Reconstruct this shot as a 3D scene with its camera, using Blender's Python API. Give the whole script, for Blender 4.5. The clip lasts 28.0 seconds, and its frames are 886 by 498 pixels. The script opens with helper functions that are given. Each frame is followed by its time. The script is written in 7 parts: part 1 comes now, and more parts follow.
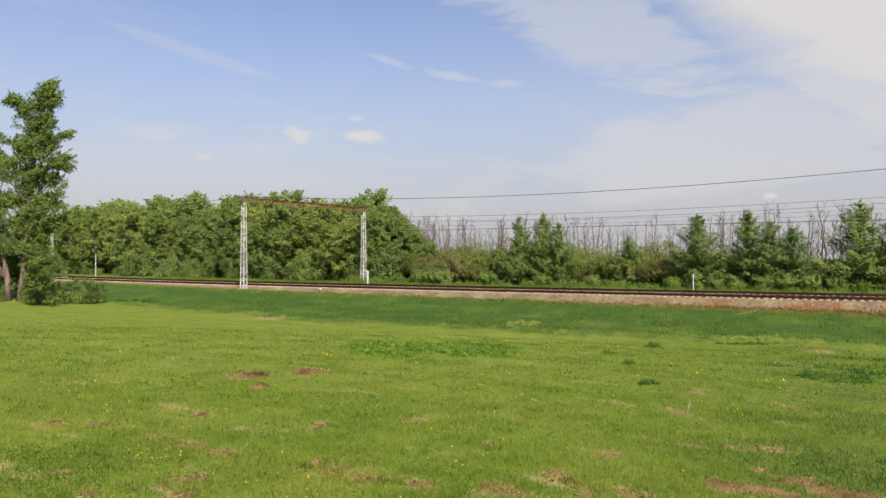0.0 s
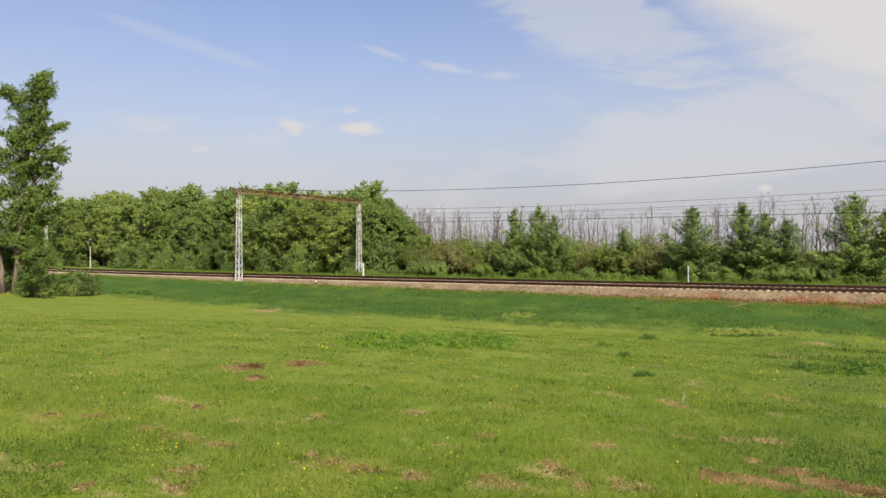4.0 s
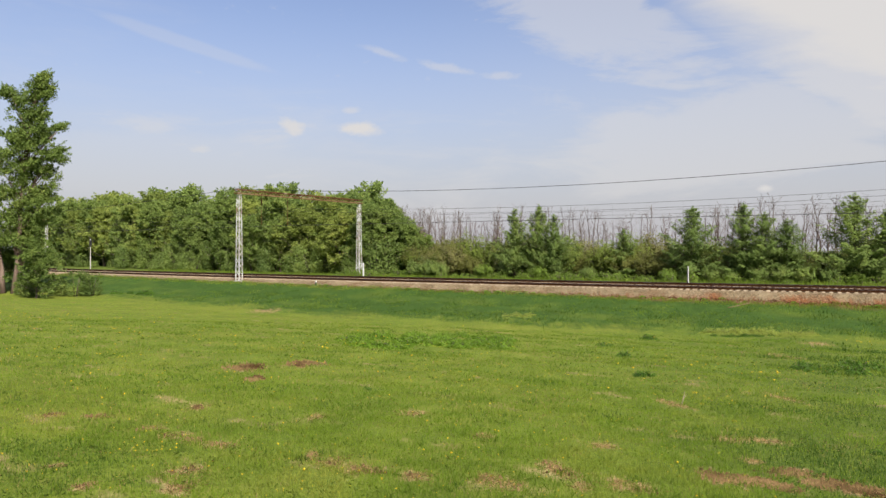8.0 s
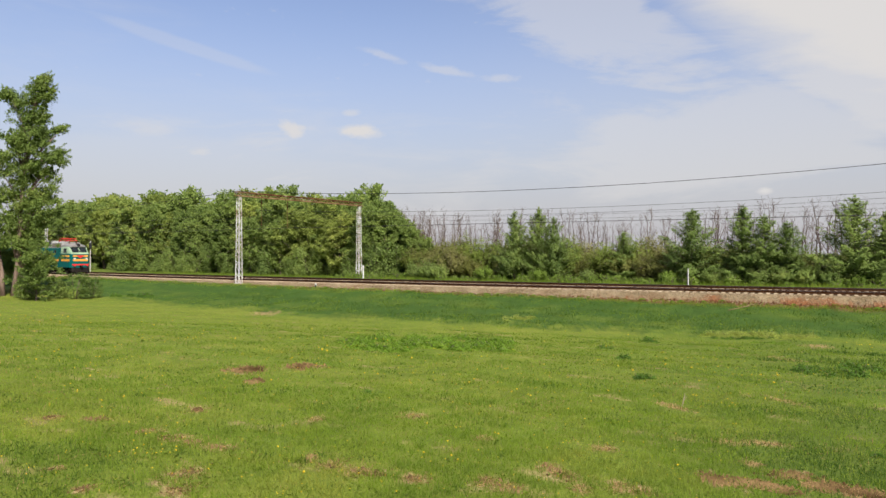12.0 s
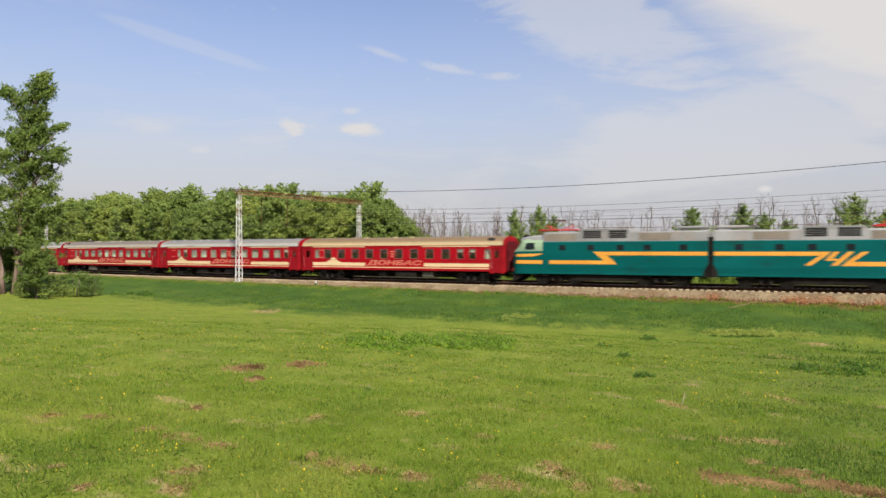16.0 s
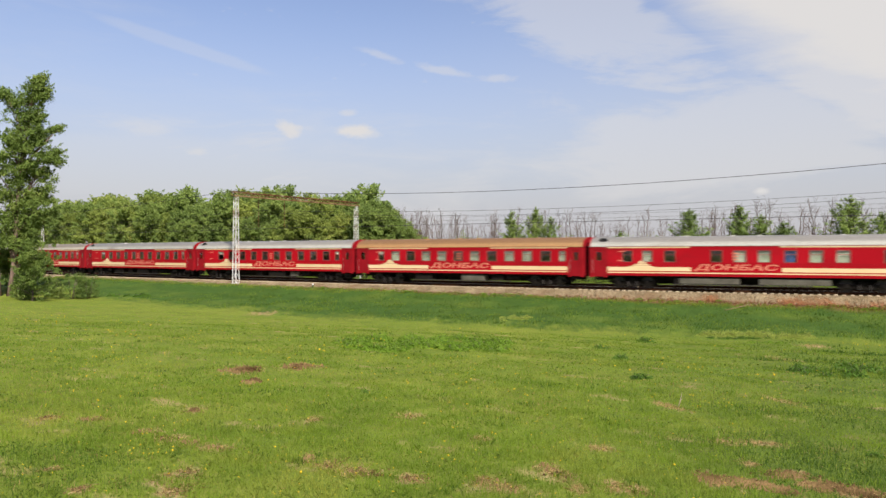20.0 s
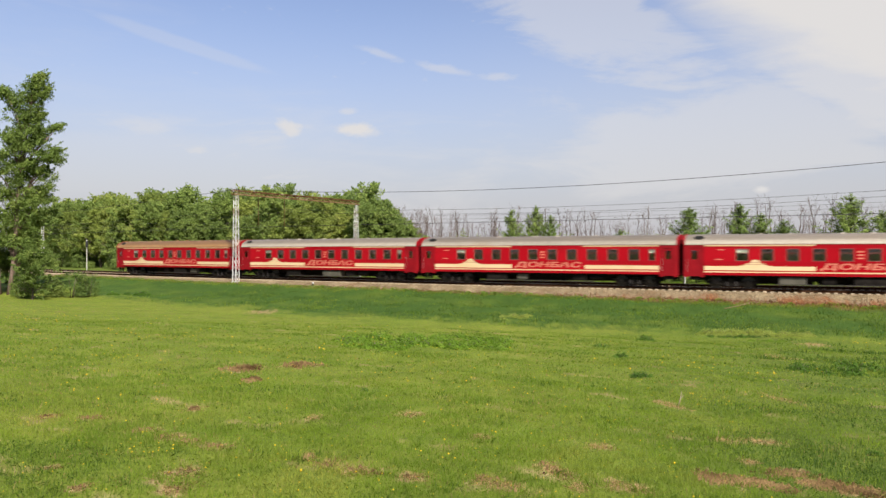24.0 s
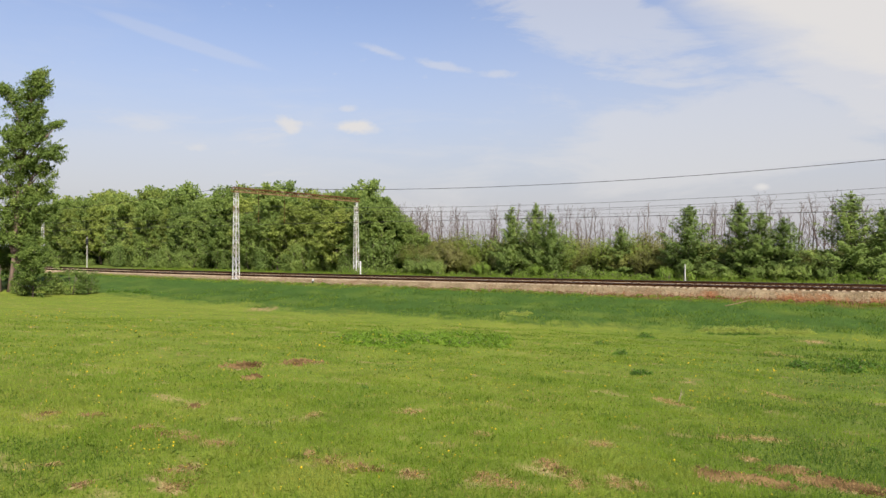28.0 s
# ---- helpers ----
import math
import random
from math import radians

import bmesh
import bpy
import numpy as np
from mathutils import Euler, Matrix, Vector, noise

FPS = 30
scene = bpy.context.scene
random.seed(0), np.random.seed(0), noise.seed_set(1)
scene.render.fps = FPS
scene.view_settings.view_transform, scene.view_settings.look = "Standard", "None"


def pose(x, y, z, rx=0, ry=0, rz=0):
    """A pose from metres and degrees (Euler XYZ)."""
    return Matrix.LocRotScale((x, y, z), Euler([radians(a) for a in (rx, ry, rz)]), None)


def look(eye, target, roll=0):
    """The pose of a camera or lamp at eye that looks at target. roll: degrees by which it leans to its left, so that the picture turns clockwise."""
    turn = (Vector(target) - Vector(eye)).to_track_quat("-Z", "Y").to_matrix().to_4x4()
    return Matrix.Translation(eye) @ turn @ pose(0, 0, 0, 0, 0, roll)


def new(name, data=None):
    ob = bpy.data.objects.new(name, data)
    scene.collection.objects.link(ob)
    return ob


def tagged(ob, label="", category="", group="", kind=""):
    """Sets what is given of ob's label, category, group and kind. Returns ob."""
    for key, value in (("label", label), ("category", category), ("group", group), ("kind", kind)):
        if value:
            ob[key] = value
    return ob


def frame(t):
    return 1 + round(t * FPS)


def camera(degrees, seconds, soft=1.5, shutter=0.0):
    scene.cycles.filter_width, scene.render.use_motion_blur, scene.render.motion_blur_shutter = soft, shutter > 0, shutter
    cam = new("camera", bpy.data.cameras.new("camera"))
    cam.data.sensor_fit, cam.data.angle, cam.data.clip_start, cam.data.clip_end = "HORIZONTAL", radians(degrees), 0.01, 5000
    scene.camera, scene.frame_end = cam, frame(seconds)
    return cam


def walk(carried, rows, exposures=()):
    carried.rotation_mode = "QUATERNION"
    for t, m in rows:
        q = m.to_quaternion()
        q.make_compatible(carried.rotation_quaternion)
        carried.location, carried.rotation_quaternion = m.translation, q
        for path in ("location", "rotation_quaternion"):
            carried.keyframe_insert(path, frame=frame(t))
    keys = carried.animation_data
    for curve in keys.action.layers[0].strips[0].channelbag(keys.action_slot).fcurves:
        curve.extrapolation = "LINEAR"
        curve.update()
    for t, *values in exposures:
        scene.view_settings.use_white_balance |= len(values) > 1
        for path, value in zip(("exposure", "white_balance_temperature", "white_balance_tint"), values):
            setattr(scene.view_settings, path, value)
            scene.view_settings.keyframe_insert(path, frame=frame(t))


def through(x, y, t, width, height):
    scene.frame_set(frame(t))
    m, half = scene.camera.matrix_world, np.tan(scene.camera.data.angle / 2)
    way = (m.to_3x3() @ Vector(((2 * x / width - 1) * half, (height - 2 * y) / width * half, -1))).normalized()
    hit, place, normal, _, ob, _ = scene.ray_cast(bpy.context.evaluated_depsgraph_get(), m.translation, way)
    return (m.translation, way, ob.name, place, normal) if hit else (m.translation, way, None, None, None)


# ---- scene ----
# ---- light, in numbers ----
EXPOSURES = ((0.0, 0.82), (8.0, 0.84), (16.0, 0.86), (28.0, 0.91))
SKY_STRENGTH = 0.0805
SKY_TINT = (1.13, 1.01, 1.075, 1)
HAZE_COLOUR = (3.38, 3.38, 3.65, 1)
HAZE_GAIN = 0.9
CLOUD_COLOUR = (5.02, 4.88, 4.83, 1)
# azimuth, elevation, half width, half height (radians), lean, density, raggedness
CLOUD_BANKS = ((0.49, 0.345, 0.52, 0.185, -0.5, 1.0, 0.7), (0.60, 0.21, 0.26, 0.12, -0.3, 0.70, 1.8), (0.16, 0.300, 0.25, 0.080, -0.36, 0.50, 2.6),
               (0.33, 0.125, 0.26, 0.090, 0.12, 0.52, 2.4), (-0.315, 0.252, 0.16, 0.012, -0.24, 0.19, 1.8), (-0.36, 0.10, 0.30, 0.06, 0.0, 0.22, 1.5))
CLOUD_PUFFS = ((-0.108, 0.160, 0.050, 0.013, 0.0, 1.0), (-0.196, 0.160, 0.030, 0.017, -0.4, 0.9), (-0.122, 0.183, 0.020, 0.008, 0.0, 0.5),
               (-0.078, 0.256, 0.052, 0.008, -0.28, 0.36), (0.004, 0.238, 0.060, 0.009, -0.2, 0.42),
               (0.075, 0.227, 0.046, 0.009, 0.0, 0.42), (0.402, 0.077, 0.015, 0.009, 0.0, 1.0), (-0.310, 0.128, 0.026, 0.010, 0.0, 0.6))

# Camera: on a tripod at the edge of a meadow, panned and tilted by a hand's touch.
F = 1341.5            # focal length for a picture 1568 wide
EYE_Z = 2.828         # above the rail heads
cam = camera(60.605, 28.0, soft=1.5, shutter=0.34)


def aim(dx, dy):
    """Camera pose for a small shift of the view (right and down positive)."""
    return pose(0, 0, EYE_Z, 90 + math.degrees((5.365 + dy) / F), 0, math.degrees(dx / F))


walk(cam, [(t, aim(dx, dy)) for t, dx, dy in (
    (0.0, 7.9, 12.8), (0.5, 7.8, 9.5), (1.0, 7.2, 6.1), (1.5, 6.6, 2.5), (2.0, 6.4, 0.5), (2.5, 6.0, 1.7),
    (3.0, 5.7, 2.6), (3.5, 1.5, 1.4), (4.5, -0.3, -3.5), (5.5, -0.8, -6.5), (6.0, -0.5, -6.4), (6.5, -0.2, -4.1), (7.0, -0.1, -2.0),
    (7.5, 0.0, -0.6), (8.5, 0.2, -0.5), (9.5, 0.2, 0.5), (10.0, 0.1, 1.7), (11.0, 0.0, 3.6), (11.5, 0.0, 4.1),
    (12.5, -0.1, 3.2), (14.5, 0.0, 0.6), (15.5, 0.0, -0.3), (16.0, 0.0, 0.3), (17.0, -0.4, 2.4), (18.0, -0.4, 3.9),
    (18.5, -3.4, 3.9), (19.0, -4.3, 3.9), (19.5, -5.0, 4.2), (20.5, -5.2, 3.1), (21.5, -5.3, 1.5), (23.5, -5.1, 1.2),
    (24.5, -5.1, 1.1), (25.5, -4.9, -0.3), (26.5, -4.9, -1.0), (27.5, -4.9, -3.2), (28.0, -4.9, -3.5))],
    exposures=EXPOSURES)

# ---- world and sun ----
SUN_DIR = Vector((0.34, -0.80, 0.86)).normalized()      # towards the sun: behind the camera, to its right
sun_data = bpy.data.lights.new("sun", "SUN")
sun_data.energy, sun_data.angle, sun_data.color = 4.6, radians(0.6), (1.0, 0.952, 0.865)
sun = new("sun", sun_data)
sun.matrix_world = look((34, -80, 86), (0, 0, 0))

world = bpy.data.worlds.new("sky")
scene.world = world
world.use_nodes = True
WN, WL = world.node_tree.nodes, world.node_tree.links
WN.clear()


def wnode(kind, **kw):
    n = WN.new(kind)
    for k, v in kw.items():
        n.inputs[k].default_value = v
    return n


def wmath(op, a, b=None, c=None, clamp=False):
    n = WN.new("ShaderNodeMath")
    n.operation, n.use_clamp = op, clamp
    for i, v in enumerate((a, b, c)):
        if v is None:
            continue
        if isinstance(v, (int, float)):
            n.inputs[i].default_value = v
        else:
            WL.new(v, n.inputs[i])
    return n.outputs[0]


def wmix(fac, a, b):
    n = WN.new("ShaderNodeMix")
    n.data_type = "RGBA"
    for sock, v in ((n.inputs["Factor"], fac), (n.inputs["A"], a), (n.inputs["B"], b)):
        if isinstance(v, (int, float, tuple)):
            sock.default_value = v
        else:
            WL.new(v, sock)
    return n.outputs["Result"]


sky = WN.new("ShaderNodeTexSky")
sky.sky_type, sky.sun_disc = "NISHITA", False
sky.sun_elevation = math.asin(SUN_DIR.z)
sky.sun_rotation = math.atan2(SUN_DIR.x, SUN_DIR.y)
sky.air_density, sky.dust_density, sky.ozone_density = 1.0, 1.4, 1.3
coord = WN.new("ShaderNodeTexCoord")
sep = WN.new("ShaderNodeSeparateXYZ")
WL.new(coord.outputs["Generated"], sep.inputs[0])
az = wmath("ARCTAN2", sep.outputs[0], sep.outputs[1])          # from straight ahead, to the right
el = wmath("ARCSINE", sep.outputs[2])
comb = WN.new("ShaderNodeCombineXYZ")
WL.new(az, comb.inputs[0]), WL.new(wmath("MULTIPLY", el, 1.9), comb.inputs[1])


def wnoise(scale, detail, rough, loc, squash=(1, 1, 1), turn=0.0, distort=0.0):
    m = WN.new("ShaderNodeMapping")
    m.inputs["Location"].default_value, m.inputs["Scale"].default_value = loc, squash
    m.inputs["Rotation"].default_value = (0, 0, turn)
    WL.new(comb.outputs[0], m.inputs[0])
    n = wnode("ShaderNodeTexNoise", Scale=scale, Detail=detail, Roughness=rough, Distortion=distort)
    WL.new(m.outputs[0], n.inputs["Vector"])
    return n.outputs["Fac"]


def puff(a, e, ra, re, lean=0.0):
    """1 inside an oval of the sky round azimuth a and elevation e (radians), falling to 0 at its rim."""
    da, de = wmath("SUBTRACT", az, a), wmath("SUBTRACT", el, e)
    c, s = math.cos(lean), math.sin(lean)
    p = wmath("ADD", wmath("MULTIPLY", da, c / ra), wmath("MULTIPLY", de, s / ra))
    q = wmath("SUBTRACT", wmath("MULTIPLY", de, c / re), wmath("MULTIPLY", da, s / re))
    r = wmath("SQRT", wmath("ADD", wmath("MULTIPLY", p, p), wmath("MULTIPLY", q, q)))
    return wmath("SUBTRACT", 1.0, r, clamp=True)


def ramp(v, lo, hi):
    n = WN.new("ShaderNodeMapRange")
    n.interpolation_type = "SMOOTHSTEP"
    WL.new(v, n.inputs["Value"])
    n.inputs["From Min"].default_value, n.inputs["From Max"].default_value = lo, hi
    return n.outputs["Result"]


# thin high cloud everywhere, denser to the right and towards the horizon
veil = wnoise(2.6, 7.0, 0.62, (3.1, 1.7, 0), (0.75, 1.5, 1), -0.35, 0.6)
wisps = wnoise(9.0, 8.0, 0.66, (0.4, 7.9, 0), (0.6, 1.5, 1), -0.4, 0.8)
curd = wnoise(34.0, 6.0, 0.6, (5.0, 2.0, 0))
body = wmath("ADD", wmath("MULTIPLY", veil, 0.75), wmath("MULTIPLY", wisps, 0.35))
cover = wmath("MULTIPLY", ramp(body, 0.50, 0.74), wmath("MULTIPLY_ADD", ramp(az, -0.30, 0.10), 0.40, 0.15))
cover = wmath("MAXIMUM", cover, wmath("MULTIPLY", ramp(az, -0.12, 0.42), 0.14))
for a, e, ra, re, lean, gain, rag in CLOUD_BANKS:
    edge = wmath("ADD", puff(a, e, ra, re, lean), wmath("MULTIPLY", wmath("SUBTRACT", body, 0.55), rag))
    cover = wmath("MAXIMUM", cover, wmath("MULTIPLY", ramp(edge, 0.08, 0.50), gain))
for a, e, ra, re, lean, gain in CLOUD_PUFFS:
    edge = wmath("ADD", puff(a, e, ra, re, lean), wmath("MULTIPLY", wmath("SUBTRACT", curd, 0.5), 1.3))
    cover = wmath("MAXIMUM", cover, wmath("MULTIPLY", ramp(edge, 0.15, 0.80), gain))
haze = ramp(wmath("ABSOLUTE", el), 0.34, -0.02)
scale_sky = WN.new("ShaderNodeMix")
scale_sky.data_type, scale_sky.blend_type = "RGBA", "MULTIPLY"
scale_sky.inputs["Factor"].default_value = 1.0
WL.new(sky.outputs[0], scale_sky.inputs["A"])
scale_sky.inputs["B"].default_value = SKY_TINT
hazed = wmix(wmath("MULTIPLY", haze, HAZE_GAIN), scale_sky.outputs["Result"], HAZE_COLOUR)
clouded = wmix(cover, hazed, CLOUD_COLOUR)
bg = wnode("ShaderNodeBackground", Strength=SKY_STRENGTH)
WL.new(clouded, bg.inputs["Color"])
wout = WN.new("ShaderNodeOutputWorld")
WL.new(bg.outputs[0], wout.inputs["Surface"])

# ---- materials ----
def tree_of(name):
    m = bpy.data.materials.new(name)
    m.use_nodes = True
    nt = m.node_tree
    return m, nt.nodes, nt.links, nt.nodes["Principled BSDF"]


def surface(name, c1, c2, scale=4.0, fine=60.0, rough=0.7, bump=0.2, metal=0.0, spread=0.25, lo=0.35, hi=0.65, stain=None, stain_scale=1.2,
            stain_lo=0.55, stain_hi=0.72, space="Object", stretch=(1, 1, 1), attr=None, attr_colour=None, attr2=None, attr2_colour=None, coat=0.0, spec=0.4, per_piece=0.12):
    """A two-scale mottled surface: broad patches from c1 to c2, fine grain on top, optional stains and a wear attribute."""
    m, N, K, P = tree_of(name)
    tc = N.new("ShaderNodeTexCoord")
    mp = N.new("ShaderNodeMapping")
    mp.inputs["Scale"].default_value = stretch
    K.new(tc.outputs[space], mp.inputs[0])
    info = N.new("ShaderNodeObjectInfo")
    K.new(info.outputs["Random"], mp.inputs["Location"])

    def noise_tex(s, d=5.0):
        n = N.new("ShaderNodeTexNoise")
        n.inputs["Scale"].default_value, n.inputs["Detail"].default_value = s, d
        K.new(mp.outputs[0], n.inputs["Vector"])
        return n.outputs["Fac"]

    def rng(v, a, b, c=0.0, d=1.0):
        n = N.new("ShaderNodeMapRange")
        K.new(v, n.inputs["Value"])
        for k, x in zip(("From Min", "From Max", "To Min", "To Max"), (a, b, c, d)):
            n.inputs[k].default_value = x
        return n.outputs["Result"]

    def mix(f, a, b, kind="MIX"):
        n = N.new("ShaderNodeMix")
        n.data_type, n.blend_type = "RGBA", kind
        for sock, v in ((n.inputs["Factor"], f), (n.inputs["A"], a), (n.inputs["B"], b)):
            if isinstance(v, (int, float)):
                sock.default_value = v
            elif isinstance(v, tuple):
                sock.default_value = (*v, 1) if len(v) == 3 else v
            else:
                K.new(v, sock)
        return n.outputs["Result"]

    broad, grain = noise_tex(scale), noise_tex(fine, 3.0)
    col = mix(rng(broad, lo, hi), c1, c2)
    if stain:
        col = mix(rng(noise_tex(stain_scale, 7.0), stain_lo, stain_hi), col, stain)
    if attr:
        at = N.new("ShaderNodeAttribute")
        at.attribute_name = attr
        col = mix(at.outputs["Fac"], col, attr_colour)
    if attr2:
        at = N.new("ShaderNodeAttribute")
        at.attribute_name = attr2
        col = mix(at.outputs["Fac"], col, attr2_colour)
    g = rng(grain, 0.3, 0.7, 1 - spread, 1 + spread)
    gv = N.new("ShaderNodeCombineXYZ")
    for i in range(3):
        K.new(g, gv.inputs[i])
    col = mix(1.0, col, gv.outputs[0], "MULTIPLY")
    if per_piece:
        pr = rng(info.outputs["Random"], 0, 1, 1 - per_piece, 1 + per_piece)
        pv = N.new("ShaderNodeCombineXYZ")
        for i in range(3):
            K.new(pr, pv.inputs[i])
        col = mix(1.0, col, pv.outputs[0], "MULTIPLY")
    K.new(col, P.inputs["Base Color"])
    P.inputs["Roughness"].default_value, P.inputs["Metallic"].default_value = rough, metal
    P.inputs["Specular IOR Level"].default_value = spec
    if coat:
        P.inputs["Coat Weight"].default_value, P.inputs["Coat Roughness"].default_value = coat, 0.15
    K.new(rng(broad, 0, 1, rough - 0.1, min(1, rough + 0.1)), P.inputs["Roughness"])
    if bump:
        b = N.new("ShaderNodeBump")
        b.inputs["Strength"].default_value, b.inputs["Distance"].default_value = bump, 0.02
        K.new(grain, b.inputs["Height"])
        K.new(b.outputs[0], P.inputs["Normal"])
    return m


def leafy(name, dark, light, yellow, through=0.35, rough=0.55, patch=0.9, patch_scale=0.55, spec=0.12, each=0.42, stretch=1.0):
    """Leaves: each its own shade, some light passing through."""
    m, N, K, P = tree_of(name)
    geo, info = N.new("ShaderNodeNewGeometry"), N.new("ShaderNodeObjectInfo")
    cr = N.new("ShaderNodeValToRGB")
    cr.color_ramp.elements[0].color, cr.color_ramp.elements[1].color = (*dark, 1), (*yellow, 1)
    mid = cr.color_ramp.elements.new(0.6)
    mid.color = (*light, 1)
    add = N.new("ShaderNodeMath")
    add.operation = "MULTIPLY_ADD"
    K.new(info.outputs["Random"], add.inputs[0])
    add.inputs[1].default_value = 0.35
    tc = N.new("ShaderNodeTexCoord")
    nz = N.new("ShaderNodeTexNoise")
    nz.inputs["Scale"].default_value, nz.inputs["Detail"].default_value = patch_scale, 4.0
    mp = N.new("ShaderNodeMapping")
    mp.inputs["Scale"].default_value = (1.0, stretch, 1.0)
    K.new(tc.outputs["Object"], mp.inputs[0])
    K.new(mp.outputs[0], nz.inputs["Vector"])
    half = N.new("ShaderNodeMath")
    half.operation = "MULTIPLY_ADD"
    K.new(geo.outputs["Random Per Island"], half.inputs[0])
    half.inputs[1].default_value = each
    sub = N.new("ShaderNodeMath")
    sub.operation = "MULTIPLY_ADD"
    K.new(nz.outputs["Fac"], sub.inputs[0])
    sub.inputs[1].default_value, sub.inputs[2].default_value = patch, 0.28 - each * 0.5 - patch * 0.5
    K.new(sub.outputs[0], half.inputs[2])
    K.new(half.outputs[0], add.inputs[2])
    K.new(add.outputs[0], cr.inputs[0])
    K.new(cr.outputs[0], P.inputs["Base Color"])
    P.inputs["Roughness"].default_value = rough
    P.inputs["Specular IOR Level"].default_value = spec
    tr = N.new("ShaderNodeBsdfTranslucent")
    K.new(cr.outputs[0], tr.inputs["Color"])
    mx = N.new("ShaderNodeMixShader")
    mx.inputs[0].default_value = through
    K.new(P.outputs[0], mx.inputs[1]), K.new(tr.outputs[0], mx.inputs[2])
    K.new(mx.outputs[0], N["Material Output"].inputs["Surface"])
    return m


def meadow(name):
    """Meadow soil under grass: mottled green, with lush, pale and bare stretches by attribute."""
    m, N, K, P = tree_of(name)
    tc = N.new("ShaderNodeTexCoord")

    def nz(s, d=6.0, stretch=(1, 1, 1)):
        mp = N.new("ShaderNodeMapping")
        mp.inputs["Scale"].default_value = stretch
        K.new(tc.outputs["Object"], mp.inputs[0])
        n = N.new("ShaderNodeTexNoise")
        n.inputs["Scale"].default_value, n.inputs["Detail"].default_value, n.inputs["Roughness"].default_value = s, d, 0.62
        K.new(mp.outputs[0], n.inputs["Vector"])
        return n.outputs["Fac"]

    def ramp_of(v, stops):
        r = N.new("ShaderNodeValToRGB")
        e = r.color_ramp.elements
        e[0].position, e[0].color = stops[0][0], (*stops[0][1], 1)
        e[1].position, e[1].color = stops[-1][0], (*stops[-1][1], 1)
        for p, c in stops[1:-1]:
            k = e.new(p)
            k.color = (*c, 1)
        K.new(v, r.inputs[0])
        return r.outputs[0]

    def mix(f, a, b, kind="MIX"):
        n = N.new("ShaderNodeMix")
        n.data_type, n.blend_type = "RGBA", kind
        for sock, v in ((n.inputs["Factor"], f), (n.inputs["A"], a), (n.inputs["B"], b)):
            if isinstance(v, (int, float)):
                sock.default_value = v
            elif isinstance(v, tuple):
                sock.default_value = (*v, 1)
            else:
                K.new(v, sock)
        return n.outputs["Result"]

    def attr(n):
        a = N.new("ShaderNodeAttribute")
        a.attribute_name = n
        return a.outputs["Fac"]

    fine, mid, broad, tuft, clump = nz(26.0, 4.0), nz(2.6), nz(0.22), nz(11.0, 7.0), nz(0.85, 5.0, (1, 0.5, 1))
    grass = ramp_of(mid, ((0.30, (0.088, 0.1187, 0.014)), (0.48, (0.1232, 0.1548, 0.02)), (0.62, (0.154, 0.1675, 0.026)), (0.80, (0.209, 0.1781, 0.052))))
    grass = mix(0.45, grass, ramp_of(broad, ((0.32, (0.07128, 0.1247, 0.0146)), (0.66, (0.1404, 0.1533, 0.027)))))
    lush = ramp_of(mid, ((0.3, (0.026, 0.056, 0.0095)), (0.6, (0.043, 0.080, 0.0138)), (0.8, (0.068, 0.100, 0.0190))))
    wood = ramp_of(mid, ((0.3, (0.062, 0.088, 0.016)), (0.7, (0.112, 0.142, 0.026))))
    soil = ramp_of(tuft, ((0.32, (0.125, 0.080, 0.036)), (0.5, (0.265, 0.188, 0.090)), (0.70, (0.40, 0.305, 0.160))))
    humus = ramp_of(tuft, ((0.34, (0.030, 0.020, 0.011)), (0.5, (0.112, 0.080, 0.043)), (0.66, (0.32, 0.252, 0.150))))
    soil = mix(attr("humus"), soil, humus)
    litter = ramp_of(tuft, ((0.3, (0.072, 0.0324, 0.01584)), (0.55, (0.144, 0.0684, 0.0324)), (0.75, (0.2304, 0.144, 0.0756))))
    col = mix(attr("lush"), grass, lush)
    col = mix(attr("verge"), col, wood)
    col = mix(attr("soil"), col, soil)
    col = mix(attr("litter"), col, litter)
    sh = N.new("ShaderNodeMath")
    sh.operation = "MULTIPLY"
    for i, (src, lo, hi, t0, t1) in enumerate(((fine, 0.32, 0.68, 0.84, 1.22), (clump, 0.34, 0.66, 0.88, 1.12))):
        mr = N.new("ShaderNodeMapRange")
        K.new(src, mr.inputs["Value"])
        for k, x in zip(("From Min", "From Max", "To Min", "To Max"), (lo, hi, t0, t1)):
            mr.inputs[k].default_value = x
        K.new(mr.outputs[0], sh.inputs[i])
    v = N.new("ShaderNodeCombineXYZ")
    for i in range(3):
        K.new(sh.outputs[0], v.inputs[i])
    col = mix(1.0, col, v.outputs[0], "MULTIPLY")
    K.new(col, P.inputs["Base Color"])
    P.inputs["Roughness"].default_value = 0.9
    P.inputs["Specular IOR Level"].default_value = 0.06
    b = N.new("ShaderNodeBump")
    b.inputs["Strength"].default_value, b.inputs["Distance"].default_value = 0.7, 0.06
    K.new(tuft, b.inputs["Height"])
    K.new(b.outputs[0], P.inputs["Normal"])
    return m


def glass(name, tint):
    m, N, K, P = tree_of(name)
    P.inputs["Base Color"].default_value = (*tint, 1)
    P.inputs["Transmission Weight"].default_value = 1.0
    P.inputs["Roughness"].default_value = 0.03
    P.inputs["IOR"].default_value = 1.45
    return m


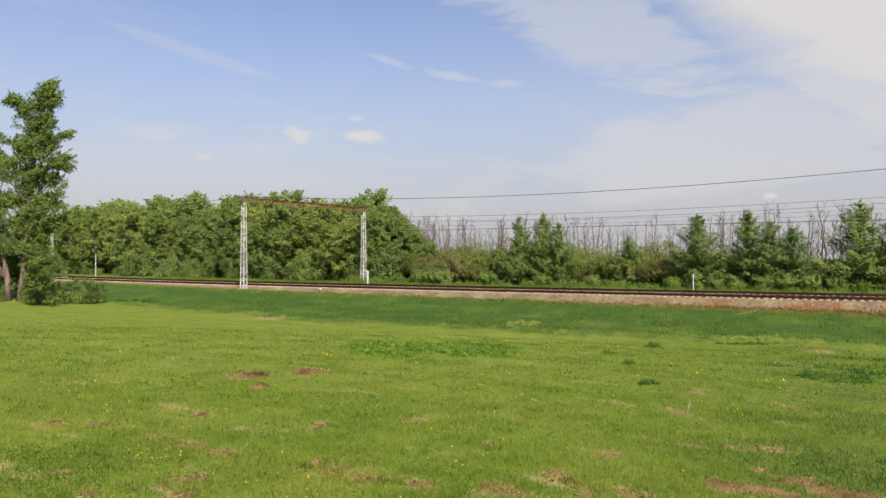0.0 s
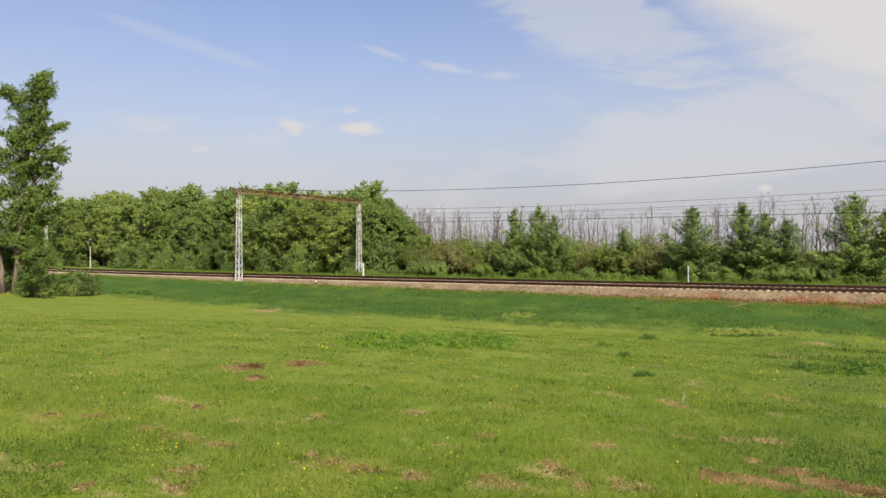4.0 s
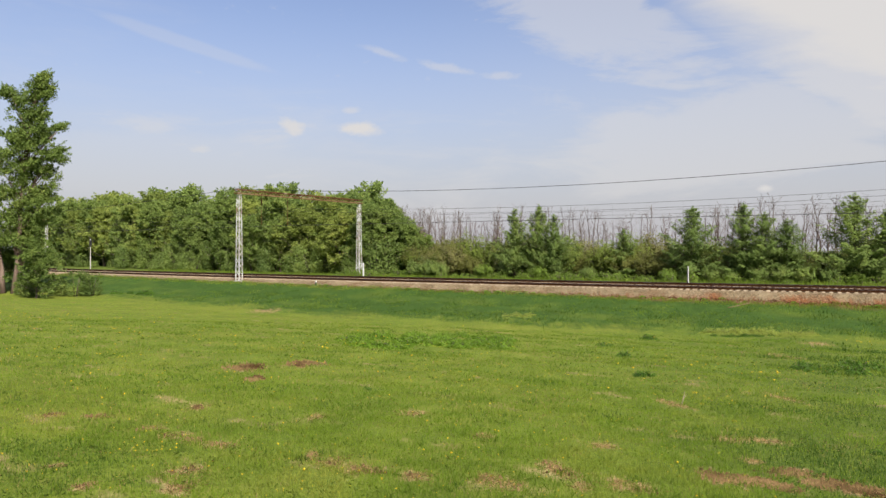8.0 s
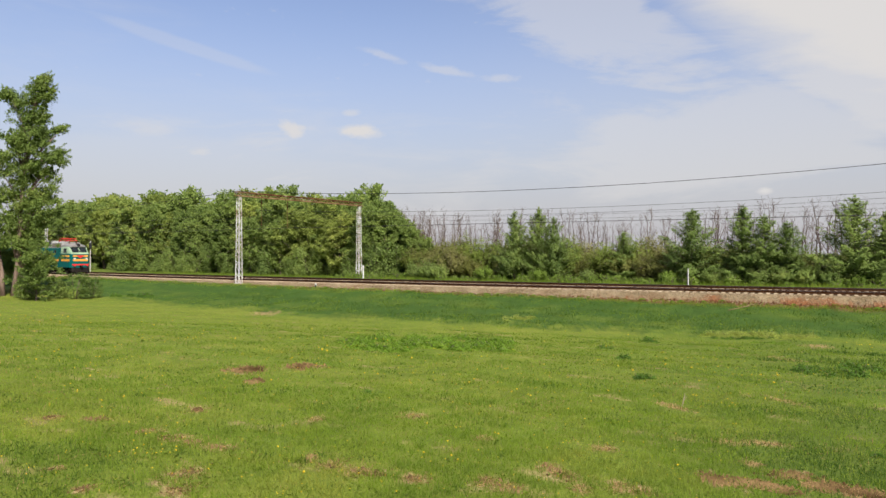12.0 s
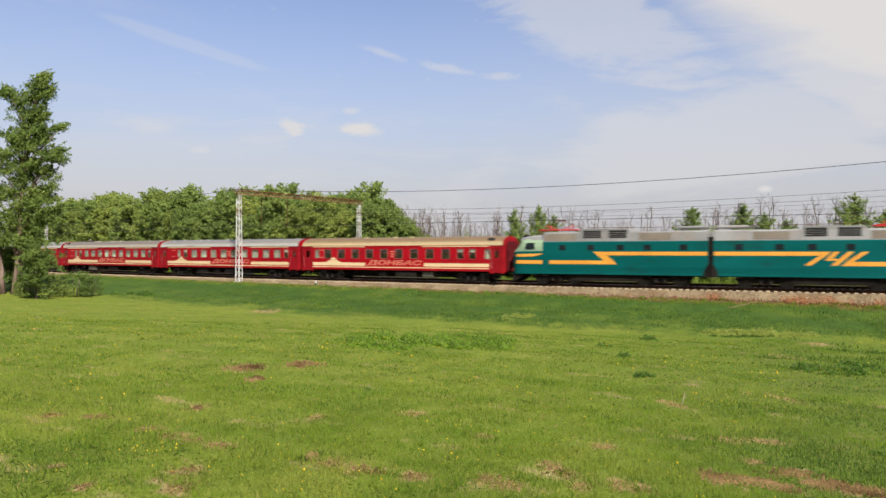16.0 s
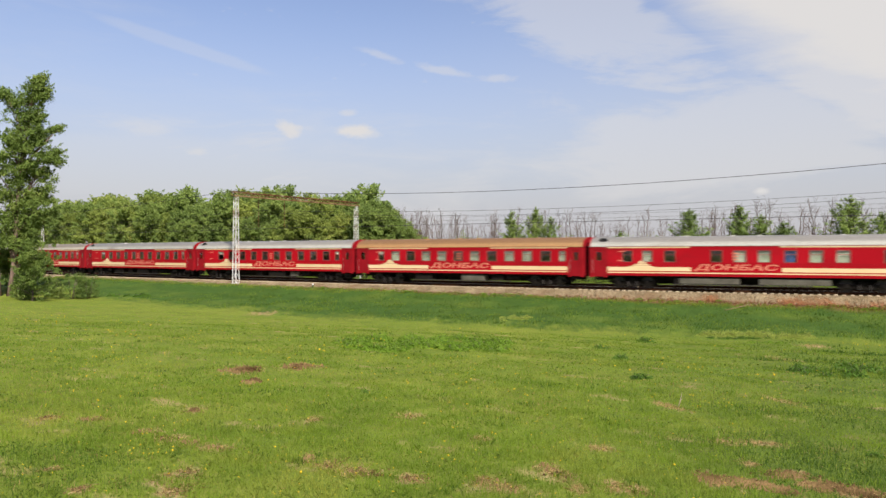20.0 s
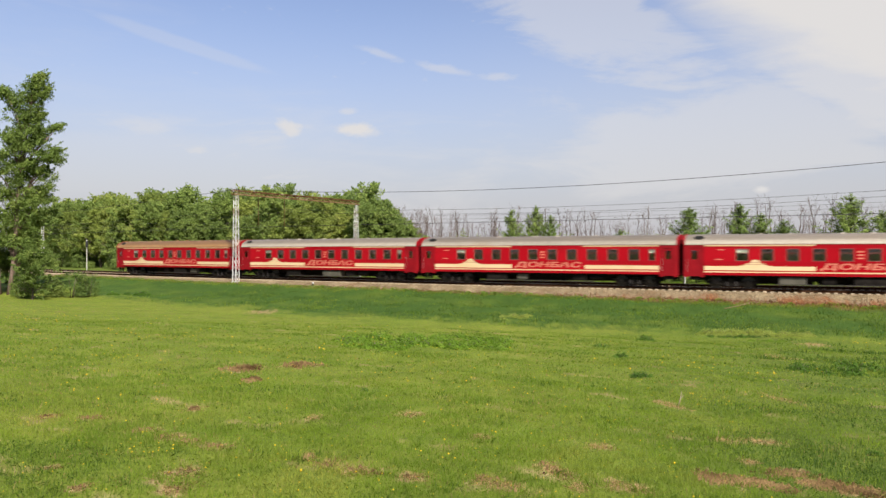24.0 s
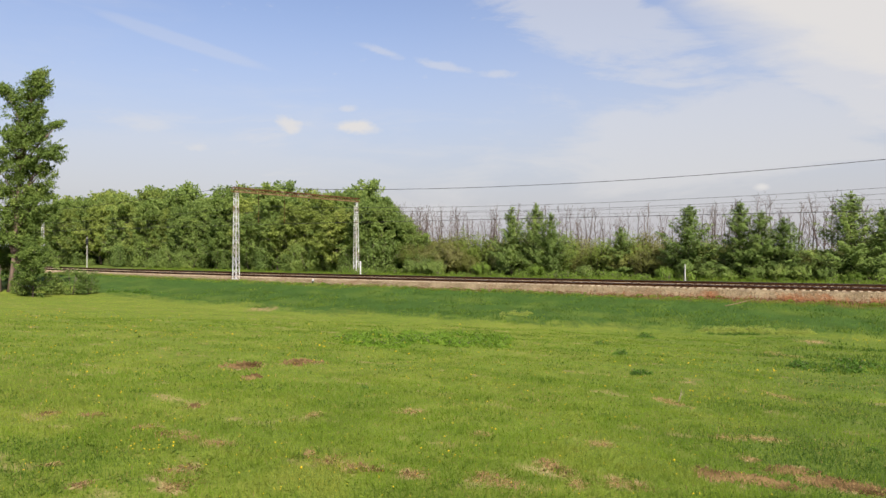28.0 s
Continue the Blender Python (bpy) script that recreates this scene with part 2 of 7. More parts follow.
MEADOW = meadow("meadow_grass")
BALLAST = surface("crushed_stone_ballast", (0.118, 0.088, 0.050), (0.198, 0.153, 0.092), 0.6, 11.0, 0.95, 1.0, spread=0.66, spec=0.0, stain=(0.128, 0.084, 0.046), stain_scale=0.45,
                  attr="bed", attr_colour=(0.034, 0.019, 0.011), attr2="foot", attr2_colour=(0.150, 0.066, 0.030))
CONCRETE = surface("weathered_concrete", (0.36, 0.3384, 0.3024), (0.4752, 0.4536, 0.4104), 3.0, 50, 0.9, 0.3, stain=(0.2304, 0.1728, 0.1224))
RAIL_STEEL = surface("rusty_rail_steel", (0.034, 0.016, 0.008), (0.056, 0.026, 0.013), 3.0, 60, 0.9, 0.2, spec=0.0)
SLEEPER_CONCRETE = surface("stained_sleeper_concrete", (0.30, 0.23, 0.15), (0.43, 0.35, 0.245), 3.0, 50, 0.9, 0.3, stain=(0.17, 0.105, 0.062), spec=0.0)
RAIL_HEAD = surface("polished_rail_head", (0.10, 0.092, 0.085), (0.16, 0.15, 0.14), 2.0, 80, 0.5, 0.05, metal=1.0)
WHITE_STEEL = surface("white_painted_lattice_steel", (0.4464, 0.4464, 0.432), (0.576, 0.576, 0.5544), 1.5, 40, 0.55, 0.1, stain=(0.24, 0.14, 0.08), stain_scale=1.1, stain_lo=0.47, stain_hi=0.70)
RUST_STEEL = surface("rusty_beam_steel", (0.050, 0.022, 0.011), (0.135, 0.066, 0.030), 1.2, 40, 0.85, 0.2, spec=0.05, stain=(0.25, 0.205, 0.15), stain_scale=0.7, stain_lo=0.56, stain_hi=0.68)
BEAM_EDGE = surface("ochre_beam_edge", (0.15, 0.090, 0.040), (0.27, 0.185, 0.095), 1.4, 40, 0.85, 0.2, spec=0.05, stain=(0.07, 0.03, 0.014), stain_scale=0.8)
WIRE = surface("weathered_copper_wire", (0.036, 0.0324, 0.0324), (0.0612, 0.054, 0.0504), 2.0, 60, 0.5, 0.0, metal=0.6)
INSULATOR = surface("brown_porcelain", (0.0864, 0.036, 0.0216), (0.144, 0.0648, 0.036), 6.0, 60, 0.25, 0.0)
WHITE_PAINT = surface("white_post_paint", (0.46, 0.455, 0.43), (0.55, 0.545, 0.52), 4.0, 60, 0.6, 0.1)
BLACK_PAINT = surface("black_post_paint", (0.015, 0.015, 0.015), (0.03, 0.03, 0.03), 4.0, 60, 0.6, 0.1)
BARK = surface("grey_brown_bark", (0.072, 0.054, 0.0396), (0.144, 0.1152, 0.0864), 3.0, 25, 0.95, 0.8, stretch=(1, 1, 0.25))
PALE_BARK = surface("pinkish_grey_bark", (0.105, 0.068, 0.048), (0.20, 0.140, 0.105), 3.0, 25, 0.95, 0.8, stretch=(1, 1, 0.25))
DEAD_WOOD = surface("dry_bare_wood", (0.066, 0.045, 0.036), (0.140, 0.104, 0.086), 2.0, 30, 0.95, 0.3)
RED_PAINT = surface("red_coach_paint", (0.278, 0.0034, 0.0085), (0.328, 0.0052, 0.0115), 0.35, 30, 0.5, 0.04, spread=0.07, stain=(0.20, 0.0055, 0.009), stain_scale=0.6, stretch=(0.4, 1, 1), spec=0.08, per_piece=0.05)
RED_FRESH = surface("fresh_red_coach_paint", (0.305, 0.0028, 0.0080), (0.358, 0.0044, 0.0105), 0.35, 30, 0.5, 0.04, spread=0.07, stain=(0.27, 0.0050, 0.009), stain_scale=0.6, stretch=(0.4, 1, 1), spec=0.08, per_piece=0.05)
DEEP_RED = surface("dull_red_end_paint", (0.195, 0.0055, 0.0095), (0.25, 0.0075, 0.012), 0.8, 30, 0.55, 0.05, spread=0.1, spec=0.08, per_piece=0.05)
CREAM = surface("cream_stripe_paint", (0.60, 0.455, 0.245), (0.65, 0.51, 0.30), 0.6, 30, 0.5, 0.03, spread=0.06, per_piece=0.0)
SALMON = surface("salmon_lettering_paint", (0.52, 0.155, 0.10), (0.57, 0.215, 0.135), 0.6, 30, 0.5, 0.0, spread=0.06, per_piece=0.0)
ROOFS = {
    "grey": surface("grey_roof_paint", (0.315, 0.302, 0.265), (0.395, 0.38, 0.335), 0.5, 20, 0.5, 0.1, stain=(0.216, 0.1944, 0.1656), stain_scale=0.5, attr="soot_shade", attr_colour=(0.115, 0.105, 0.094, 1), stretch=(0.3, 1, 1)),
    "beige": surface("beige_roof_paint", (0.34, 0.255, 0.135), (0.40, 0.31, 0.17), 0.5, 20, 0.6, 0.1, stain=(0.33, 0.225, 0.115), stain_scale=0.5, attr="soot_shade", attr_colour=(0.082, 0.046, 0.021, 1), stretch=(0.3, 1, 1)),
    "tan": surface("tan_rusty_roof_paint", (0.2592, 0.1332, 0.0468), (0.3168, 0.18, 0.0756), 0.5, 20, 0.65, 0.1, stain=(0.2592, 0.1224, 0.0504), stain_scale=0.5, attr="soot_shade", attr_colour=(0.10, 0.05, 0.021, 1), stretch=(0.3, 1, 1)),
    "ivory": surface("ivory_grey_roof_paint", (0.30, 0.262, 0.205), (0.37, 0.325, 0.26), 0.5, 20, 0.55, 0.1, stain=(0.3024, 0.2448, 0.1728), stain_scale=0.5, attr="soot_shade", attr_colour=(0.088, 0.07, 0.053, 1), stretch=(0.3, 1, 1)),
}
UNDERFRAME = surface("sooty_underframe", (0.007, 0.006, 0.005), (0.018, 0.015, 0.012), 2.0, 40, 0.9, 0.2, spec=0.08)
WHEEL_STEEL = surface("wheel_steel", (0.03, 0.026, 0.023), (0.06, 0.05, 0.042), 3.0, 40, 0.6, 0.1, metal=0.4)
BRIGHT_STEEL = surface("worn_bright_steel", (0.35, 0.34, 0.32), (0.5, 0.48, 0.45), 3.0, 40, 0.35, 0.05, metal=0.9)
GANGWAY = surface("dark_red_gangway_cloth", (0.055, 0.006, 0.008), (0.095, 0.010, 0.012), 1.5, 40, 0.9, 0.2, spec=0.05)
ALU = surface("window_frame_metal", (0.20, 0.05, 0.045), (0.27, 0.09, 0.08), 3.0, 40, 0.5, 0.0, spec=0.05)
CURTAIN = surface("pale_curtain_cloth", (0.205, 0.205, 0.158), (0.295, 0.29, 0.232), 2.0, 60, 0.9, 0.1, per_piece=0.15)
BLUE_CURTAIN = surface("blue_curtain_cloth", (0.010, 0.024, 0.085), (0.018, 0.038, 0.12), 2.0, 60, 0.9, 0.1)
INSIDE = surface("brown_interior_panel", (0.125, 0.115, 0.100), (0.19, 0.176, 0.152), 1.0, 30, 0.6, 0.0)
GLASS = glass("window_glass", (0.80, 0.86, 0.84))
GREEN_PAINT = surface("blue_green_loco_paint", (0.0007, 0.066, 0.061), (0.0014, 0.083, 0.077), 0.4, 30, 0.5, 0.04, spread=0.07, stain=(0.004, 0.050, 0.043), stain_scale=0.7, stretch=(0.4, 1, 1), spec=0.08, per_piece=0.04)
CAB_GREEN = surface("pale_green_cab_paint", (0.216, 0.3024, 0.1872), (0.2736, 0.36, 0.2304), 0.6, 30, 0.45, 0.03, spread=0.06, per_piece=0.0)
YELLOW = surface("orange_yellow_stripe_paint", (0.5616, 0.2376, 0.0252), (0.6192, 0.288, 0.036), 0.6, 30, 0.5, 0.0, spread=0.06, per_piece=0.0)
LOCO_GREY = surface("light_grey_loco_roof", (0.1692, 0.1642, 0.1548), (0.2304, 0.2246, 0.2124), 0.5, 20, 0.5, 0.1, stain=(0.216, 0.1872, 0.1584), stain_scale=0.8)
LOCO_TAUPE = surface("grey_brown_roof_hatch", (0.1368, 0.1116, 0.0828), (0.18, 0.1476, 0.1116), 0.5, 20, 0.6, 0.1, stain=(0.144, 0.108, 0.0792))
LOUVRE = surface("dark_louvre_steel", (0.010, 0.010, 0.010), (0.026, 0.025, 0.024), 3.0, 40, 0.8, 0.1, spec=0.05)
SIGNAL_RED = surface("bright_red_paint", (0.4464, 0.01584, 0.01584), (0.5184, 0.0252, 0.0216), 0.8, 30, 0.45, 0.02, spread=0.06, per_piece=0.0)
LAMP_GLASS = surface("headlamp_glass", (0.432, 0.432, 0.4176), (0.504, 0.504, 0.4896), 3.0, 40, 0.15, 0.0)
LEAF_WOOD = leafy("broad_leaves", (0.155, 0.200, 0.046), (0.298, 0.355, 0.080), (0.45, 0.465, 0.128), 0.50, patch=1.3, each=0.24)
LEAF_DEEP = leafy("deep_green_leaves", (0.118, 0.176, 0.048), (0.240, 0.315, 0.078), (0.40, 0.435, 0.118), 0.50, patch=1.3, each=0.24)
LEAF_SPIRE = leafy("young_tree_leaves", (0.118, 0.174, 0.049), (0.228, 0.306, 0.082), (0.37, 0.42, 0.118), 0.54, patch=1.3, each=0.30)
LEAF_POPLAR = leafy("poplar_leaves", (0.078, 0.122, 0.029), (0.172, 0.236, 0.052), (0.31, 0.35, 0.090), 0.42, patch=1.5)
LEAF_SHRUB = leafy("shrub_leaves", (0.150, 0.160, 0.042), (0.228, 0.238, 0.063), (0.31, 0.31, 0.092), 0.58, patch=0.9, each=0.14)
LEAF_FRESH = leafy("fresh_weed_leaves", (0.125, 0.225, 0.022), (0.205, 0.325, 0.035), (0.28, 0.365, 0.052), 0.6)
LEAF_CLOVER = leafy("clover_leaves", (0.098, 0.156, 0.022), (0.155, 0.218, 0.033), (0.23, 0.27, 0.052), 0.6, patch=1.6, each=0.25)
LEAF_VERGE = leafy("dull_verge_leaves", (0.130, 0.175, 0.034), (0.215, 0.272, 0.054), (0.31, 0.345, 0.085), 0.6, patch=1.0, each=0.16)
LEAF_STRIP = leafy("bright_verge_leaves", (0.120, 0.190, 0.030), (0.200, 0.285, 0.048), (0.30, 0.355, 0.075), 0.5, patch=1.2, each=0.2)
LEAF_WEED = leafy("dark_weed_leaves", (0.0504, 0.1176, 0.0168), (0.1092, 0.2016, 0.0252), (0.1848, 0.2604, 0.042), 0.45)
LEAF_RUST = leafy("brown_budding_leaves", (0.189, 0.1782, 0.06264), (0.2592, 0.2507, 0.0864), (0.3132, 0.3047, 0.1058), 0.6, each=0.14)
BLADE = leafy("grass_blades", (0.1731, 0.2752, 0.02717), (0.2631, 0.3638, 0.03866), (0.4009, 0.4163, 0.07733), 0.68, patch=2.6, patch_scale=0.8, each=0.20, stretch=0.45)
BLADE_MID = leafy("deeper_grass_blades", (0.1392, 0.2251, 0.02581), (0.2138, 0.3001, 0.03815), (0.3107, 0.357, 0.05947), 0.65, patch=2.2, patch_scale=0.8, each=0.22, stretch=0.45)
BLADE_LUSH = leafy("lush_grass_blades", (0.044, 0.098, 0.0155), (0.084, 0.150, 0.0235), (0.140, 0.192, 0.035), 0.58, patch=2.6, patch_scale=0.7, each=0.28, stretch=0.85)
BLADE_PALE = leafy("pale_grass_blades", (0.1946, 0.2614, 0.0311), (0.2814, 0.3503, 0.0486), (0.3942, 0.4235, 0.09234), 0.62, each=0.22)
STRAW = leafy("dry_straw", (0.36, 0.235, 0.10), (0.50, 0.36, 0.17), (0.60, 0.46, 0.25), 0.5, spec=0.0)
PETAL = surface("dandelion_yellow", (0.576, 0.3744, 0.0072), (0.6336, 0.4464, 0.0144), 4.0, 60, 0.8, 0.0, per_piece=0.0)
RUST_LITTER = leafy("rusty_dry_stalks", (0.10, 0.044, 0.020), (0.20, 0.098, 0.045), (0.34, 0.22, 0.115), 0.25, spec=0.0)
TANK_GREY = surface("pale_grey_tank_paint", (0.072, 0.066, 0.050), (0.115, 0.106, 0.082), 1.0, 30, 0.7, 0.05, spec=0.1)

# ---- mesh helpers ----
class Shape:
    """Collects simple solids into one mesh."""

    def __init__(self):
        self.v, self.f = [], []

    def poly(self, pts, faces):
        n = len(self.v)
        self.v += [tuple(p) for p in pts]
        self.f += [tuple(i + n for i in f) for f in faces]
        return self

    def box(self, x0, x1, y0, y1, z0, z1, lean=0.0):
        """lean: how far the top is shifted along x."""
        p = [(x0, y0, z0), (x1, y0, z0), (x1, y1, z0), (x0, y1, z0), (x0 + lean, y0, z1), (x1 + lean, y0, z1), (x1 + lean, y1, z1), (x0 + lean, y1, z1)]
        return self.poly(p, [(3, 2, 1, 0), (4, 5, 6, 7), (0, 1, 5, 4), (1, 2, 6, 5), (2, 3, 7, 6), (3, 0, 4, 7)])

    def chamfer(self, x0, x1, y0, y1, z0, z1, c=0.03):
        """A box with cut vertical and top edges."""
        ring = [(x0 + c, y0), (x1 - c, y0), (x1, y0 + c), (x1, y1 - c), (x1 - c, y1), (x0 + c, y1), (x0, y1 - c), (x0, y0 + c)]
        inner = [(min(max(x, x0 + c), x1 - c), min(max(y, y0 + c), y1 - c)) for x, y in ring]
        pts = [(x, y, z0) for x, y in ring] + [(x, y, z1 - c) for x, y in ring] + [(x, y, z1) for x, y in inner]
        fs = [tuple(range(7, -1, -1)), tuple(range(16, 24))]
        for k in (0, 8):
            fs += [(k + i, k + (i + 1) % 8, k + 8 + (i + 1) % 8, k + 8 + i) for i in range(8)]
        return self.poly(pts, fs)

    def prism(self, outline, y0, y1):
        """An outline in (x, z), extruded along y."""
        n = len(outline)
        pts = [(x, y0, z) for x, z in outline] + [(x, y1, z) for x, z in outline]
        fs = [tuple(range(n)), tuple(range(2 * n - 1, n - 1, -1))] + [(i, n + i, n + (i + 1) % n, (i + 1) % n) for i in range(n)]
        return self.poly(pts, fs)

    def tube(self, a, b, r0, r1=None, n=6, caps=True):
        a, b = Vector(a), Vector(b)
        r1 = r0 if r1 is None else r1
        d = (b - a).normalized()
        side = d.orthogonal().normalized()
        up = d.cross(side)
        pts = []
        for c, r in ((a, r0), (b, r1)):
            for i in range(n):
                t = 2 * math.pi * i / n
                pts.append(c + (side * math.cos(t) + up * math.sin(t)) * r)
        fs = [(i, (i + 1) % n, n + (i + 1) % n, n + i) for i in range(n)]
        if caps:
            fs += [tuple(range(n - 1, -1, -1)), tuple(range(n, 2 * n))]
        return self.poly(pts, fs)

    def path(self, pts, radii, n=5):
        """A bent, tapered limb."""
        pts = [Vector(p) for p in pts]
        k = len(self.v)
        ref = Vector((0.31, 0.87, 0.2)).normalized()
        for i, p in enumerate(pts):
            d = (pts[min(i + 1, len(pts) - 1)] - pts[max(i - 1, 0)]).normalized()
            side = d.cross(ref).normalized()
            up = d.cross(side)
            for j in range(n):
                t = 2 * math.pi * j / n
                self.v.append(tuple(p + (side * math.cos(t) + up * math.sin(t)) * radii[i]))
        for i in range(len(pts) - 1):
            for j in range(n):
                a, b = k + i * n + j, k + i * n + (j + 1) % n
                self.f.append((a, b, b + n, a + n))
        self.f.append(tuple(k + j for j in range(n - 1, -1, -1)))
        self.f.append(tuple(k + (len(pts) - 1) * n + j for j in range(n)))
        return self

    def loft(self, rings, close=True):
        """Rings of equal length joined one after another, ends closed."""
        n, k = len(rings[0]), len(self.v)
        for r in rings:
            self.v += [tuple(p) for p in r]
        for i in range(len(rings) - 1):
            for j in range(n):
                a, b = k + i * n + j, k + i * n + (j + 1) % n
                self.f.append((a, b, b + n, a + n))
        if close:
            self.f.append(tuple(k + j for j in range(n - 1, -1, -1)))
            self.f.append(tuple(k + (len(rings) - 1) * n + j for j in range(n)))
        return self

    def mesh(self, name, material, smooth=False):
        me = bpy.data.meshes.new(name)
        me.from_pydata(self.v, [], self.f)
        bm = bmesh.new()
        bm.from_mesh(me)
        bmesh.ops.recalc_face_normals(bm, faces=bm.faces)
        bm.to_mesh(me)
        bm.free()
        me.materials.append(material)
        if smooth:
            me.shade_smooth()
        return me


def part(name, shape, material, parent, label="", smooth=False):
    """Links a shape (or a ready mesh) as one mesh object under a thing or a part."""
    me = shape.mesh(name, material, smooth) if isinstance(shape, Shape) else shape
    ob = new(name, me)
    ob.parent = parent
    return tagged(ob, label)


def thing(name, m, label, category, group="", kind=""):
    ob = new(name)
    ob.empty_display_size = 0.2
    ob.matrix_world = m
    return tagged(ob, label, category, group, kind)


def raw_mesh(name, verts, faces, material, smooth=False):
    """A mesh from numpy arrays; faces all have the same number of corners."""
    verts, faces = np.asarray(verts, np.float32), np.asarray(faces, np.int32)
    me = bpy.data.meshes.new(name)
    me.vertices.add(len(verts))
    me.vertices.foreach_set("co", verts.ravel())
    n = faces.shape[1]
    me.loops.add(faces.size)
    me.loops.foreach_set("vertex_index", faces.ravel())
    me.polygons.add(len(faces))
    me.polygons.foreach_set("loop_start", np.arange(0, faces.size, n, dtype=np.int32))
    me.update(calc_edges=True)
    me.materials.append(material)
    if smooth:
        me.shade_smooth()
    return me


# ---- the line of the railway ----
TH, P0X, P0Y, RADIUS = 0.464, 29.853, 57.499, 476.6
S_LO, S_HI = -80.0, 170.0         # beyond these the curve runs out straight


def track_xy(s, w=0.0):
    """The place at s metres along the near track (growing towards where trains come from), w metres to the camera's side of it."""
    c = min(max(s, S_LO), S_HI)
    ph, extra = c / RADIUS, s - c
    u = RADIUS * math.sin(ph) + w * math.sin(ph) + extra * math.cos(ph)
    a = RADIUS * (1 - math.cos(ph)) - w * math.cos(ph) + extra * math.sin(ph)
    return P0X - math.cos(TH) * u + math.sin(TH) * a, P0Y + math.sin(TH) * u + math.cos(TH) * a


def track_point(s, w=0.0, z=0.0):
    return Vector((*track_xy(s, w), z))


def track_turn(s):
    """Heading (degrees) of the direction in which trains run, at s."""
    c = min(max(s, S_LO), S_HI)
    return -math.degrees(TH + c / RADIUS)


def along_across(x, y):
    """(s, w) of places, as numpy arrays."""
    dx, dy = x - P0X, y - P0Y
    u, a = -math.cos(TH) * dx + math.sin(TH) * dy, math.sin(TH) * dx + math.cos(TH) * dy
    ph = np.arctan2(u, RADIUS - a)
    s, w = RADIUS * ph, np.hypot(u, a - RADIUS) - RADIUS
    for lim, low in ((S_LO, True), (S_HI, False)):
        p = lim / RADIUS
        cu, ca = RADIUS * math.sin(p), RADIUS * (1 - math.cos(p))
        e = (u - cu) * math.cos(p) + (a - ca) * math.sin(p)
        ww = (u - cu) * math.sin(p) - (a - ca) * math.cos(p)
        out = (e < 0) if low else (e > 0)
        inside_other = (a < RADIUS * 0.8)
        out = out & (inside_other | (np.abs(e) > 0))
        sel = out & ((s < lim) if low else (s > lim))
        s, w = np.where(sel, lim + e, s), np.where(sel, ww, w)
    return s, w


def lumps(x, y, size, seed=0.0):
    """Cheap smooth bumps for numpy arrays, about -1 to 1."""
    k = 2 * math.pi / size
    return (np.sin(x * k + 1.3 * np.sin(y * k * 0.7 + seed)) + np.sin(y * k * 1.13 + 1.7 * np.sin(x * k * 0.61 + seed * 2)) + np.sin((x + y) * k * 0.53 + seed)) / 3


def ground_z(x, y):
    x, y = np.asarray(x, float), np.asarray(y, float)
    s, w = along_across(x, y)
    sc = np.clip(s, -80, 170)
    foot = np.clip(-0.88 + 0.0070 * sc, -0.92, -0.3)
    low = -2.0 + 0.006 * np.clip(s, -30, 120)
    t = lambda a, b: np.clip((w - a) / (b - a), 0, 1)
    z = np.where(w < 9, foot - 0.6 * t(4.2, 9), foot - 0.6 + (low - foot + 0.6) * t(9, 18))
    z = np.where(w > 22, low + (1.08 - low) * t(22, 65), z)
    z = np.where(w < -4, np.interp(w, [-60, -30, -20, -10, -7, -4], [-0.2, -0.1, -0.2, -0.55, -0.9, -1.2]), z)
    calm = np.clip((np.abs(w) - 8) / 6, 0, 1)
    edge = np.clip(1 - np.abs(w - 4.6) / 1.6, 0, 1)
    return z + calm * (0.05 * lumps(x, y, 6.0) + 0.02 * lumps(x, y, 1.7, 2.0)) + edge * (0.11 * lumps(x, y, 3.3, 4.0) + 0.07 * lumps(x, y, 1.1, 6.0))


def gz(x, y):
    return float(ground_z(np.array([x]), np.array([y]))[0])


# worn and bare stretches of the meadow: x, y, half width, half depth
SOIL = ((-2.52, 7.32, 0.17, 0.34), (-2.35, 6.75, 0.12, 0.20), (-3.12, 6.55, 0.06, 0.13), (-3.78, 9.71, 0.14, 0.20), (-3.28, 9.18, 0.18, 0.20), (-2.96, 8.95, 0.09, 0.15),
        (-2.59, 8.69, 0.18, 0.22), (-5.34, 10.31, 0.12, 0.18), (-4.72, 10.39, 0.14, 0.13), (-3.77, 11.66, 0.12, 0.15), (-1.19, 8.05, 0.13, 0.27), (-0.92, 7.80, 0.15, 0.23),
        (-0.72, 7.74, 0.10, 0.14), (-1.47, 8.42, 0.06, 0.24), (-0.28, 7.66, 0.14, 0.18), (0.43, 7.60, 0.12, 0.19), (0.64, 7.39, 0.15, 0.21), (1.17, 8.21, 0.12, 0.31),
        (1.31, 7.97, 0.10, 0.24))
SOIL_MORE = ((-0.47, 11.60, 0.21, 0.19), (-1.88, 11.23, 0.08, 0.20), (0.52, 9.87, 0.10, 0.15), (1.97, 9.42, 0.13, 0.19), (4.20, 14.29, 0.11, 0.37), (4.32, 13.94, 0.15, 0.46),
        (6.94, 15.48, 0.08, 0.75), (3.83, 10.16, 0.12, 0.20), (4.30, 10.20, 0.30, 0.13), (3.63, 8.89, 0.08, 0.14), (1.73, 7.47, 0.14, 0.21), (1.94, 7.31, 0.13, 0.17),
        (1.36, 7.41, 0.08, 0.20), (13.26, 29.60, 0.40, 1.15), (19.50, 39.57, 0.71, 0.89), (-13.79, 58.92, 0.97, 1.44), (-3.70, 7.25, 0.05, 0.11))
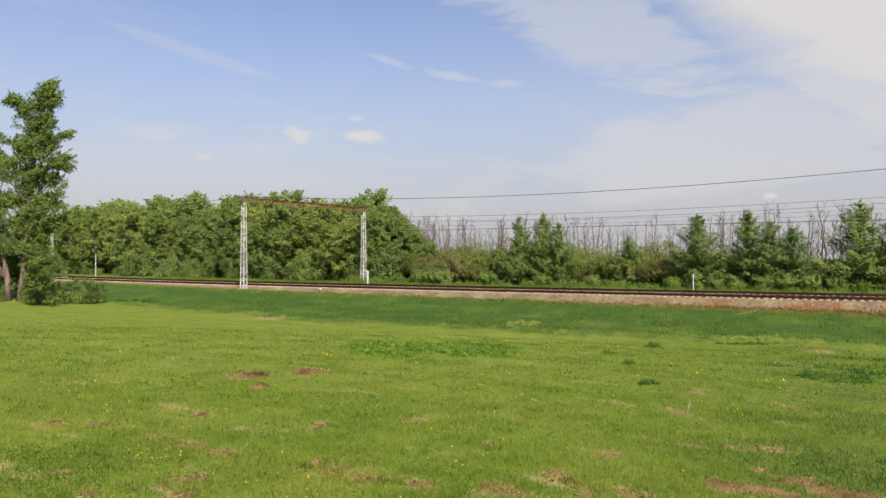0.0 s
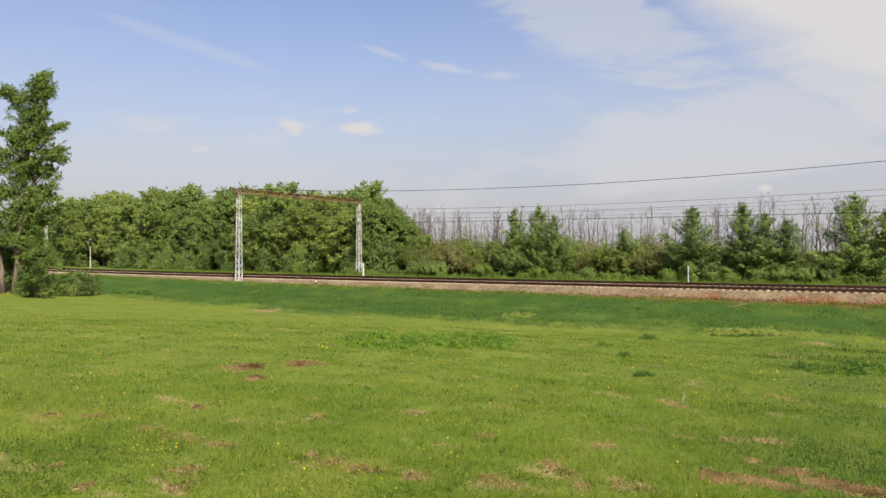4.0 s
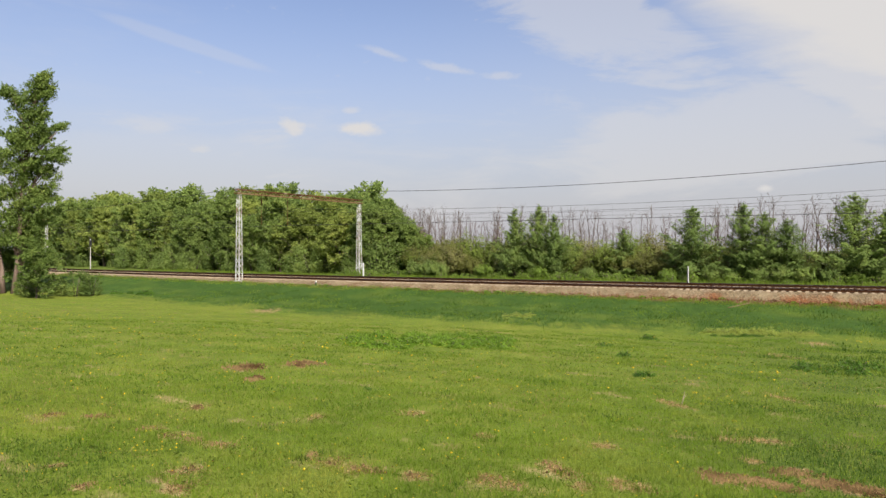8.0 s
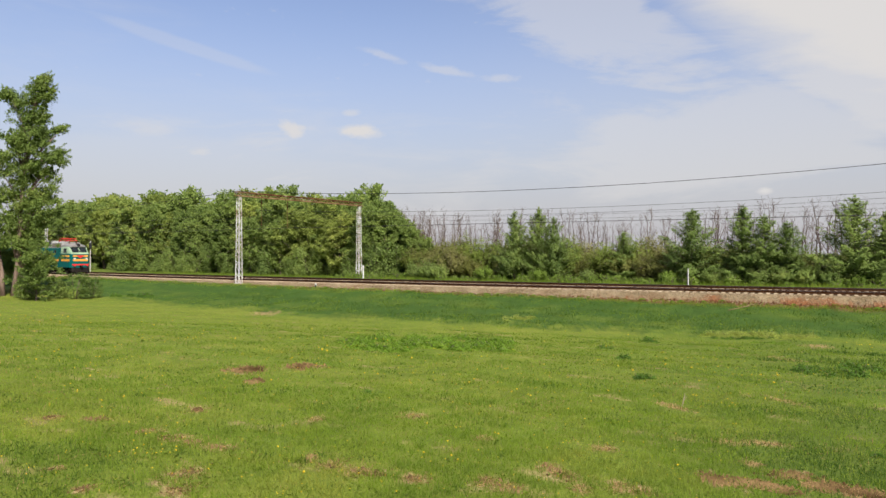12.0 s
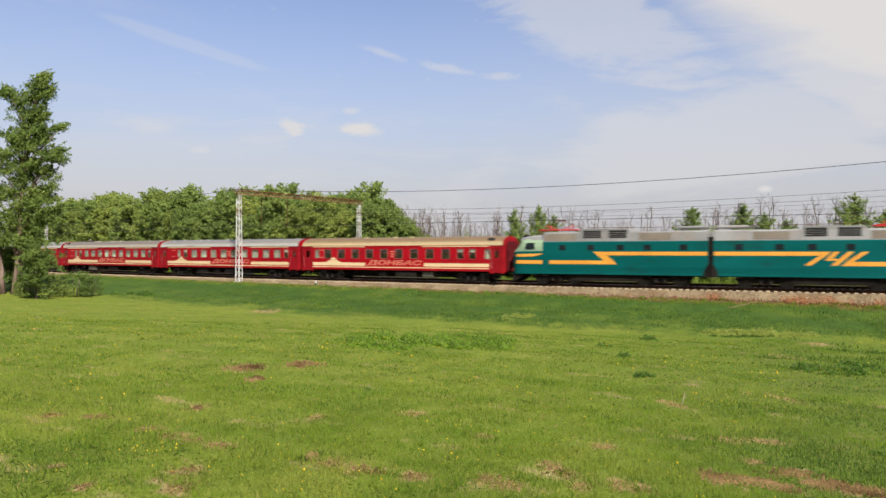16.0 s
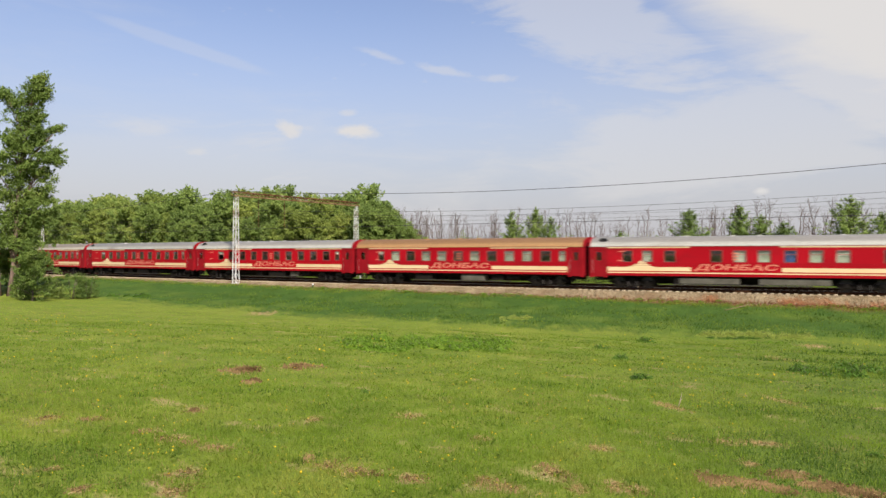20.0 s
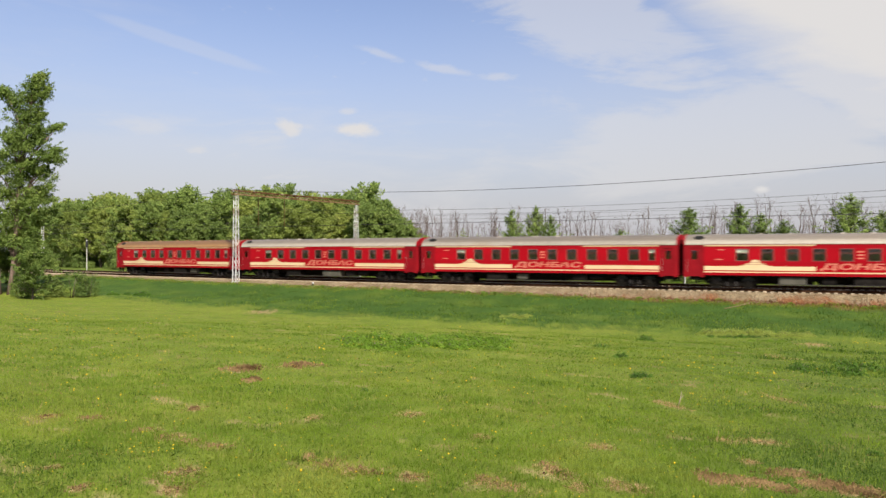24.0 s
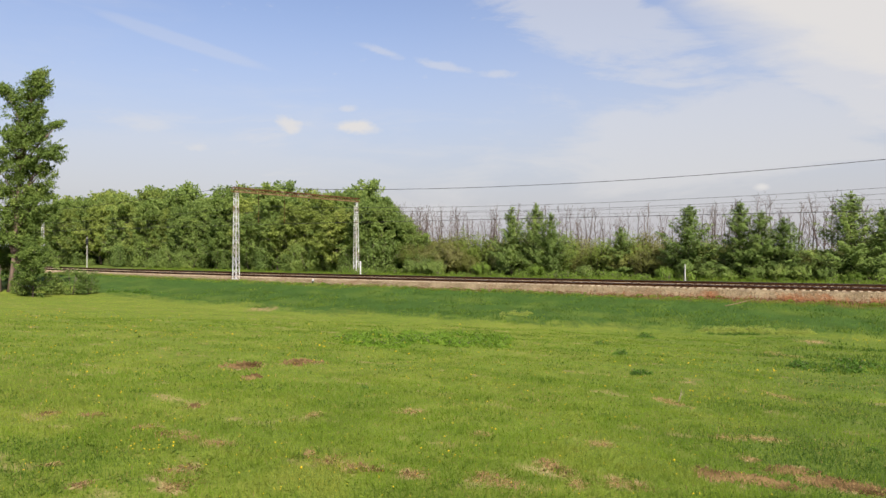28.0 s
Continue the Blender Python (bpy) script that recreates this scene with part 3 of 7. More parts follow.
# the patches of dark, crumbled soil among them
DARK_SOIL = ((-4.50, 17.40, 0.34, 0.62), (-3.52, 19.10, 0.36, 0.80), (2.87, 8.01, 0.13, 0.24), (3.12, 7.95, 0.17, 0.21), (3.31, 7.86, 0.13, 0.17),
        (3.82, 8.32, 0.22, 0.19), (4.11, 7.70, 0.17, 0.30), (3.86, 7.78, 0.13, 0.20), (4.26, 7.51, 0.16, 0.27), (3.43, 7.60, 0.11, 0.15), (-3.86, 15.50, 0.12, 0.28))


def cover_of(x, y):
    """How bare, lush, wooded and littered the ground is at places (numpy arrays, 0 to 1)."""
    s, w = along_across(x, y)
    rag = 0.5 * lumps(x, y, 0.55, 1.0) + 0.35 * lumps(x, y, 0.21, 3.0) + 0.25 * lumps(x, y, 0.09, 5.0)
    soil = np.zeros_like(x)
    for cx, cy, a, b in SOIL + SOIL_MORE + DARK_SOIL:
        r = np.hypot((x - cx) / (a * 1.15), (y - cy) / (b * 1.15))
        soil = np.maximum(soil, np.clip((0.95 - r + 1.75 * rag) * 1.15, 0, 0.9) * (r < 2.6))
    # thin, half-bare turf elsewhere
    soil = np.maximum(soil, np.clip((lumps(x, y, 2.7, 4.0) * 0.6 + lumps(x, y, 0.8, 7.0) * 0.5 - 0.47) * 1.8, 0, 0.6) * (w > 24))
    edge = 18 + 0.8 * lumps(x, y, 13.0, 0.5) + 0.8 * lumps(x, y, 4.0, 1.5) + np.interp(s, [-10, 0, 8, 19, 33, 42, 52, 75], [-1.3, -1.0, -0.3, -0.4, 1.8, -0.6, 0.0, -4.0])
    lush = np.clip((edge - w) / 3.4 + 0.5 + 0.6 * rag + 0.4 * lumps(x, y, 1.6, 6.0) + 0.3 * lumps(x, y, 5.1, 2.0), 0, 1) * (w > 0)
    lush = np.maximum(lush, np.clip(0.85 - np.hypot((x - 4.4) / 1.9, (y - 8.6) / 1.3) + 0.5 * rag, 0, 0.55))
    lush = np.maximum(lush, 0.58 * np.clip((x / np.maximum(y, 1.0) - 0.15) / 0.35, 0, 1) * (w > 18) * (0.88 + 0.22 * lumps(x, y, 3.7, 2.0)))
    lush = lush * (1 - 0.36 * np.clip(lumps(x, y, 7.0, 3.0) + 0.4 * lumps(x, y, 2.1, 8.0), 0, 1))
    verge = np.clip((-w - 3) / 3, 0, 1)
    litter = np.clip(1 - np.abs(w - 4.15 - 0.45 * lumps(x, y, 3.1, 2.0) - 0.4 * np.clip((14 - s) / 25, 0, 1)) / (0.30 + 0.95 * np.clip((24 - s) / 22, 0, 1)), 0, 1) * (w > 0)
    litter = np.clip(litter * 1.8 + 0.3 * rag * (litter > 0), 0, 1)
    return soil, lush, verge, litter


def humus_of(x, y):
    """How dark the bare soil is at places (numpy arrays, 0 to 1)."""
    dark = np.zeros_like(x)
    for cx, cy, a, b in DARK_SOIL:
        dark = np.maximum(dark, np.clip(1.5 - np.hypot((x - cx) / (a * 1.15), (y - cy) / (b * 1.15)) + 0.5 * lumps(x, y, 0.31, 2.0), 0, 0.9))
    return dark


def make_ground():
    """One sheet, fine in front of the camera and coarse elsewhere, out to the horizon."""
    view = np.linspace(-36, 36, 481)
    rest = np.linspace(36, 324, 58)[1:-1]
    ang = np.radians(np.concatenate([view, rest]))
    rad = np.concatenate([[0.002], np.geomspace(1.0, 160, 330), np.geomspace(170, 4200, 36)])
    A, Rr = np.meshgrid(ang, rad)
    x, y = Rr * np.sin(A), Rr * np.cos(A) - 0.4
    z = ground_z(x.ravel(), y.ravel()).reshape(x.shape)
    z = np.where(Rr > 200, z + (-0.8 - z) * np.clip((Rr - 200) / 200, 0, 1), z)
    nr, na = x.shape
    verts = np.stack([x, y, z], -1).reshape(-1, 3)
    i, j = np.meshgrid(np.arange(nr - 1), np.arange(na), indexing="ij")
    j2 = (j + 1) % na
    faces = np.stack([i * na + j, (i + 1) * na + j, (i + 1) * na + j2, i * na + j2], -1).reshape(-1, 4)[:, ::-1]
    me = raw_mesh("ground", verts, faces, MEADOW, True)
    covers = (*cover_of(verts[:, 0], verts[:, 1]), humus_of(verts[:, 0], verts[:, 1]))
    for name, val in zip(("soil", "lush", "verge", "litter", "humus"), covers):
        at = me.attributes.new(name, "FLOAT", "POINT")
        at.data.foreach_set("value", val.astype(np.float32))
    return tagged(new("ground", me), "uneven green meadow with worn bare patches", "ground", kind="structure")


make_ground()


def make_ballast():
    """The stone bed that carries both tracks."""
    svals = np.concatenate([np.arange(-260, -40, 10), np.arange(-40, 150, 0.22), np.arange(150, 420, 10)])
    prof = [(5.6, -2.2), (4.7, -1.35), (4.1, -0.98), (3.6, -0.70), (3.1, -0.42), (2.75, -0.285), (2.3, -0.27), (1.7, -0.265), (1.35, -0.25), (0.9, -0.24), (0.5, -0.235),
            (0.0, -0.23), (-0.5, -0.235), (-0.9, -0.24), (-1.4, -0.25), (-2.05, -0.25), (-2.7, -0.17), (-3.2, -0.14), (-4.1, -0.13), (-5.0, -0.14), (-5.6, -0.15),
            (-6.4, -0.18), (-6.9, -0.24), (-7.6, -0.7), (-8.6, -1.4)]
    rng = np.random.default_rng(5)
    verts, bed, foot = [], [], []
    for s in svals:
        for w, z in prof:
            x, y = track_xy(s, w)
            rough = 0.035 if abs(w - 3.4) < 1.8 else 0.018
            verts.append((x + rng.normal(0, 0.02), y + rng.normal(0, 0.02), z + rng.normal(0, rough)))
            near = max(0.0, 1 - abs(w) / 1.15), max(0.0, 1 - abs(w + 4.1) / 1.5)
            bed.append(min(1.0, 1.9 * max(near)))
            wide = 0.45 + (0.75 + 0.5 * math.sin(s * 0.9) + 0.3 * math.sin(s * 2.3 + 1)) * min(max((26 - s) / 26, 0), 1)
            foot.append(min(max((w - (4.35 - wide) + rng.normal(0, 0.35)) / 0.7, 0), 1) * (0.35 + 0.65 * min(max((34 - s) / 20, 0), 1)))
    n = len(prof)
    i, j = np.meshgrid(np.arange(len(svals) - 1), np.arange(n - 1), indexing="ij")
    faces = np.stack([i * n + j, i * n + j + 1, (i + 1) * n + j + 1, (i + 1) * n + j], -1).reshape(-1, 4)
    me = raw_mesh("ballast", verts, faces, BALLAST)
    for name, val in (("bed", bed), ("foot", foot)):
        at = me.attributes.new(name, "FLOAT", "POINT")
        at.data.foreach_set("value", np.array(val, np.float32))
    return tagged(new("ballast", me), "pale crushed stone ballast bed, brown between rails", "ballast", kind="structure")


make_ballast()


def rail_track(w0, label, lift=0.0):
    """Two rails on one track bed: head, web and foot swept along the line."""
    th = thing("railway_track", pose(0, 0, 0), label, "track", "tracks of the line", "structure")
    svals = [*range(-260, -40, 8), *np.arange(-40, 150, 2.0), *range(150, 430, 8)]
    for side in (0.76, -0.76):
        for name, prof, mat in (
                ("rail", [(-0.066, -0.18), (0.066, -0.18), (0.066, -0.165), (0.012, -0.14), (0.012, -0.05), (0.036, -0.035), (0.036, -0.012), (-0.036, -0.012), (-0.036, -0.035), (-0.012, -0.05), (-0.012, -0.14), (-0.066, -0.165)], RAIL_STEEL),
                ("rail_head", [(-0.036, -0.012), (0.036, -0.012), (0.034, -0.002), (0.0, 0.0), (-0.034, -0.002)], RAIL_HEAD)):
            sh = Shape()
            sh.loft([[track_point(s, w0 + side + a, b + lift) for a, b in prof] for s in svals])
            part(name, sh, mat, th)
    return th


NEAR = rail_track(0.0, "rusty steel rails on concrete sleepers, nearer line")
FAR = rail_track(-4.1, "rusty steel rails on concrete sleepers, farther line", 0.10)


# ---- line side: gantries, wires, posts ----
def lattice_mast(parent, at, top, turn, wide=0.52, thin=0.34):
    """A square mast of four angle legs with zigzag bracing, tapering upwards."""
    x, y, z = at
    h = top - z
    rot = Matrix.Rotation(radians(turn), 4, "Z")

    def corner(i, k):
        a = wide / 2 + (thin - wide) / 2 * k
        sx, sy = ((1, 1), (-1, 1), (-1, -1), (1, -1))[i]
        return Vector((x, y, z)) + rot @ Vector((sx * a, sy * a, h * k))

    mast = part("mast", Shape().box(x - 0.42, x + 0.42, y - 0.42, y + 0.42, z - 0.5, z + 0.12), CONCRETE, parent, "concrete footing of the mast")
    for i in range(4):
        part("leg", Shape().tube(corner(i, 0), corner(i, 1), 0.042, 0.036, 4), WHITE_STEEL, mast)
    n = 15
    for i in range(4):
        sh = Shape()
        for k in range(n):
            a, b = k / n, (k + 1) / n
            j = (i + 1) % 4
            p, q = (corner(i, a), corner(j, b)) if k % 2 == 0 else (corner(j, a), corner(i, b))
            sh.tube(p, q, 0.021, 0.021, 4)
        tagged(part("bracing", sh, WHITE_STEEL, mast), kind="stuff")
    cap = Shape()
    for i in range(4):
        cap.tube(corner(i, 1), corner((i + 1) % 4, 1), 0.04, 0.04, 4)
    part("cap_frame", cap, WHITE_STEEL, mast)
    return mast


def gantry(s, w_near, w_far, top):
    """A rigid portal over the tracks: two white lattice masts and a rusty lattice beam."""
    a, b = track_point(s, w_near), track_point(s, w_far)
    za, zb = -0.45, gz(b.x, b.y)
    th = thing("catenary_gantry", Matrix.Translation((0, 0, 0)), "white lattice mast portal with a rusty beam over the tracks", "gantry", "gantries over the line")
    turn = track_turn(s)
    lattice_mast(th, (a.x, a.y, za), top - 0.35, turn)
    lattice_mast(th, (b.x, b.y, zb), top - 0.35, turn)
    d = (b - a).normalized()
    side = Vector((-d.y, d.x, 0)) * 0.20
    A, B = a - d * 0.45, b + d * 0.45
    rails = {}
    for k, (sg, zz) in enumerate(((1, top), (-1, top), (1, top - 0.42), (-1, top - 0.42))):
        p, q = A + side * sg, B + side * sg
        p.z = q.z = zz
        rails[k] = (p, q)
        part("beam_chord", Shape().tube(p, q, 0.088, 0.088, 4), BEAM_EDGE if k > 1 else RUST_STEEL, th)
    n = 40
    for name, (i, j) in (("front_web", (1, 3)), ("back_web", (0, 2)), ("top_web", (0, 1)), ("bottom_web", (2, 3))):
        sh = Shape()
        for k in range(n):
            p = rails[i][0].lerp(rails[i][1], k / n)
            q = rails[j][0].lerp(rails[j][1], (k + 1) / n)
            if k % 2:
                p, q = rails[j][0].lerp(rails[j][1], k / n), rails[i][0].lerp(rails[i][1], (k + 1) / n)
            sh.tube(p, q, 0.042, 0.042, 4)
            if k % 6 == 0 and "web" in name:
                sh.tube(rails[i][0].lerp(rails[i][1], k / n), rails[j][0].lerp(rails[j][1], k / n), 0.03, 0.03, 4)
        tagged(part(name, sh, RUST_STEEL, th), kind="stuff")
    # hangers with insulator strings for each track and the feeder bracket
    for w, zw in ((0.0, 7.85), (-4.1, 7.7)):
        p = track_point(s, w, top - 0.42)
        part("hanger", Shape().tube(p, p - Vector((0, 0, 0.5)), 0.03, 0.03, 5), RUST_STEEL, th)
        ins = Shape()
        for k in range(5):
            c = p - Vector((0, 0, 0.55 + 0.13 * k))
            ins.tube(c, c - Vector((0, 0, 0.07)), 0.13, 0.05, 8)
        ins.tube(p - Vector((0, 0, 0.5)), track_point(s, w, zw), 0.02, 0.02, 5)
        part("insulator_string", ins, INSULATOR, th)
        arm = Shape().tube(p - Vector((0, 0, 1.6)), track_point(s, w, 5.95), 0.02, 0.02, 5)
        part("steady_arm", arm, RUST_STEEL, th)
    c = a - d * 0.25 + Vector((0, 0, top))
    part("feeder_insulator", Shape().tube(c, c + Vector((0, 0, 0.16)), 0.05, 0.07, 8), INSULATOR, th)
    return th


G_S, G_STEP, G_TOP = 58.6, 71.0, 9.72
for s, far in ((G_S, -17.3), (G_S - G_STEP, -17.3), (157.0, -17.0)):
    gantry(s, 3.3, far, G_TOP)


def wire(name, w, mid, sag, r, label, group="overhead wires"):
    """A wire hung from gantry to gantry, sagging between them."""
    sh = Shape()
    spans = ((G_S - 2 * G_STEP, G_S - G_STEP), (G_S - G_STEP, G_S), (G_S, 157.0), (157.0, 235.0))
    pts = []
    for a, b in spans:
        for k in range(16):
            s = a + (b - a) * k / 16
            t = k / 16 * 2 - 1
            pts.append(track_point(s, w, mid + sag * t * t))
    sh.path(pts, [r] * len(pts), 5)
    return tagged(new(name, sh.mesh(name, WIRE, True)), label, "wire", group)


wire("feeder_wire", 3.55, 8.40, 1.42, 0.022, "thick dark feeder cable along the mast tops")
wire("messenger_wire", 0.0, 6.93, 0.92, 0.014, "sagging messenger wire over the nearer track")
wire("messenger_wire", -4.1, 6.69, 1.0, 0.014, "sagging messenger wire over the farther track")
wire("contact_wire", 0.0, 5.72, 0.06, 0.012, "level contact wire over the nearer track")
wire("contact_wire", -4.1, 5.87, 0.06, 0.012, "level contact wire over the farther track")
wire("telephone_wire", -15.0, 7.15, 0.5, 0.011, "thin line-side wire before the trees")
wire("feeder_wire", -15.8, 6.75, 0.5, 0.011, "thin line-side wire before the trees")


def droppers():
    sh = Shape()
    for w, mid, sag in ((0.0, 6.93, 0.92), (-4.1, 6.69, 1.0)):
        for k in range(1, 12):
            t = k / 12 * 2 - 1
            s = G_S - G_STEP + G_STEP * k / 12
            sh.tube(track_point(s, w, 5.88), track_point(s, w, mid + sag * t * t), 0.006, 0.006, 4)
    return tagged(new("dropper_wires", sh.mesh("dropper_wires", WIRE)), "thin droppers joining messenger and contact wires", "wire", kind="stuff")


droppers()


def marker_post(s, w, z, h, r, name, label, cap=None):
    p = track_point(s, w, z)
    th = thing(name, Matrix.Translation(p), label, "post")
    sh = Shape().tube((0, 0, -0.5), (0, 0, h), r, r * 0.92, 8)
    sh.tube((0, 0, h), (0, 0, h + r * 0.6), r * 0.92, r * 0.4, 8)
    part("shaft", sh, WHITE_PAINT, th)
    if cap:
        part("cap", Shape().tube((0, 0, h - cap), (0, 0, h + 0.02), r * 1.04, r * 1.0, 8), WHITE_PAINT, th)
    return th


a_post = marker_post(50.07, -8.0, -0.5, 1.95, 0.085, "marker_post", "white concrete marker post with a nicked top beside the line")
part("number_plate", Shape().box(-0.10, 0.10, -0.10, -0.075, 1.55, 1.92), WHITE_PAINT, a_post, "small white plate")
b_post = marker_post(12.29, -8.0, -0.5, 1.98, 0.052, "marker_post", "white concrete marker post beside the far track")
part("dark_side", Shape().box(-0.115, -0.045, -0.065, 0.05, 0.2, 1.72), BLACK_PAINT, b_post, "dark strip along the post's left side")

stub = thing("picket_marker", Matrix.Translation(track_point(46.84, 3.8, -0.66)), "short black marker stub with a white cap in ballast", "post")
part("base", Shape().chamfer(-0.20, 0.20, -0.14, 0.14, -0.3, 0.05, 0.03), CONCRETE, stub, "pale concrete base")
part("shaft", Shape().tube((0, 0, 0.04), (0, 0, 0.36), 0.10, 0.10, 8), BLACK_PAINT, stub, "black shaft")
part("cap", Shape().tube((0, 0, 0.36), (0, 0, 0.54), 0.105, 0.07, 8), WHITE_PAINT, stub, "white cap")

lamp_pole = thing("signal_pole", Matrix.Translation(track_point(113.7, -9.0, -0.6)), "pale concrete pole with a dark signal head beside the far track", "pole")
part("pole", Shape().tube((0, 0, -0.4), (0, 0, 4.6), 0.075, 0.06, 8), CONCRETE, lamp_pole)
head = part("signal_head", Shape().chamfer(-0.2, 0.2, -0.15, 0.15, 4.4, 5.4, 0.05), BLACK_PAINT, lamp_pole, "black signal head")
part("visor", Shape().tube((0.05, -0.14, 5.1), (0.1, -0.4, 5.1), 0.11, 0.12, 8), BLACK_PAINT, head)
part("visor", Shape().tube((0.05, -0.14, 4.7), (0.1, -0.4, 4.7), 0.11, 0.12, 8), BLACK_PAINT, head)
part("top_lamp", Shape().tube((0, 0, 5.4), (0, 0, 5.56), 0.08, 0.06, 8), WHITE_PAINT, lamp_pole)


# ---- vegetation ----
def leaf_cards(centres, normals, sizes, rng, slim=0.62, along=None):
    """Small bent leaf sprays: one four-cornered card each, as numpy arrays."""
    n = len(centres)
    nrm = normals / np.maximum(np.linalg.norm(normals, axis=1, keepdims=True), 1e-6)
    t = rng.normal(size=(n, 3)) if along is None else along + rng.normal(size=(n, 3)) * 0.45
    t -= nrm * np.sum(t * nrm, 1, keepdims=True)
    t /= np.maximum(np.linalg.norm(t, axis=1, keepdims=True), 1e-6)
    b = np.cross(nrm, t)
    L, W = sizes[:, None], sizes[:, None] * slim
    droop = nrm * (L * 0.18)
    v = np.stack([centres - t * L * 0.5, centres + b * W * 0.5 - droop * 0.3, centres + t * L * 0.5 - droop, centres - b * W * 0.5 - droop * 0.3], 1).reshape(-1, 3)
    f = np.arange(4 * n).reshape(-1, 4)
    return v, f


def clump_cloud(blobs, per, size, rng, up=0.45, shell=0.55, unrest=0.45):
    """Leaf places over uneven blobs: (x, y, z, rx, ry, rz) each."""
    C, Nn, S = [], [], []
    for x, y, z, rx, ry, rz in blobs:
        n = max(6, int(per * (rx * ry + ry * rz + rx * rz) / 3))
        d = rng.normal(size=(n, 3))
        d /= np.linalg.norm(d, axis=1, keepdims=True)
        r = shell + (1.08 - shell) * rng.random((n, 1)) ** 0.7
        C.append(np.array([x, y, z]) + d * r * np.array([rx, ry, rz]))
        nn = d + rng.normal(size=(n, 3)) * unrest
        nn[:, 2] += up
        Nn.append(nn)
        S.append(size * (0.6 + 0.8 * rng.random(n)))
    return np.concatenate(C), np.concatenate(Nn), np.concatenate(S)


def branching(sh, base, top, r0, limbs, rng, reach, start=0.3, rise=0.6, n=6, cone=0.62):
    """A trunk with limbs into shape sh; returns the limb tips."""
    base, top = Vector(base), Vector(top)
    pts, rad = [], []
    bend = Vector((rng.normal() * 0.03, rng.normal() * 0.03, 0)) * (top - base).length
    for k in range(7):
        t = k / 6
        pts.append(base.lerp(top, t) + bend * math.sin(t * math.pi))
        rad.append(r0 * (1 - 0.86 * t) * (1.25 if k == 0 else 1))
    sh.path(pts, rad, n)
    tips = []
    for k in range(limbs):
        t = start + (0.97 - start) * (k + rng.random() * 0.6) / limbs
        i = min(int(t * 6), 5)
        o = pts[i].lerp(pts[i + 1], t * 6 - i)
        a = k * 2.4 + rng.random()
        ln = reach * (1 - cone * t) * (0.7 + 0.5 * rng.random())
        d = Vector((math.cos(a), math.sin(a), rise * (0.6 + 0.8 * rng.random())))
        m = o + d * ln * 0.5 + Vector((0, 0, ln * 0.05))
        e = o + d * ln + Vector((0, 0, ln * 0.15))
        rr = r0 * (1 - 0.8 * t) * 0.45
        sh.path([o, m, e], [rr, rr * 0.6, rr * 0.15], 5)
        tips.append((o, m, e, ln))
    return tips


def pad_leaves(pads, per, size, rng, tilt=0.7, unrest=0.3, loose=0.25):
    """Leaf places over shallow leafy domes: (x, y, z, radius, rise) each, ragged round the rim and open below."""
    C, Nn, S = [], [], []
    for x, y, z, r, rise in pads:
        n = max(8, int(per * r * r))
        a, q = rng.random(n) * 2 * math.pi, np.sqrt(rng.random(n))
        p1, p2 = rng.random(2) * 6.28
        rim = r * (1 + 0.22 * np.sin(3 * a + p1) + 0.14 * np.sin(7 * a + p2))
        dx, dy = np.cos(a) * q * rim, np.sin(a) * q * rim
        dz = rise * (1 - q ** 2) * (0.35 + 0.65 * rng.random(n) ** 0.5) - 0.30 * rise * q * rng.random(n)
        C.append(np.stack([x + dx, y + dy, z + dz], 1) + rng.normal(size=(n, 3)) * size * loose)
        Nn.append(np.stack([np.cos(a) * q * tilt, np.sin(a) * q * tilt, np.full(n, 0.85)], 1) + rng.normal(size=(n, 3)) * unrest)
        S.append(size * (0.6 + 0.8 * rng.random(n)))
    return np.concatenate(C), np.concatenate(Nn), np.concatenate(S)


def spray_leaves(shoots, per, size, rng, wide=0.16):
    """Leaf places along slim shoots, (foot, direction, length) each, tapering to the tip."""
    C, Nn, D, S = [], [], [], []
    for o, d, ln in shoots:
        n = max(5, int(per * ln))
        u = rng.random(n) ** 0.85
        C.append(np.array(o) + np.array(d) * (ln * u)[:, None] + rng.normal(size=(n, 3)) * (wide * (1.25 - u))[:, None])
        Nn.append(rng.normal(size=(n, 3)) * 0.7 + np.array((0.0, -0.25, 0.75)) * 0.8)
        D.append(np.repeat(np.array(d)[None] * 1.3, n, 0))
        S.append(size * (0.6 + 0.7 * rng.random(n)))
    return np.concatenate(C), np.concatenate(Nn), np.concatenate(S), np.concatenate(D)


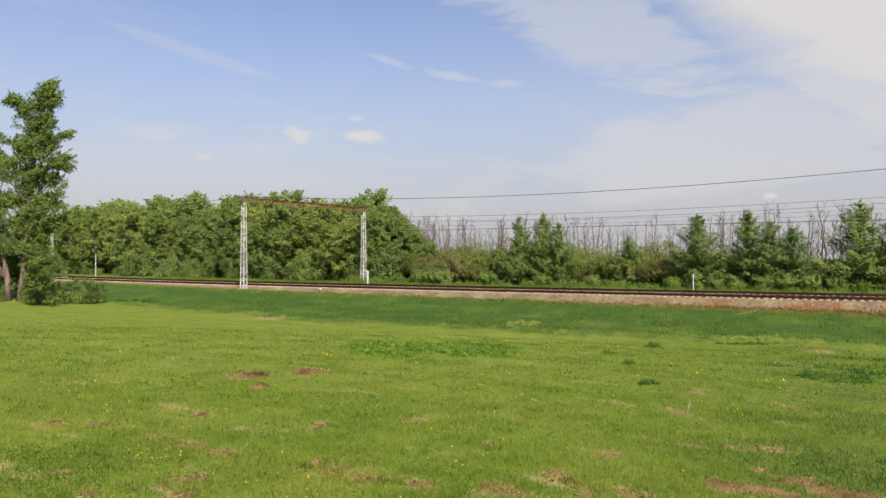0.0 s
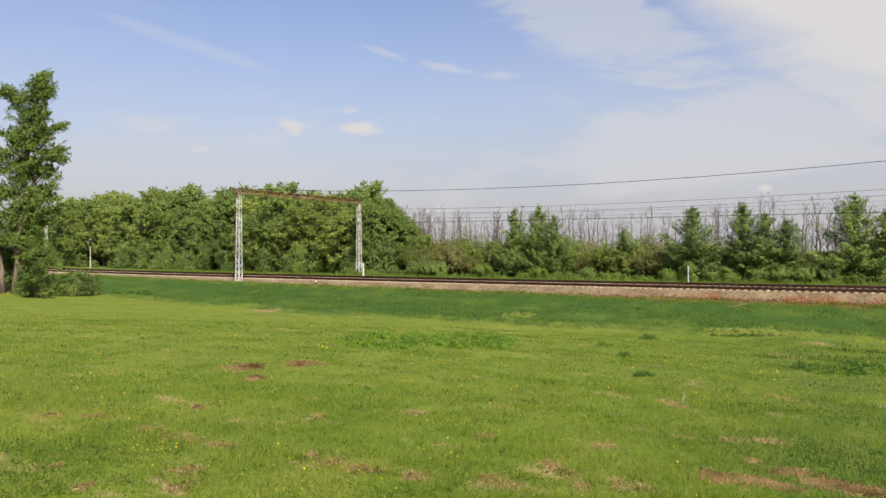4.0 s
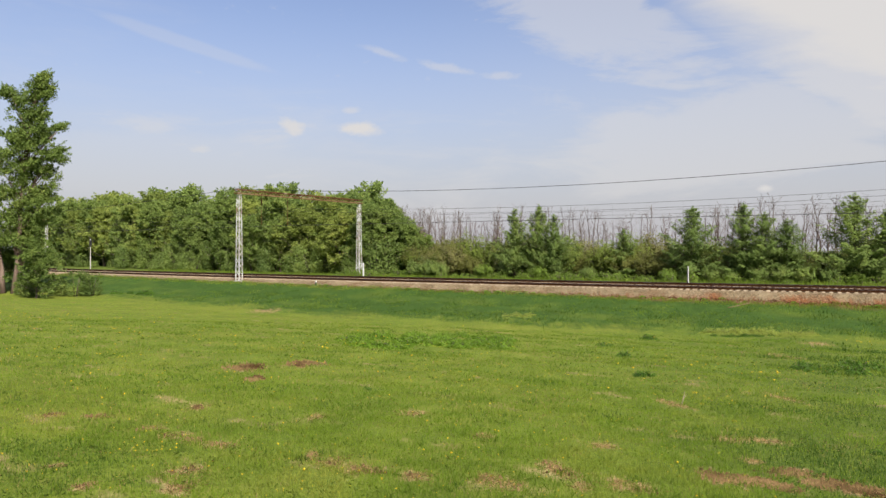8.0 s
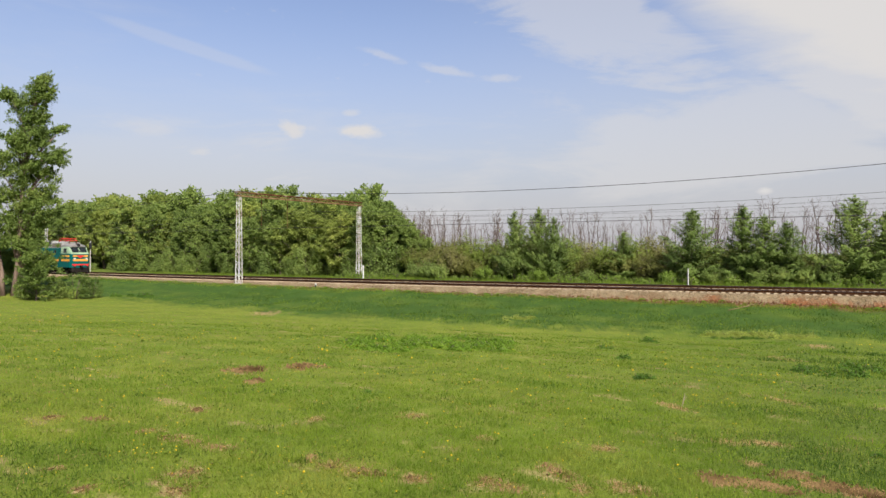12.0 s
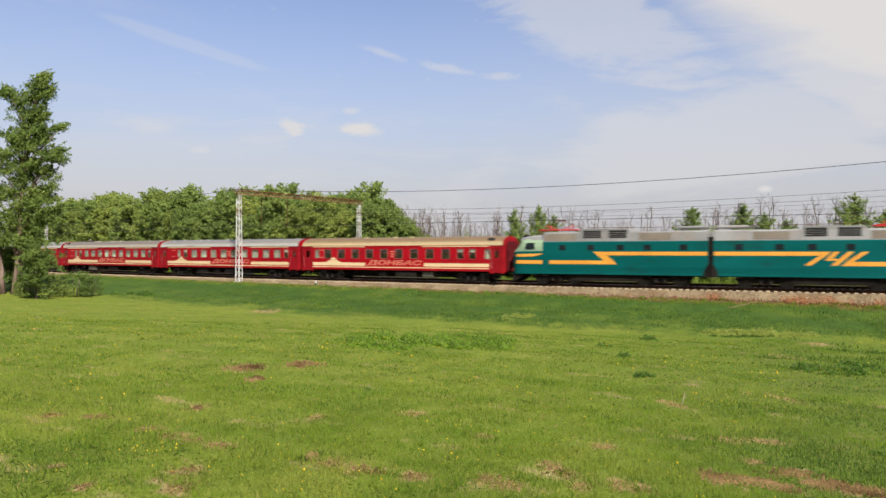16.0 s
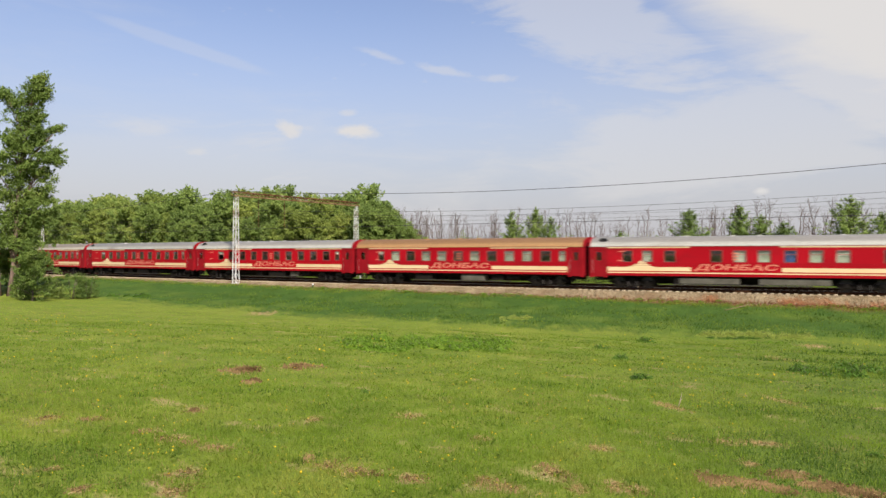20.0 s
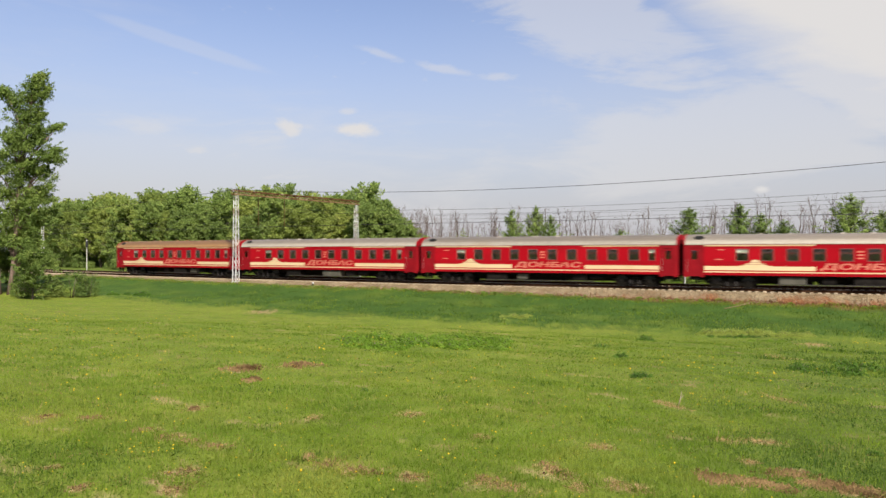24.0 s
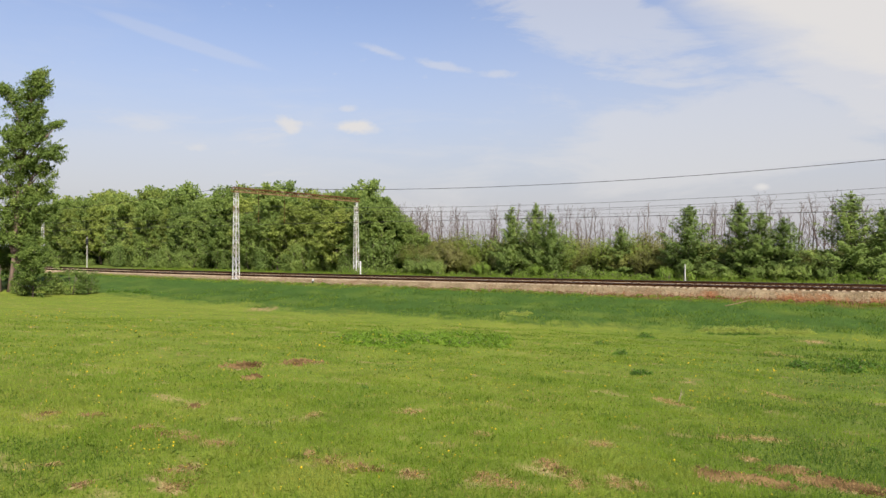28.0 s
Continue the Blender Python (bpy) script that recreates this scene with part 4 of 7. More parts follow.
def broad_tree(seed, height=12.0, spread=4.2, per=300, size=0.25, leaf=None, limbs=26, flat=0.55):
    """Meshes of a broad-leaved tree: leafy tiers on its limbs with dark gaps between, a ragged, many-headed crown."""
    rng = np.random.default_rng(seed)
    sh = Shape()
    tips = branching(sh, (0, 0, -0.4), (rng.normal() * 0.3, rng.normal() * 0.3, height * 0.88), 0.019 * height, limbs, rng, spread * 1.15, 0.10, 0.42, cone=0.74)
    pads = []
    for o, m, e, ln in tips:
        for q, f in ((e, 0.75), (m.lerp(e, 0.6), 0.95), (m.lerp(e, 0.2), 1.05), (m, 0.9), (o.lerp(m, 0.5), 0.8)):
            r = (0.55 + 0.6 * rng.random()) * spread * 0.19 * f
            pads.append((q.x + rng.normal() * 0.4, q.y + rng.normal() * 0.4, q.z + rng.normal() * 0.35, r, r * flat * (0.7 + 0.7 * rng.random())))
    for k in range(15):
        a, rr = rng.random() * 6.28, spread * 0.40 * math.sqrt(rng.random())
        r = spread * (0.08 + 0.07 * rng.random())
        pads.append((rr * math.cos(a), rr * math.sin(a), height * (0.80 + 0.16 * rng.random()) - 0.25 * rr, r, r * 1.1))
    # leading shoots stand out of the leafy tiers, most of all over the crown
    shoots = []
    for x, y, z, r, rise in pads:
        for k in range(3 if z > 0.6 * height else 2):
            a = rng.random() * 6.28
            out = math.atan2(y, x) + rng.normal() * 0.9
            d = (math.cos(out) * 0.75, math.sin(out) * 0.75, 0.25 + 0.75 * rng.random() * z / height)
            shoots.append(((x + math.cos(a) * r * 0.6, y + math.sin(a) * r * 0.6, z + rise * 0.4), d, r * (0.7 + 0.7 * rng.random())))
    C, Nn, S = pad_leaves([(x, y, z, r * 0.84, rise * 0.9) for x, y, z, r, rise in pads], per, size, rng, 0.9, 0.55, 0.42)
    C2, N2, S2, D2 = spray_leaves(shoots, per * 0.125, size * 0.92, rng, 0.15 * spread / 4)
    v, f = leaf_cards(np.concatenate([C, C2]), np.concatenate([Nn, N2]), np.concatenate([S, S2]), rng, 0.62, np.concatenate([rng.normal(size=C.shape), D2]))
    return sh.mesh("trunk", BARK, True), raw_mesh("crown", v, f, leaf)


def spire_tree(seed, height=8.0, spread=2.0, leaf=None, per=70, size=0.27):
    """A young pointed tree: whorls of upswept branches, each a tapering spray of leaves, round a bare-tipped leader."""
    rng = np.random.default_rng(seed)
    sh = Shape()
    sh.path([(0, 0, -0.3), (rng.normal() * 0.06, rng.normal() * 0.06, height * 0.5), (0, 0, height * 0.97)], [0.13, 0.075, 0.015], 6)
    C, Nn, D, S = [], [], [], []
    whorls = 19
    for k in range(whorls):
        t = 0.05 + 0.91 * (k + 0.5 * rng.random()) / whorls
        for j in range(6):
            a = j * 1.047 + k * 0.6 + rng.normal() * 0.25
            ln = spread * (1.0 - t) ** 0.85 * (0.42 + 0.85 * rng.random() ** 1.3) + 0.06
            rise = 0.30 + 0.75 * t + 0.15 * rng.normal()
            d = np.array([math.cos(a), math.sin(a), rise])
            o = np.array([0, 0, height * t])
            sh.path([o, o + d * ln * 0.5, o + d * ln * 0.95], [0.028, 0.018, 0.006], 3)
            n = int(per * (0.16 + 0.9 * ln))
            u = 0.12 + 0.95 * rng.random(n) ** 0.75
            wide = 0.30 * ln * (1.12 - u) + 0.10
            off = rng.normal(size=(n, 3)) * wide[:, None] * np.array([0.62, 0.62, 0.30])
            C.append(o + d * ln * u[:, None] + off + np.array([0, 0, 1]) * (0.10 * ln * u ** 2)[:, None])
            Nn.append(rng.normal(size=(n, 3)) * 0.35 + np.array([0.35 * d[0], 0.35 * d[1], 0.8]))
            D.append(np.repeat(d[None] * np.array([1, 1, 1.3]), n, 0))
            S.append(size * (0.6 + 0.7 * rng.random(n)) * (0.8 + 0.3 * (1 - t)))
    n = 60
    z = height * (0.86 + 0.15 * rng.random(n))
    C.append(np.stack([rng.normal(size=n) * 0.07, rng.normal(size=n) * 0.07, z], 1))
    Nn.append(rng.normal(size=(n, 3)))
    D.append(np.repeat(np.array([[0.0, 0, 2.0]]), n, 0))
    S.append(size * (0.6 + 0.5 * rng.random(n)))
    v, f = leaf_cards(np.concatenate(C), np.concatenate(Nn), np.concatenate(S), rng, 0.42, np.concatenate(D))
    return sh.mesh("trunk", BARK, True), raw_mesh("crown", v, f, leaf)


def brush(seed, height=3.0, spread=2.0, leaf=None, stems=80, per=58, size=0.155):
    """A twiggy bush: many thin rods fanning up from the root, small leaves along them, a soft uneven outline."""
    rng = np.random.default_rng(seed)
    sh = Shape()
    C, D = [], []
    lobes = [(rng.random() * 6.28, 0.75 + 0.35 * rng.random()) for k in range(4)]
    for k in range(stems):
        a = rng.random() * 6.28
        out = math.sqrt(rng.random())
        tall = max(0.35, (1 - 0.45 * out ** 2) * (0.80 + 0.25 * rng.random()))
        tall *= sum(w * (0.5 + 0.5 * math.cos(a - b)) for b, w in lobes) / sum(0.5 + 0.5 * math.cos(a - b) for b, w in lobes)
        root = np.array([math.cos(a), math.sin(a), 0]) * spread * 0.35 * out
        tip = np.array([math.cos(a) * spread * out, math.sin(a) * spread * out, height * tall])
        mid = root * 0.45 + tip * 0.55 + np.array([0, 0, height * 0.10 * out])
        sh.path([root - np.array([0, 0, 0.2]), mid, tip], [0.022, 0.013, 0.004], 3)
        u = 0.10 + 0.92 * rng.random(per) ** 0.8
        p = ((1 - u) ** 2)[:, None] * root + (2 * u * (1 - u))[:, None] * mid + (u ** 2)[:, None] * tip
        C.append(p + rng.normal(size=(per, 3)) * 0.16)
        D.append(np.repeat((tip - root)[None] / height, per, 0))
    C, D = np.concatenate(C), np.concatenate(D)
    keep = C[:, 2] > 0.03
    C, D = C[keep], D[keep]
    out = C * np.array([1, 1, 0]) / spread
    Nn = out * 0.8 + np.array([0, 0, 0.7]) + rng.normal(size=C.shape) * 0.24
    v, f = leaf_cards(C, Nn, size * (0.6 + 0.8 * rng.random(len(C))), rng, 0.6, D * 1.2)
    return sh.mesh("stem_fan", BARK, True), raw_mesh("foliage", v, f, leaf)


def shrub(seed, height=3.0, spread=2.0, leaf=None, per=85, size=0.28):
    rng = np.random.default_rng(seed)
    sh = Shape()
    blobs = []
    for k in range(8):
        a = rng.random() * 6.28
        d = Vector((math.cos(a), math.sin(a), 0)) * spread * (0.25 + 0.6 * rng.random())
        tip = Vector((d.x, d.y, height * (0.55 + 0.4 * rng.random())))
        sh.path([(d.x * 0.1, d.y * 0.1, -0.2), tip * 0.55, tip], [0.05, 0.03, 0.01], 4)
        r = spread * (0.3 + 0.2 * rng.random())
        blobs.append((tip.x, tip.y, tip.z * 0.92, r, r, r * 0.8))
        blobs.append((tip.x * 1.05, tip.y * 1.05, tip.z * 0.45, r * 1.05, r * 1.05, r * 0.85))
        blobs.append((tip.x * 1.0, tip.y * 1.0, height * 0.14, r * 0.95, r * 0.95, r * 0.6))
    C, Nn, S = clump_cloud(blobs, per, size, rng, 0.5, 0.4, 0.3)
    keep = C[:, 2] > 0.02
    v, f = leaf_cards(C[keep], Nn[keep], S[keep], rng)
    return sh.mesh("stem_fan", BARK, True), raw_mesh("foliage", v, f, leaf)


def bare_tree(seed, height=9.0):
    """A dead tree: a thin stem, steep bare branches and fine twigs."""
    rng = np.random.default_rng(seed)
    stem, twigs = Shape(), Shape()
    lean = Vector((rng.normal() * 0.45, rng.normal() * 0.3, 0))
    pts = [Vector((0, 0, -0.3))]
    for k in range(1, 8):
        pts.append(Vector((0, 0, height * k / 7)) + lean * (k / 7) ** 1.5 + Vector((rng.normal() * 0.10, rng.normal() * 0.10, 0)))
    r0 = 0.0115 * height * (0.75 + 0.5 * rng.random())
    stem.path(pts, [r0 * (1 - 0.93 * k / 7) + 0.008 for k in range(8)], 5)
    for k in range(14):
        t = 0.24 + 0.68 * (k + rng.random()) / 14
        i = min(int(t * 7), 6)
        o = pts[i].lerp(pts[i + 1], t * 7 - i)
        a = k * 2.4 + rng.random()
        ln = (0.9 + 1.9 * rng.random()) * (1.3 - 0.8 * t)
        rise = 0.8 + 1.5 * rng.random()
        d = Vector((math.cos(a), math.sin(a), rise)).normalized()
        bend = d + Vector((0, 0, 0.35)) + Vector((rng.normal() * 0.25, rng.normal() * 0.25, 0))
        m, e = o + d * ln * 0.5, o + d * ln * 0.5 + bend.normalized() * ln * 0.6
        rr = max(0.014, r0 * (1 - t) * 0.5)
        stem.path([o, m, e], [rr, rr * 0.7, 0.007], 4)
        for j in range(6):
            q = o.lerp(m, rng.random()) if rng.random() < 0.4 else m.lerp(e, rng.random())
            f = Vector((rng.normal() * 0.5, rng.normal() * 0.5, 0.55 + 0.5 * rng.random()))
            twigs.tube(q, q + f * (0.25 + 0.55 * rng.random()), 0.013, 0.006, 3, False)
    return stem.mesh("stem", DEAD_WOOD, True), twigs.mesh("twig_spray", DEAD_WOOD)


def plant(name, meshes, names, xy, size, turn, label, category, group, dz=0.0, squash=1.0):
    x, y = xy
    ob = thing(name, Matrix.LocRotScale((x, y, gz(x, y) + dz), Euler((0, 0, turn)), (size * squash, size * squash, size)), label, category, group)
    for n, me in zip(names, meshes):
        p = new(n, me)
        p.parent = ob
        if n in ("stem_fan", "twig_spray"):
            tagged(p, kind="stuff")
    return ob


rnd = random.Random(11)
BROAD = [broad_tree(20 + k, 12.0, 3.9 + 0.3 * (k % 3), 185, 0.305, LEAF_WOOD if k % 2 else LEAF_DEEP, 30 + 3 * (k % 3), 0.75 + 0.1 * (k % 3)) for k in range(7)]
DEEP_BROAD = [broad_tree(20 + k, 12.0, 3.9 + 0.3 * (k % 3), 105, 0.36, LEAF_WOOD if k % 2 else LEAF_DEEP, 30 + 3 * (k % 3), 0.75 + 0.1 * (k % 3)) for k in range(7)]
LOW_TREE = [broad_tree(30 + k, 5.4, 2.5, 420, 0.18, LEAF_POPLAR, 26, 0.7) for k in range(2)]
NEAR_BUSH = [shrub(50 + k, 3.4, 1.7, LEAF_POPLAR, 260, 0.19) for k in range(3)]
SPIRE = [spire_tree(40 + k, 8.4, 2.9 + 0.2 * k, LEAF_SPIRE) for k in range(4)]
SHRUB = [shrub(60 + k, 3.0, 2.0, LEAF_SHRUB if k % 2 else LEAF_DEEP, 210, 0.19) for k in range(4)]
THICKET = [brush(64 + k, 3.0, 2.0, (LEAF_SHRUB, LEAF_VERGE, LEAF_RUST, LEAF_SHRUB, LEAF_VERGE)[k]) for k in range(5)]
WEEDY = [shrub(70 + k, 1.0, 0.9, LEAF_STRIP, 150, 0.17) for k in range(2)]
SAPLING = [brush(74 + k, 3.0, 2.0, LEAF_DEEP if k else LEAF_STRIP, 60, 60, 0.19) for k in range(3)]
BARE = [bare_tree(80 + k) for k in range(8)]

# the wood behind the line, three trees deep
for row, (w, s, step) in enumerate(((-22.5, 57.5, 5.2), (-28.0, 62.5, 5.6), (-35.0, 73.0, 6.5))):
    while s < 190:
        # up to s = 66 only deep green leaves: that end's shade, put into colour
        k = rnd.randrange(7) if s > 66 else 2 * rnd.randrange(4)
        tall = (1.0 + 0.10 * row) * (0.87 + 0.23 * rnd.random()) * min(max(0.70 + 0.030 * (s - 55), 0.70), 1.0) * (0.95 + 0.0016 * (s - 60))
        ww = w + rnd.uniform(-1.3, 1.3)
        plant("woodland_tree", (DEEP_BROAD if row else BROAD)[k], ("trunk", "crown"), track_xy(s, ww), tall, rnd.random() * 6.3,
              "leafy broad tree at the edge of a dense wood", "tree", "trees of the wood")
        s += step * (0.8 + 0.4 * rnd.random())
for s, w, size in ((68.5, -23.0, 0.95), (73.5, -24.5, 0.97), (64.8, -25.0, 0.97), (67.2, -25.6, 1.0), (70.0, -25.2, 1.02), (62.5, -22.5, 0.86), (61.8, -26.5, 0.92), (60.6, -21.8, 0.82), (57.6, -24.2, 0.76), (59.5, -23.5, 0.80), (56.0, -22.0, 0.66), (53.6, -22.0, 0.58), (51.0, -22.5, 0.46)):
    # again the darker leaves up to s = 66, for the shaded end
    plant("woodland_tree", BROAD[int(s) % 7 if s > 66 else int(s) % 4 * 2], ("trunk", "crown"), track_xy(s, w), size, s, "leafy broad tree at the edge of a dense wood", "tree", "trees of the wood")
for s, w, size in ((60.5, -19.8, 0.62), (63.5, -19.6, 0.74), (67.0, -19.9, 0.70), (71.5, -19.7, 0.78), (77.0, -19.8, 0.66), (84.0, -19.9, 0.74), (92.0, -19.7, 0.68), (101.0, -19.9, 0.76)):
    plant("woodland_tree", BROAD[int(s * 2) % 7], ("trunk", "crown"), track_xy(s, w), size, s, "smaller leafy tree before the wood", "tree", "trees of the wood")
for s, w, size, k in ((51.5, -21.0, 1.55, 0), (49.5, -22.0, 1.35, 2), (46.5, -19.5, 1.25, 1), (44.0, -20.5, 1.2, 3)):
    plant("bush", THICKET[k], ("stem_fan", "foliage"), track_xy(s, w), size, s, "tall olive and brown bush at the end of the wood", "bush", "bushes along the wood", squash=0.8)
for s, w, size in ((46.5, -16.5, 0.72), (44.6, -16.2, 0.62), (48.6, -16.8, 0.6), (38.3, -16.3, 0.62), (24.8, -16.0, 0.5), (31.0, -16.2, 0.55), (16.0, -16.4, 0.5), (11.5, -16.6, 0.7), (9.6, -16.4, 0.55),
                    (6.8, -16.8, 0.75), (4.6, -16.5, 0.8), (2.4, -16.8, 0.95), (0.4, -16.5, 0.75), (-2.2, -16.4, 0.6), (-4.6, -16.6, 0.7), (-7.0, -16.6, 0.8)):
    plant("bush", SAPLING[int(s * 3) % 3], ("stem_fan", "foliage"), track_xy(s, w), size * (1.1 if s > 13 else 0.82), s, "low bright green bush before the thicket", "bush", "bushes of the thicket")
for s, w, size in ((54.5, -25.0, 2.1), (52.0, -25.5, 1.7), (56.0, -26.5, 2.3)):
    plant("bush", THICKET[2 if s > 54 else 0], ("stem_fan", "foliage"), track_xy(s, w), size, s, "tall brown twiggy bush at the end of the wood", "bush", "bushes along the wood", squash=0.55)
for s, w, size, k in ((57.0, -25.5, 1.05, 0), (55.2, -24.5, 0.98, 3), (54.0, -26.0, 1.0, 5), (52.6, -24.8, 0.92, 1), (51.4, -26.0, 0.95, 6), (50.0, -25.2, 0.9, 2), (48.8, -26.0, 0.92, 4)):
    plant("bare_tree", BARE[k], ("stem", "twig_spray"), track_xy(s, w), size, s * 1.7, "leafless brown tree at the end of the wood", "bare tree", "bare trees behind the thicket")
# undergrowth along the wood's foot
s = 50.0
while s < 185:
    k = rnd.randrange(4)
    plant("bush", SHRUB[0 if k % 2 else 2], ("stem_fan", "foliage"), track_xy(s, -19.6 + rnd.uniform(-1.4, 1.0)), 0.42 + 1.0 * rnd.random() ** 1.5, rnd.random() * 6.3,
          "rounded green bush at the wood's foot", "bush", "bushes along the wood")
    s += 1.9 + rnd.random() * 2.6

s = 57.0
while s < 190:
    plant("bush", SHRUB[0 if rnd.random() < 0.5 else 2], ("stem_fan", "foliage"), track_xy(s, -26.0 + rnd.uniform(-1.0, 1.0)), 1.2 + 0.5 * rnd.random(), rnd.random() * 6.3,
          "rounded green bush deep in the wood", "bush", "bushes along the wood")
    s += 3.4

# the thicket beyond the line where the wood ends
for s, w, size, k in ((35.2, -18.5, 0.98, 0), (32.0, -18.8, 1.02, 1), (29.8, -18.2, 0.88, 2), (13.8, -18.3, 0.93, 1), (8.6, -18.6, 0.95, 0), (6.4, -18.0, 0.84, 2),
                      (4.3, -18.4, 0.76, 1), (-1.9, -18.2, 1.04, 2), (-4.6, -18.6, 0.84, 0), (-9.0, -18.5, 0.95, 1), (22.0, -20.5, 0.66, 2), (-14.0, -18.5, 0.9, 2)):
    plant("young_tree", SPIRE[(k + int(s)) % 4], ("trunk", "crown"), track_xy(s, w), size, rnd.random() * 6.3,
          "pointed young green tree in the thicket", "tree", "young trees of the thicket", squash=0.85 if 28 < s < 36 else 1.2)
s = 52.0
while s > -24:
    for w, lo, hi in ((-20.3, 0.9, 1.5), (-24.0, 1.5, 2.05)):
        if w < -22 or rnd.random() < 0.8:
            plant("bush", THICKET[rnd.randrange(5)], ("stem_fan", "foliage"), track_xy(s + rnd.uniform(-0.8, 0.8), w + rnd.uniform(-0.9, 0.9)), rnd.uniform(lo, hi) * (0.82 if s < 13 else 1.0), rnd.random() * 6.3,
                  "dull green bush in the thicket beyond the line", "bush", "bushes of the thicket", squash=0.95)
    s -= 2.5
s = 60.0
while s > -26:
    plant("weed_clump", WEEDY[rnd.randrange(2)], ("stem_fan", "foliage"), track_xy(s, -16.2 + rnd.uniform(-1.6, 2.0)), 0.45 + 0.7 * rnd.random(), rnd.random() * 6.3,
          "fresh green weeds at the thicket's foot", "weeds", "weeds beyond the line")
    s -= 0.8
s = 62.0
while s > -30:
    grown = 0.69 if 15 < s < 36 else 0.76
    plant("bare_tree", BARE[rnd.randrange(8)], ("stem", "twig_spray"), track_xy(s, -31 + rnd.uniform(-4, 4)), grown + 0.28 * rnd.random(), rnd.random() * 6.3,
          "leafless grey tree standing behind the thicket", "bare tree", "bare trees behind the thicket")
    s -= 0.30 + rnd.random() * 0.45


def tall_tree(seed):
    """The tall slim poplar by the meadow: leafy boughs in tiers round two stems, gaps of sky between, a leaning head."""
    rng = np.random.default_rng(seed)
    sh = Shape()
    stems = []
    for foot, top, r0 in (((-0.4, -0.6, -0.5), (1.6, 0, 22.0), 0.26), ((-1.5, -0.3, -0.5), (-4.2, 0.6, 18.0), 0.30)):
        foot, top = Vector(foot), Vector(top)
        pts = [foot.lerp(top, k / 7) + Vector((math.sin(k * 1.3) * 0.18, 0, 0)) for k in range(8)]
        sh.path(pts, [r0 * (1 - 0.9 * k / 7) for k in range(8)], 8)
        stems.append(pts)
    # boughs: middle (along the line of sight's side, height), half width, half height, pads, which stem
    boughs = ((1.2, 20.3, 1.9, 1.2, 17, 0), (-0.9, 19.9, 1.1, 0.6, 7, 0), (2.1, 21.4, 0.5, 0.9, 6, 0), (1.6, 17.9, 1.1, 0.9, 9, 0), (4.0, 16.5, 0.75, 0.5, 5, 0), (1.2, 15.3, 2.2, 1.2, 20, 0),
              (3.9, 13.6, 1.1, 0.7, 8, 0), (0.6, 12.4, 2.9, 1.3, 24, 0), (0.9, 9.9, 3.2, 1.3, 26, 0), (0.4, 7.5, 2.6, 1.0, 18, 0), (0.6, 5.4, 2.2, 0.8, 12, 0), (2.3, 3.4, 1.4, 0.6, 8, 0),
              (-3.6, 16.0, 1.3, 1.4, 12, 1), (-3.0, 13.2, 1.9, 1.3, 14, 1), (-3.9, 10.0, 2.2, 1.3, 14, 1), (-3.6, 6.6, 2.2, 1.2, 12, 1), (-4.6, 4.2, 1.6, 0.9, 7, 1))
    pads = []
    for cx, cz, rx, rz, count, stem in boughs:
        pts = stems[stem]
        for k in range(int(count * 1.7)):
            d = Vector(rng.normal(size=3)).normalized() * rng.random() ** 0.4
            q = Vector((cx + d.x * rx, d.y * min(rx, 2.2) * 0.9 + (0.8 if stem else 0.0), cz + d.z * rz))
            r = 0.45 + 0.45 * rng.random()
            pads.append((q.x, q.y, q.z, r, r * (0.55 + 0.4 * rng.random())))
            if k % 3 == 0:
                i = max(1, min(6, int((q.z - 1.2) / pts[-1].z * 7)))
                sh.path([pts[i], pts[i].lerp(q, 0.55) + Vector((0, 0, 0.2)), q], [0.075, 0.045, 0.015], 4)
    for k in range(215):
        z = 4.8 + 15.7 * rng.random() ** 1.35
        half = float(np.interp(z, [4, 7, 10, 13, 15, 17, 18, 19, 20.5], [2.4, 2.8, 3.3, 3.1, 2.6, 1.9, 1.5, 1.7, 1.7]))
        a, q = rng.random() * 6.28, half * math.sqrt(rng.random())
        r = 0.35 + 0.40 * rng.random()
        pads.append((0.7 + q * math.cos(a) - (1.6 if z < 11 and k % 3 == 0 else 0.0), q * math.sin(a) * 0.8, z, r, r * (0.6 + 0.5 * rng.random())))
    shoots = []
    for x, y, z, r, rise in pads:
        for k in range(2):
            out = math.atan2(y, x - 0.6) + rng.normal() * 0.7
            d = (math.cos(out) * 0.7, math.sin(out) * 0.6, 0.15 + 0.85 * rng.random())
            shoots.append(((x, y, z), d, r * (1.1 + 0.9 * rng.random())))
    C, Nn, S = pad_leaves([(x, y, z, r * 0.86, rise * 0.9) for x, y, z, r, rise in pads], 270, 0.21, rng, 0.9, 0.6, 0.6)
    C2, N2, S2, D2 = spray_leaves(shoots, 34, 0.21, rng, 0.15)
    v, f = leaf_cards(np.concatenate([C, C2]), np.concatenate([Nn, N2]), np.concatenate([S, S2]), rng, 0.52, np.concatenate([rng.normal(size=C.shape), D2]))
    return sh.mesh("trunk", PALE_BARK, True), raw_mesh("crown", v, f, LEAF_POPLAR)


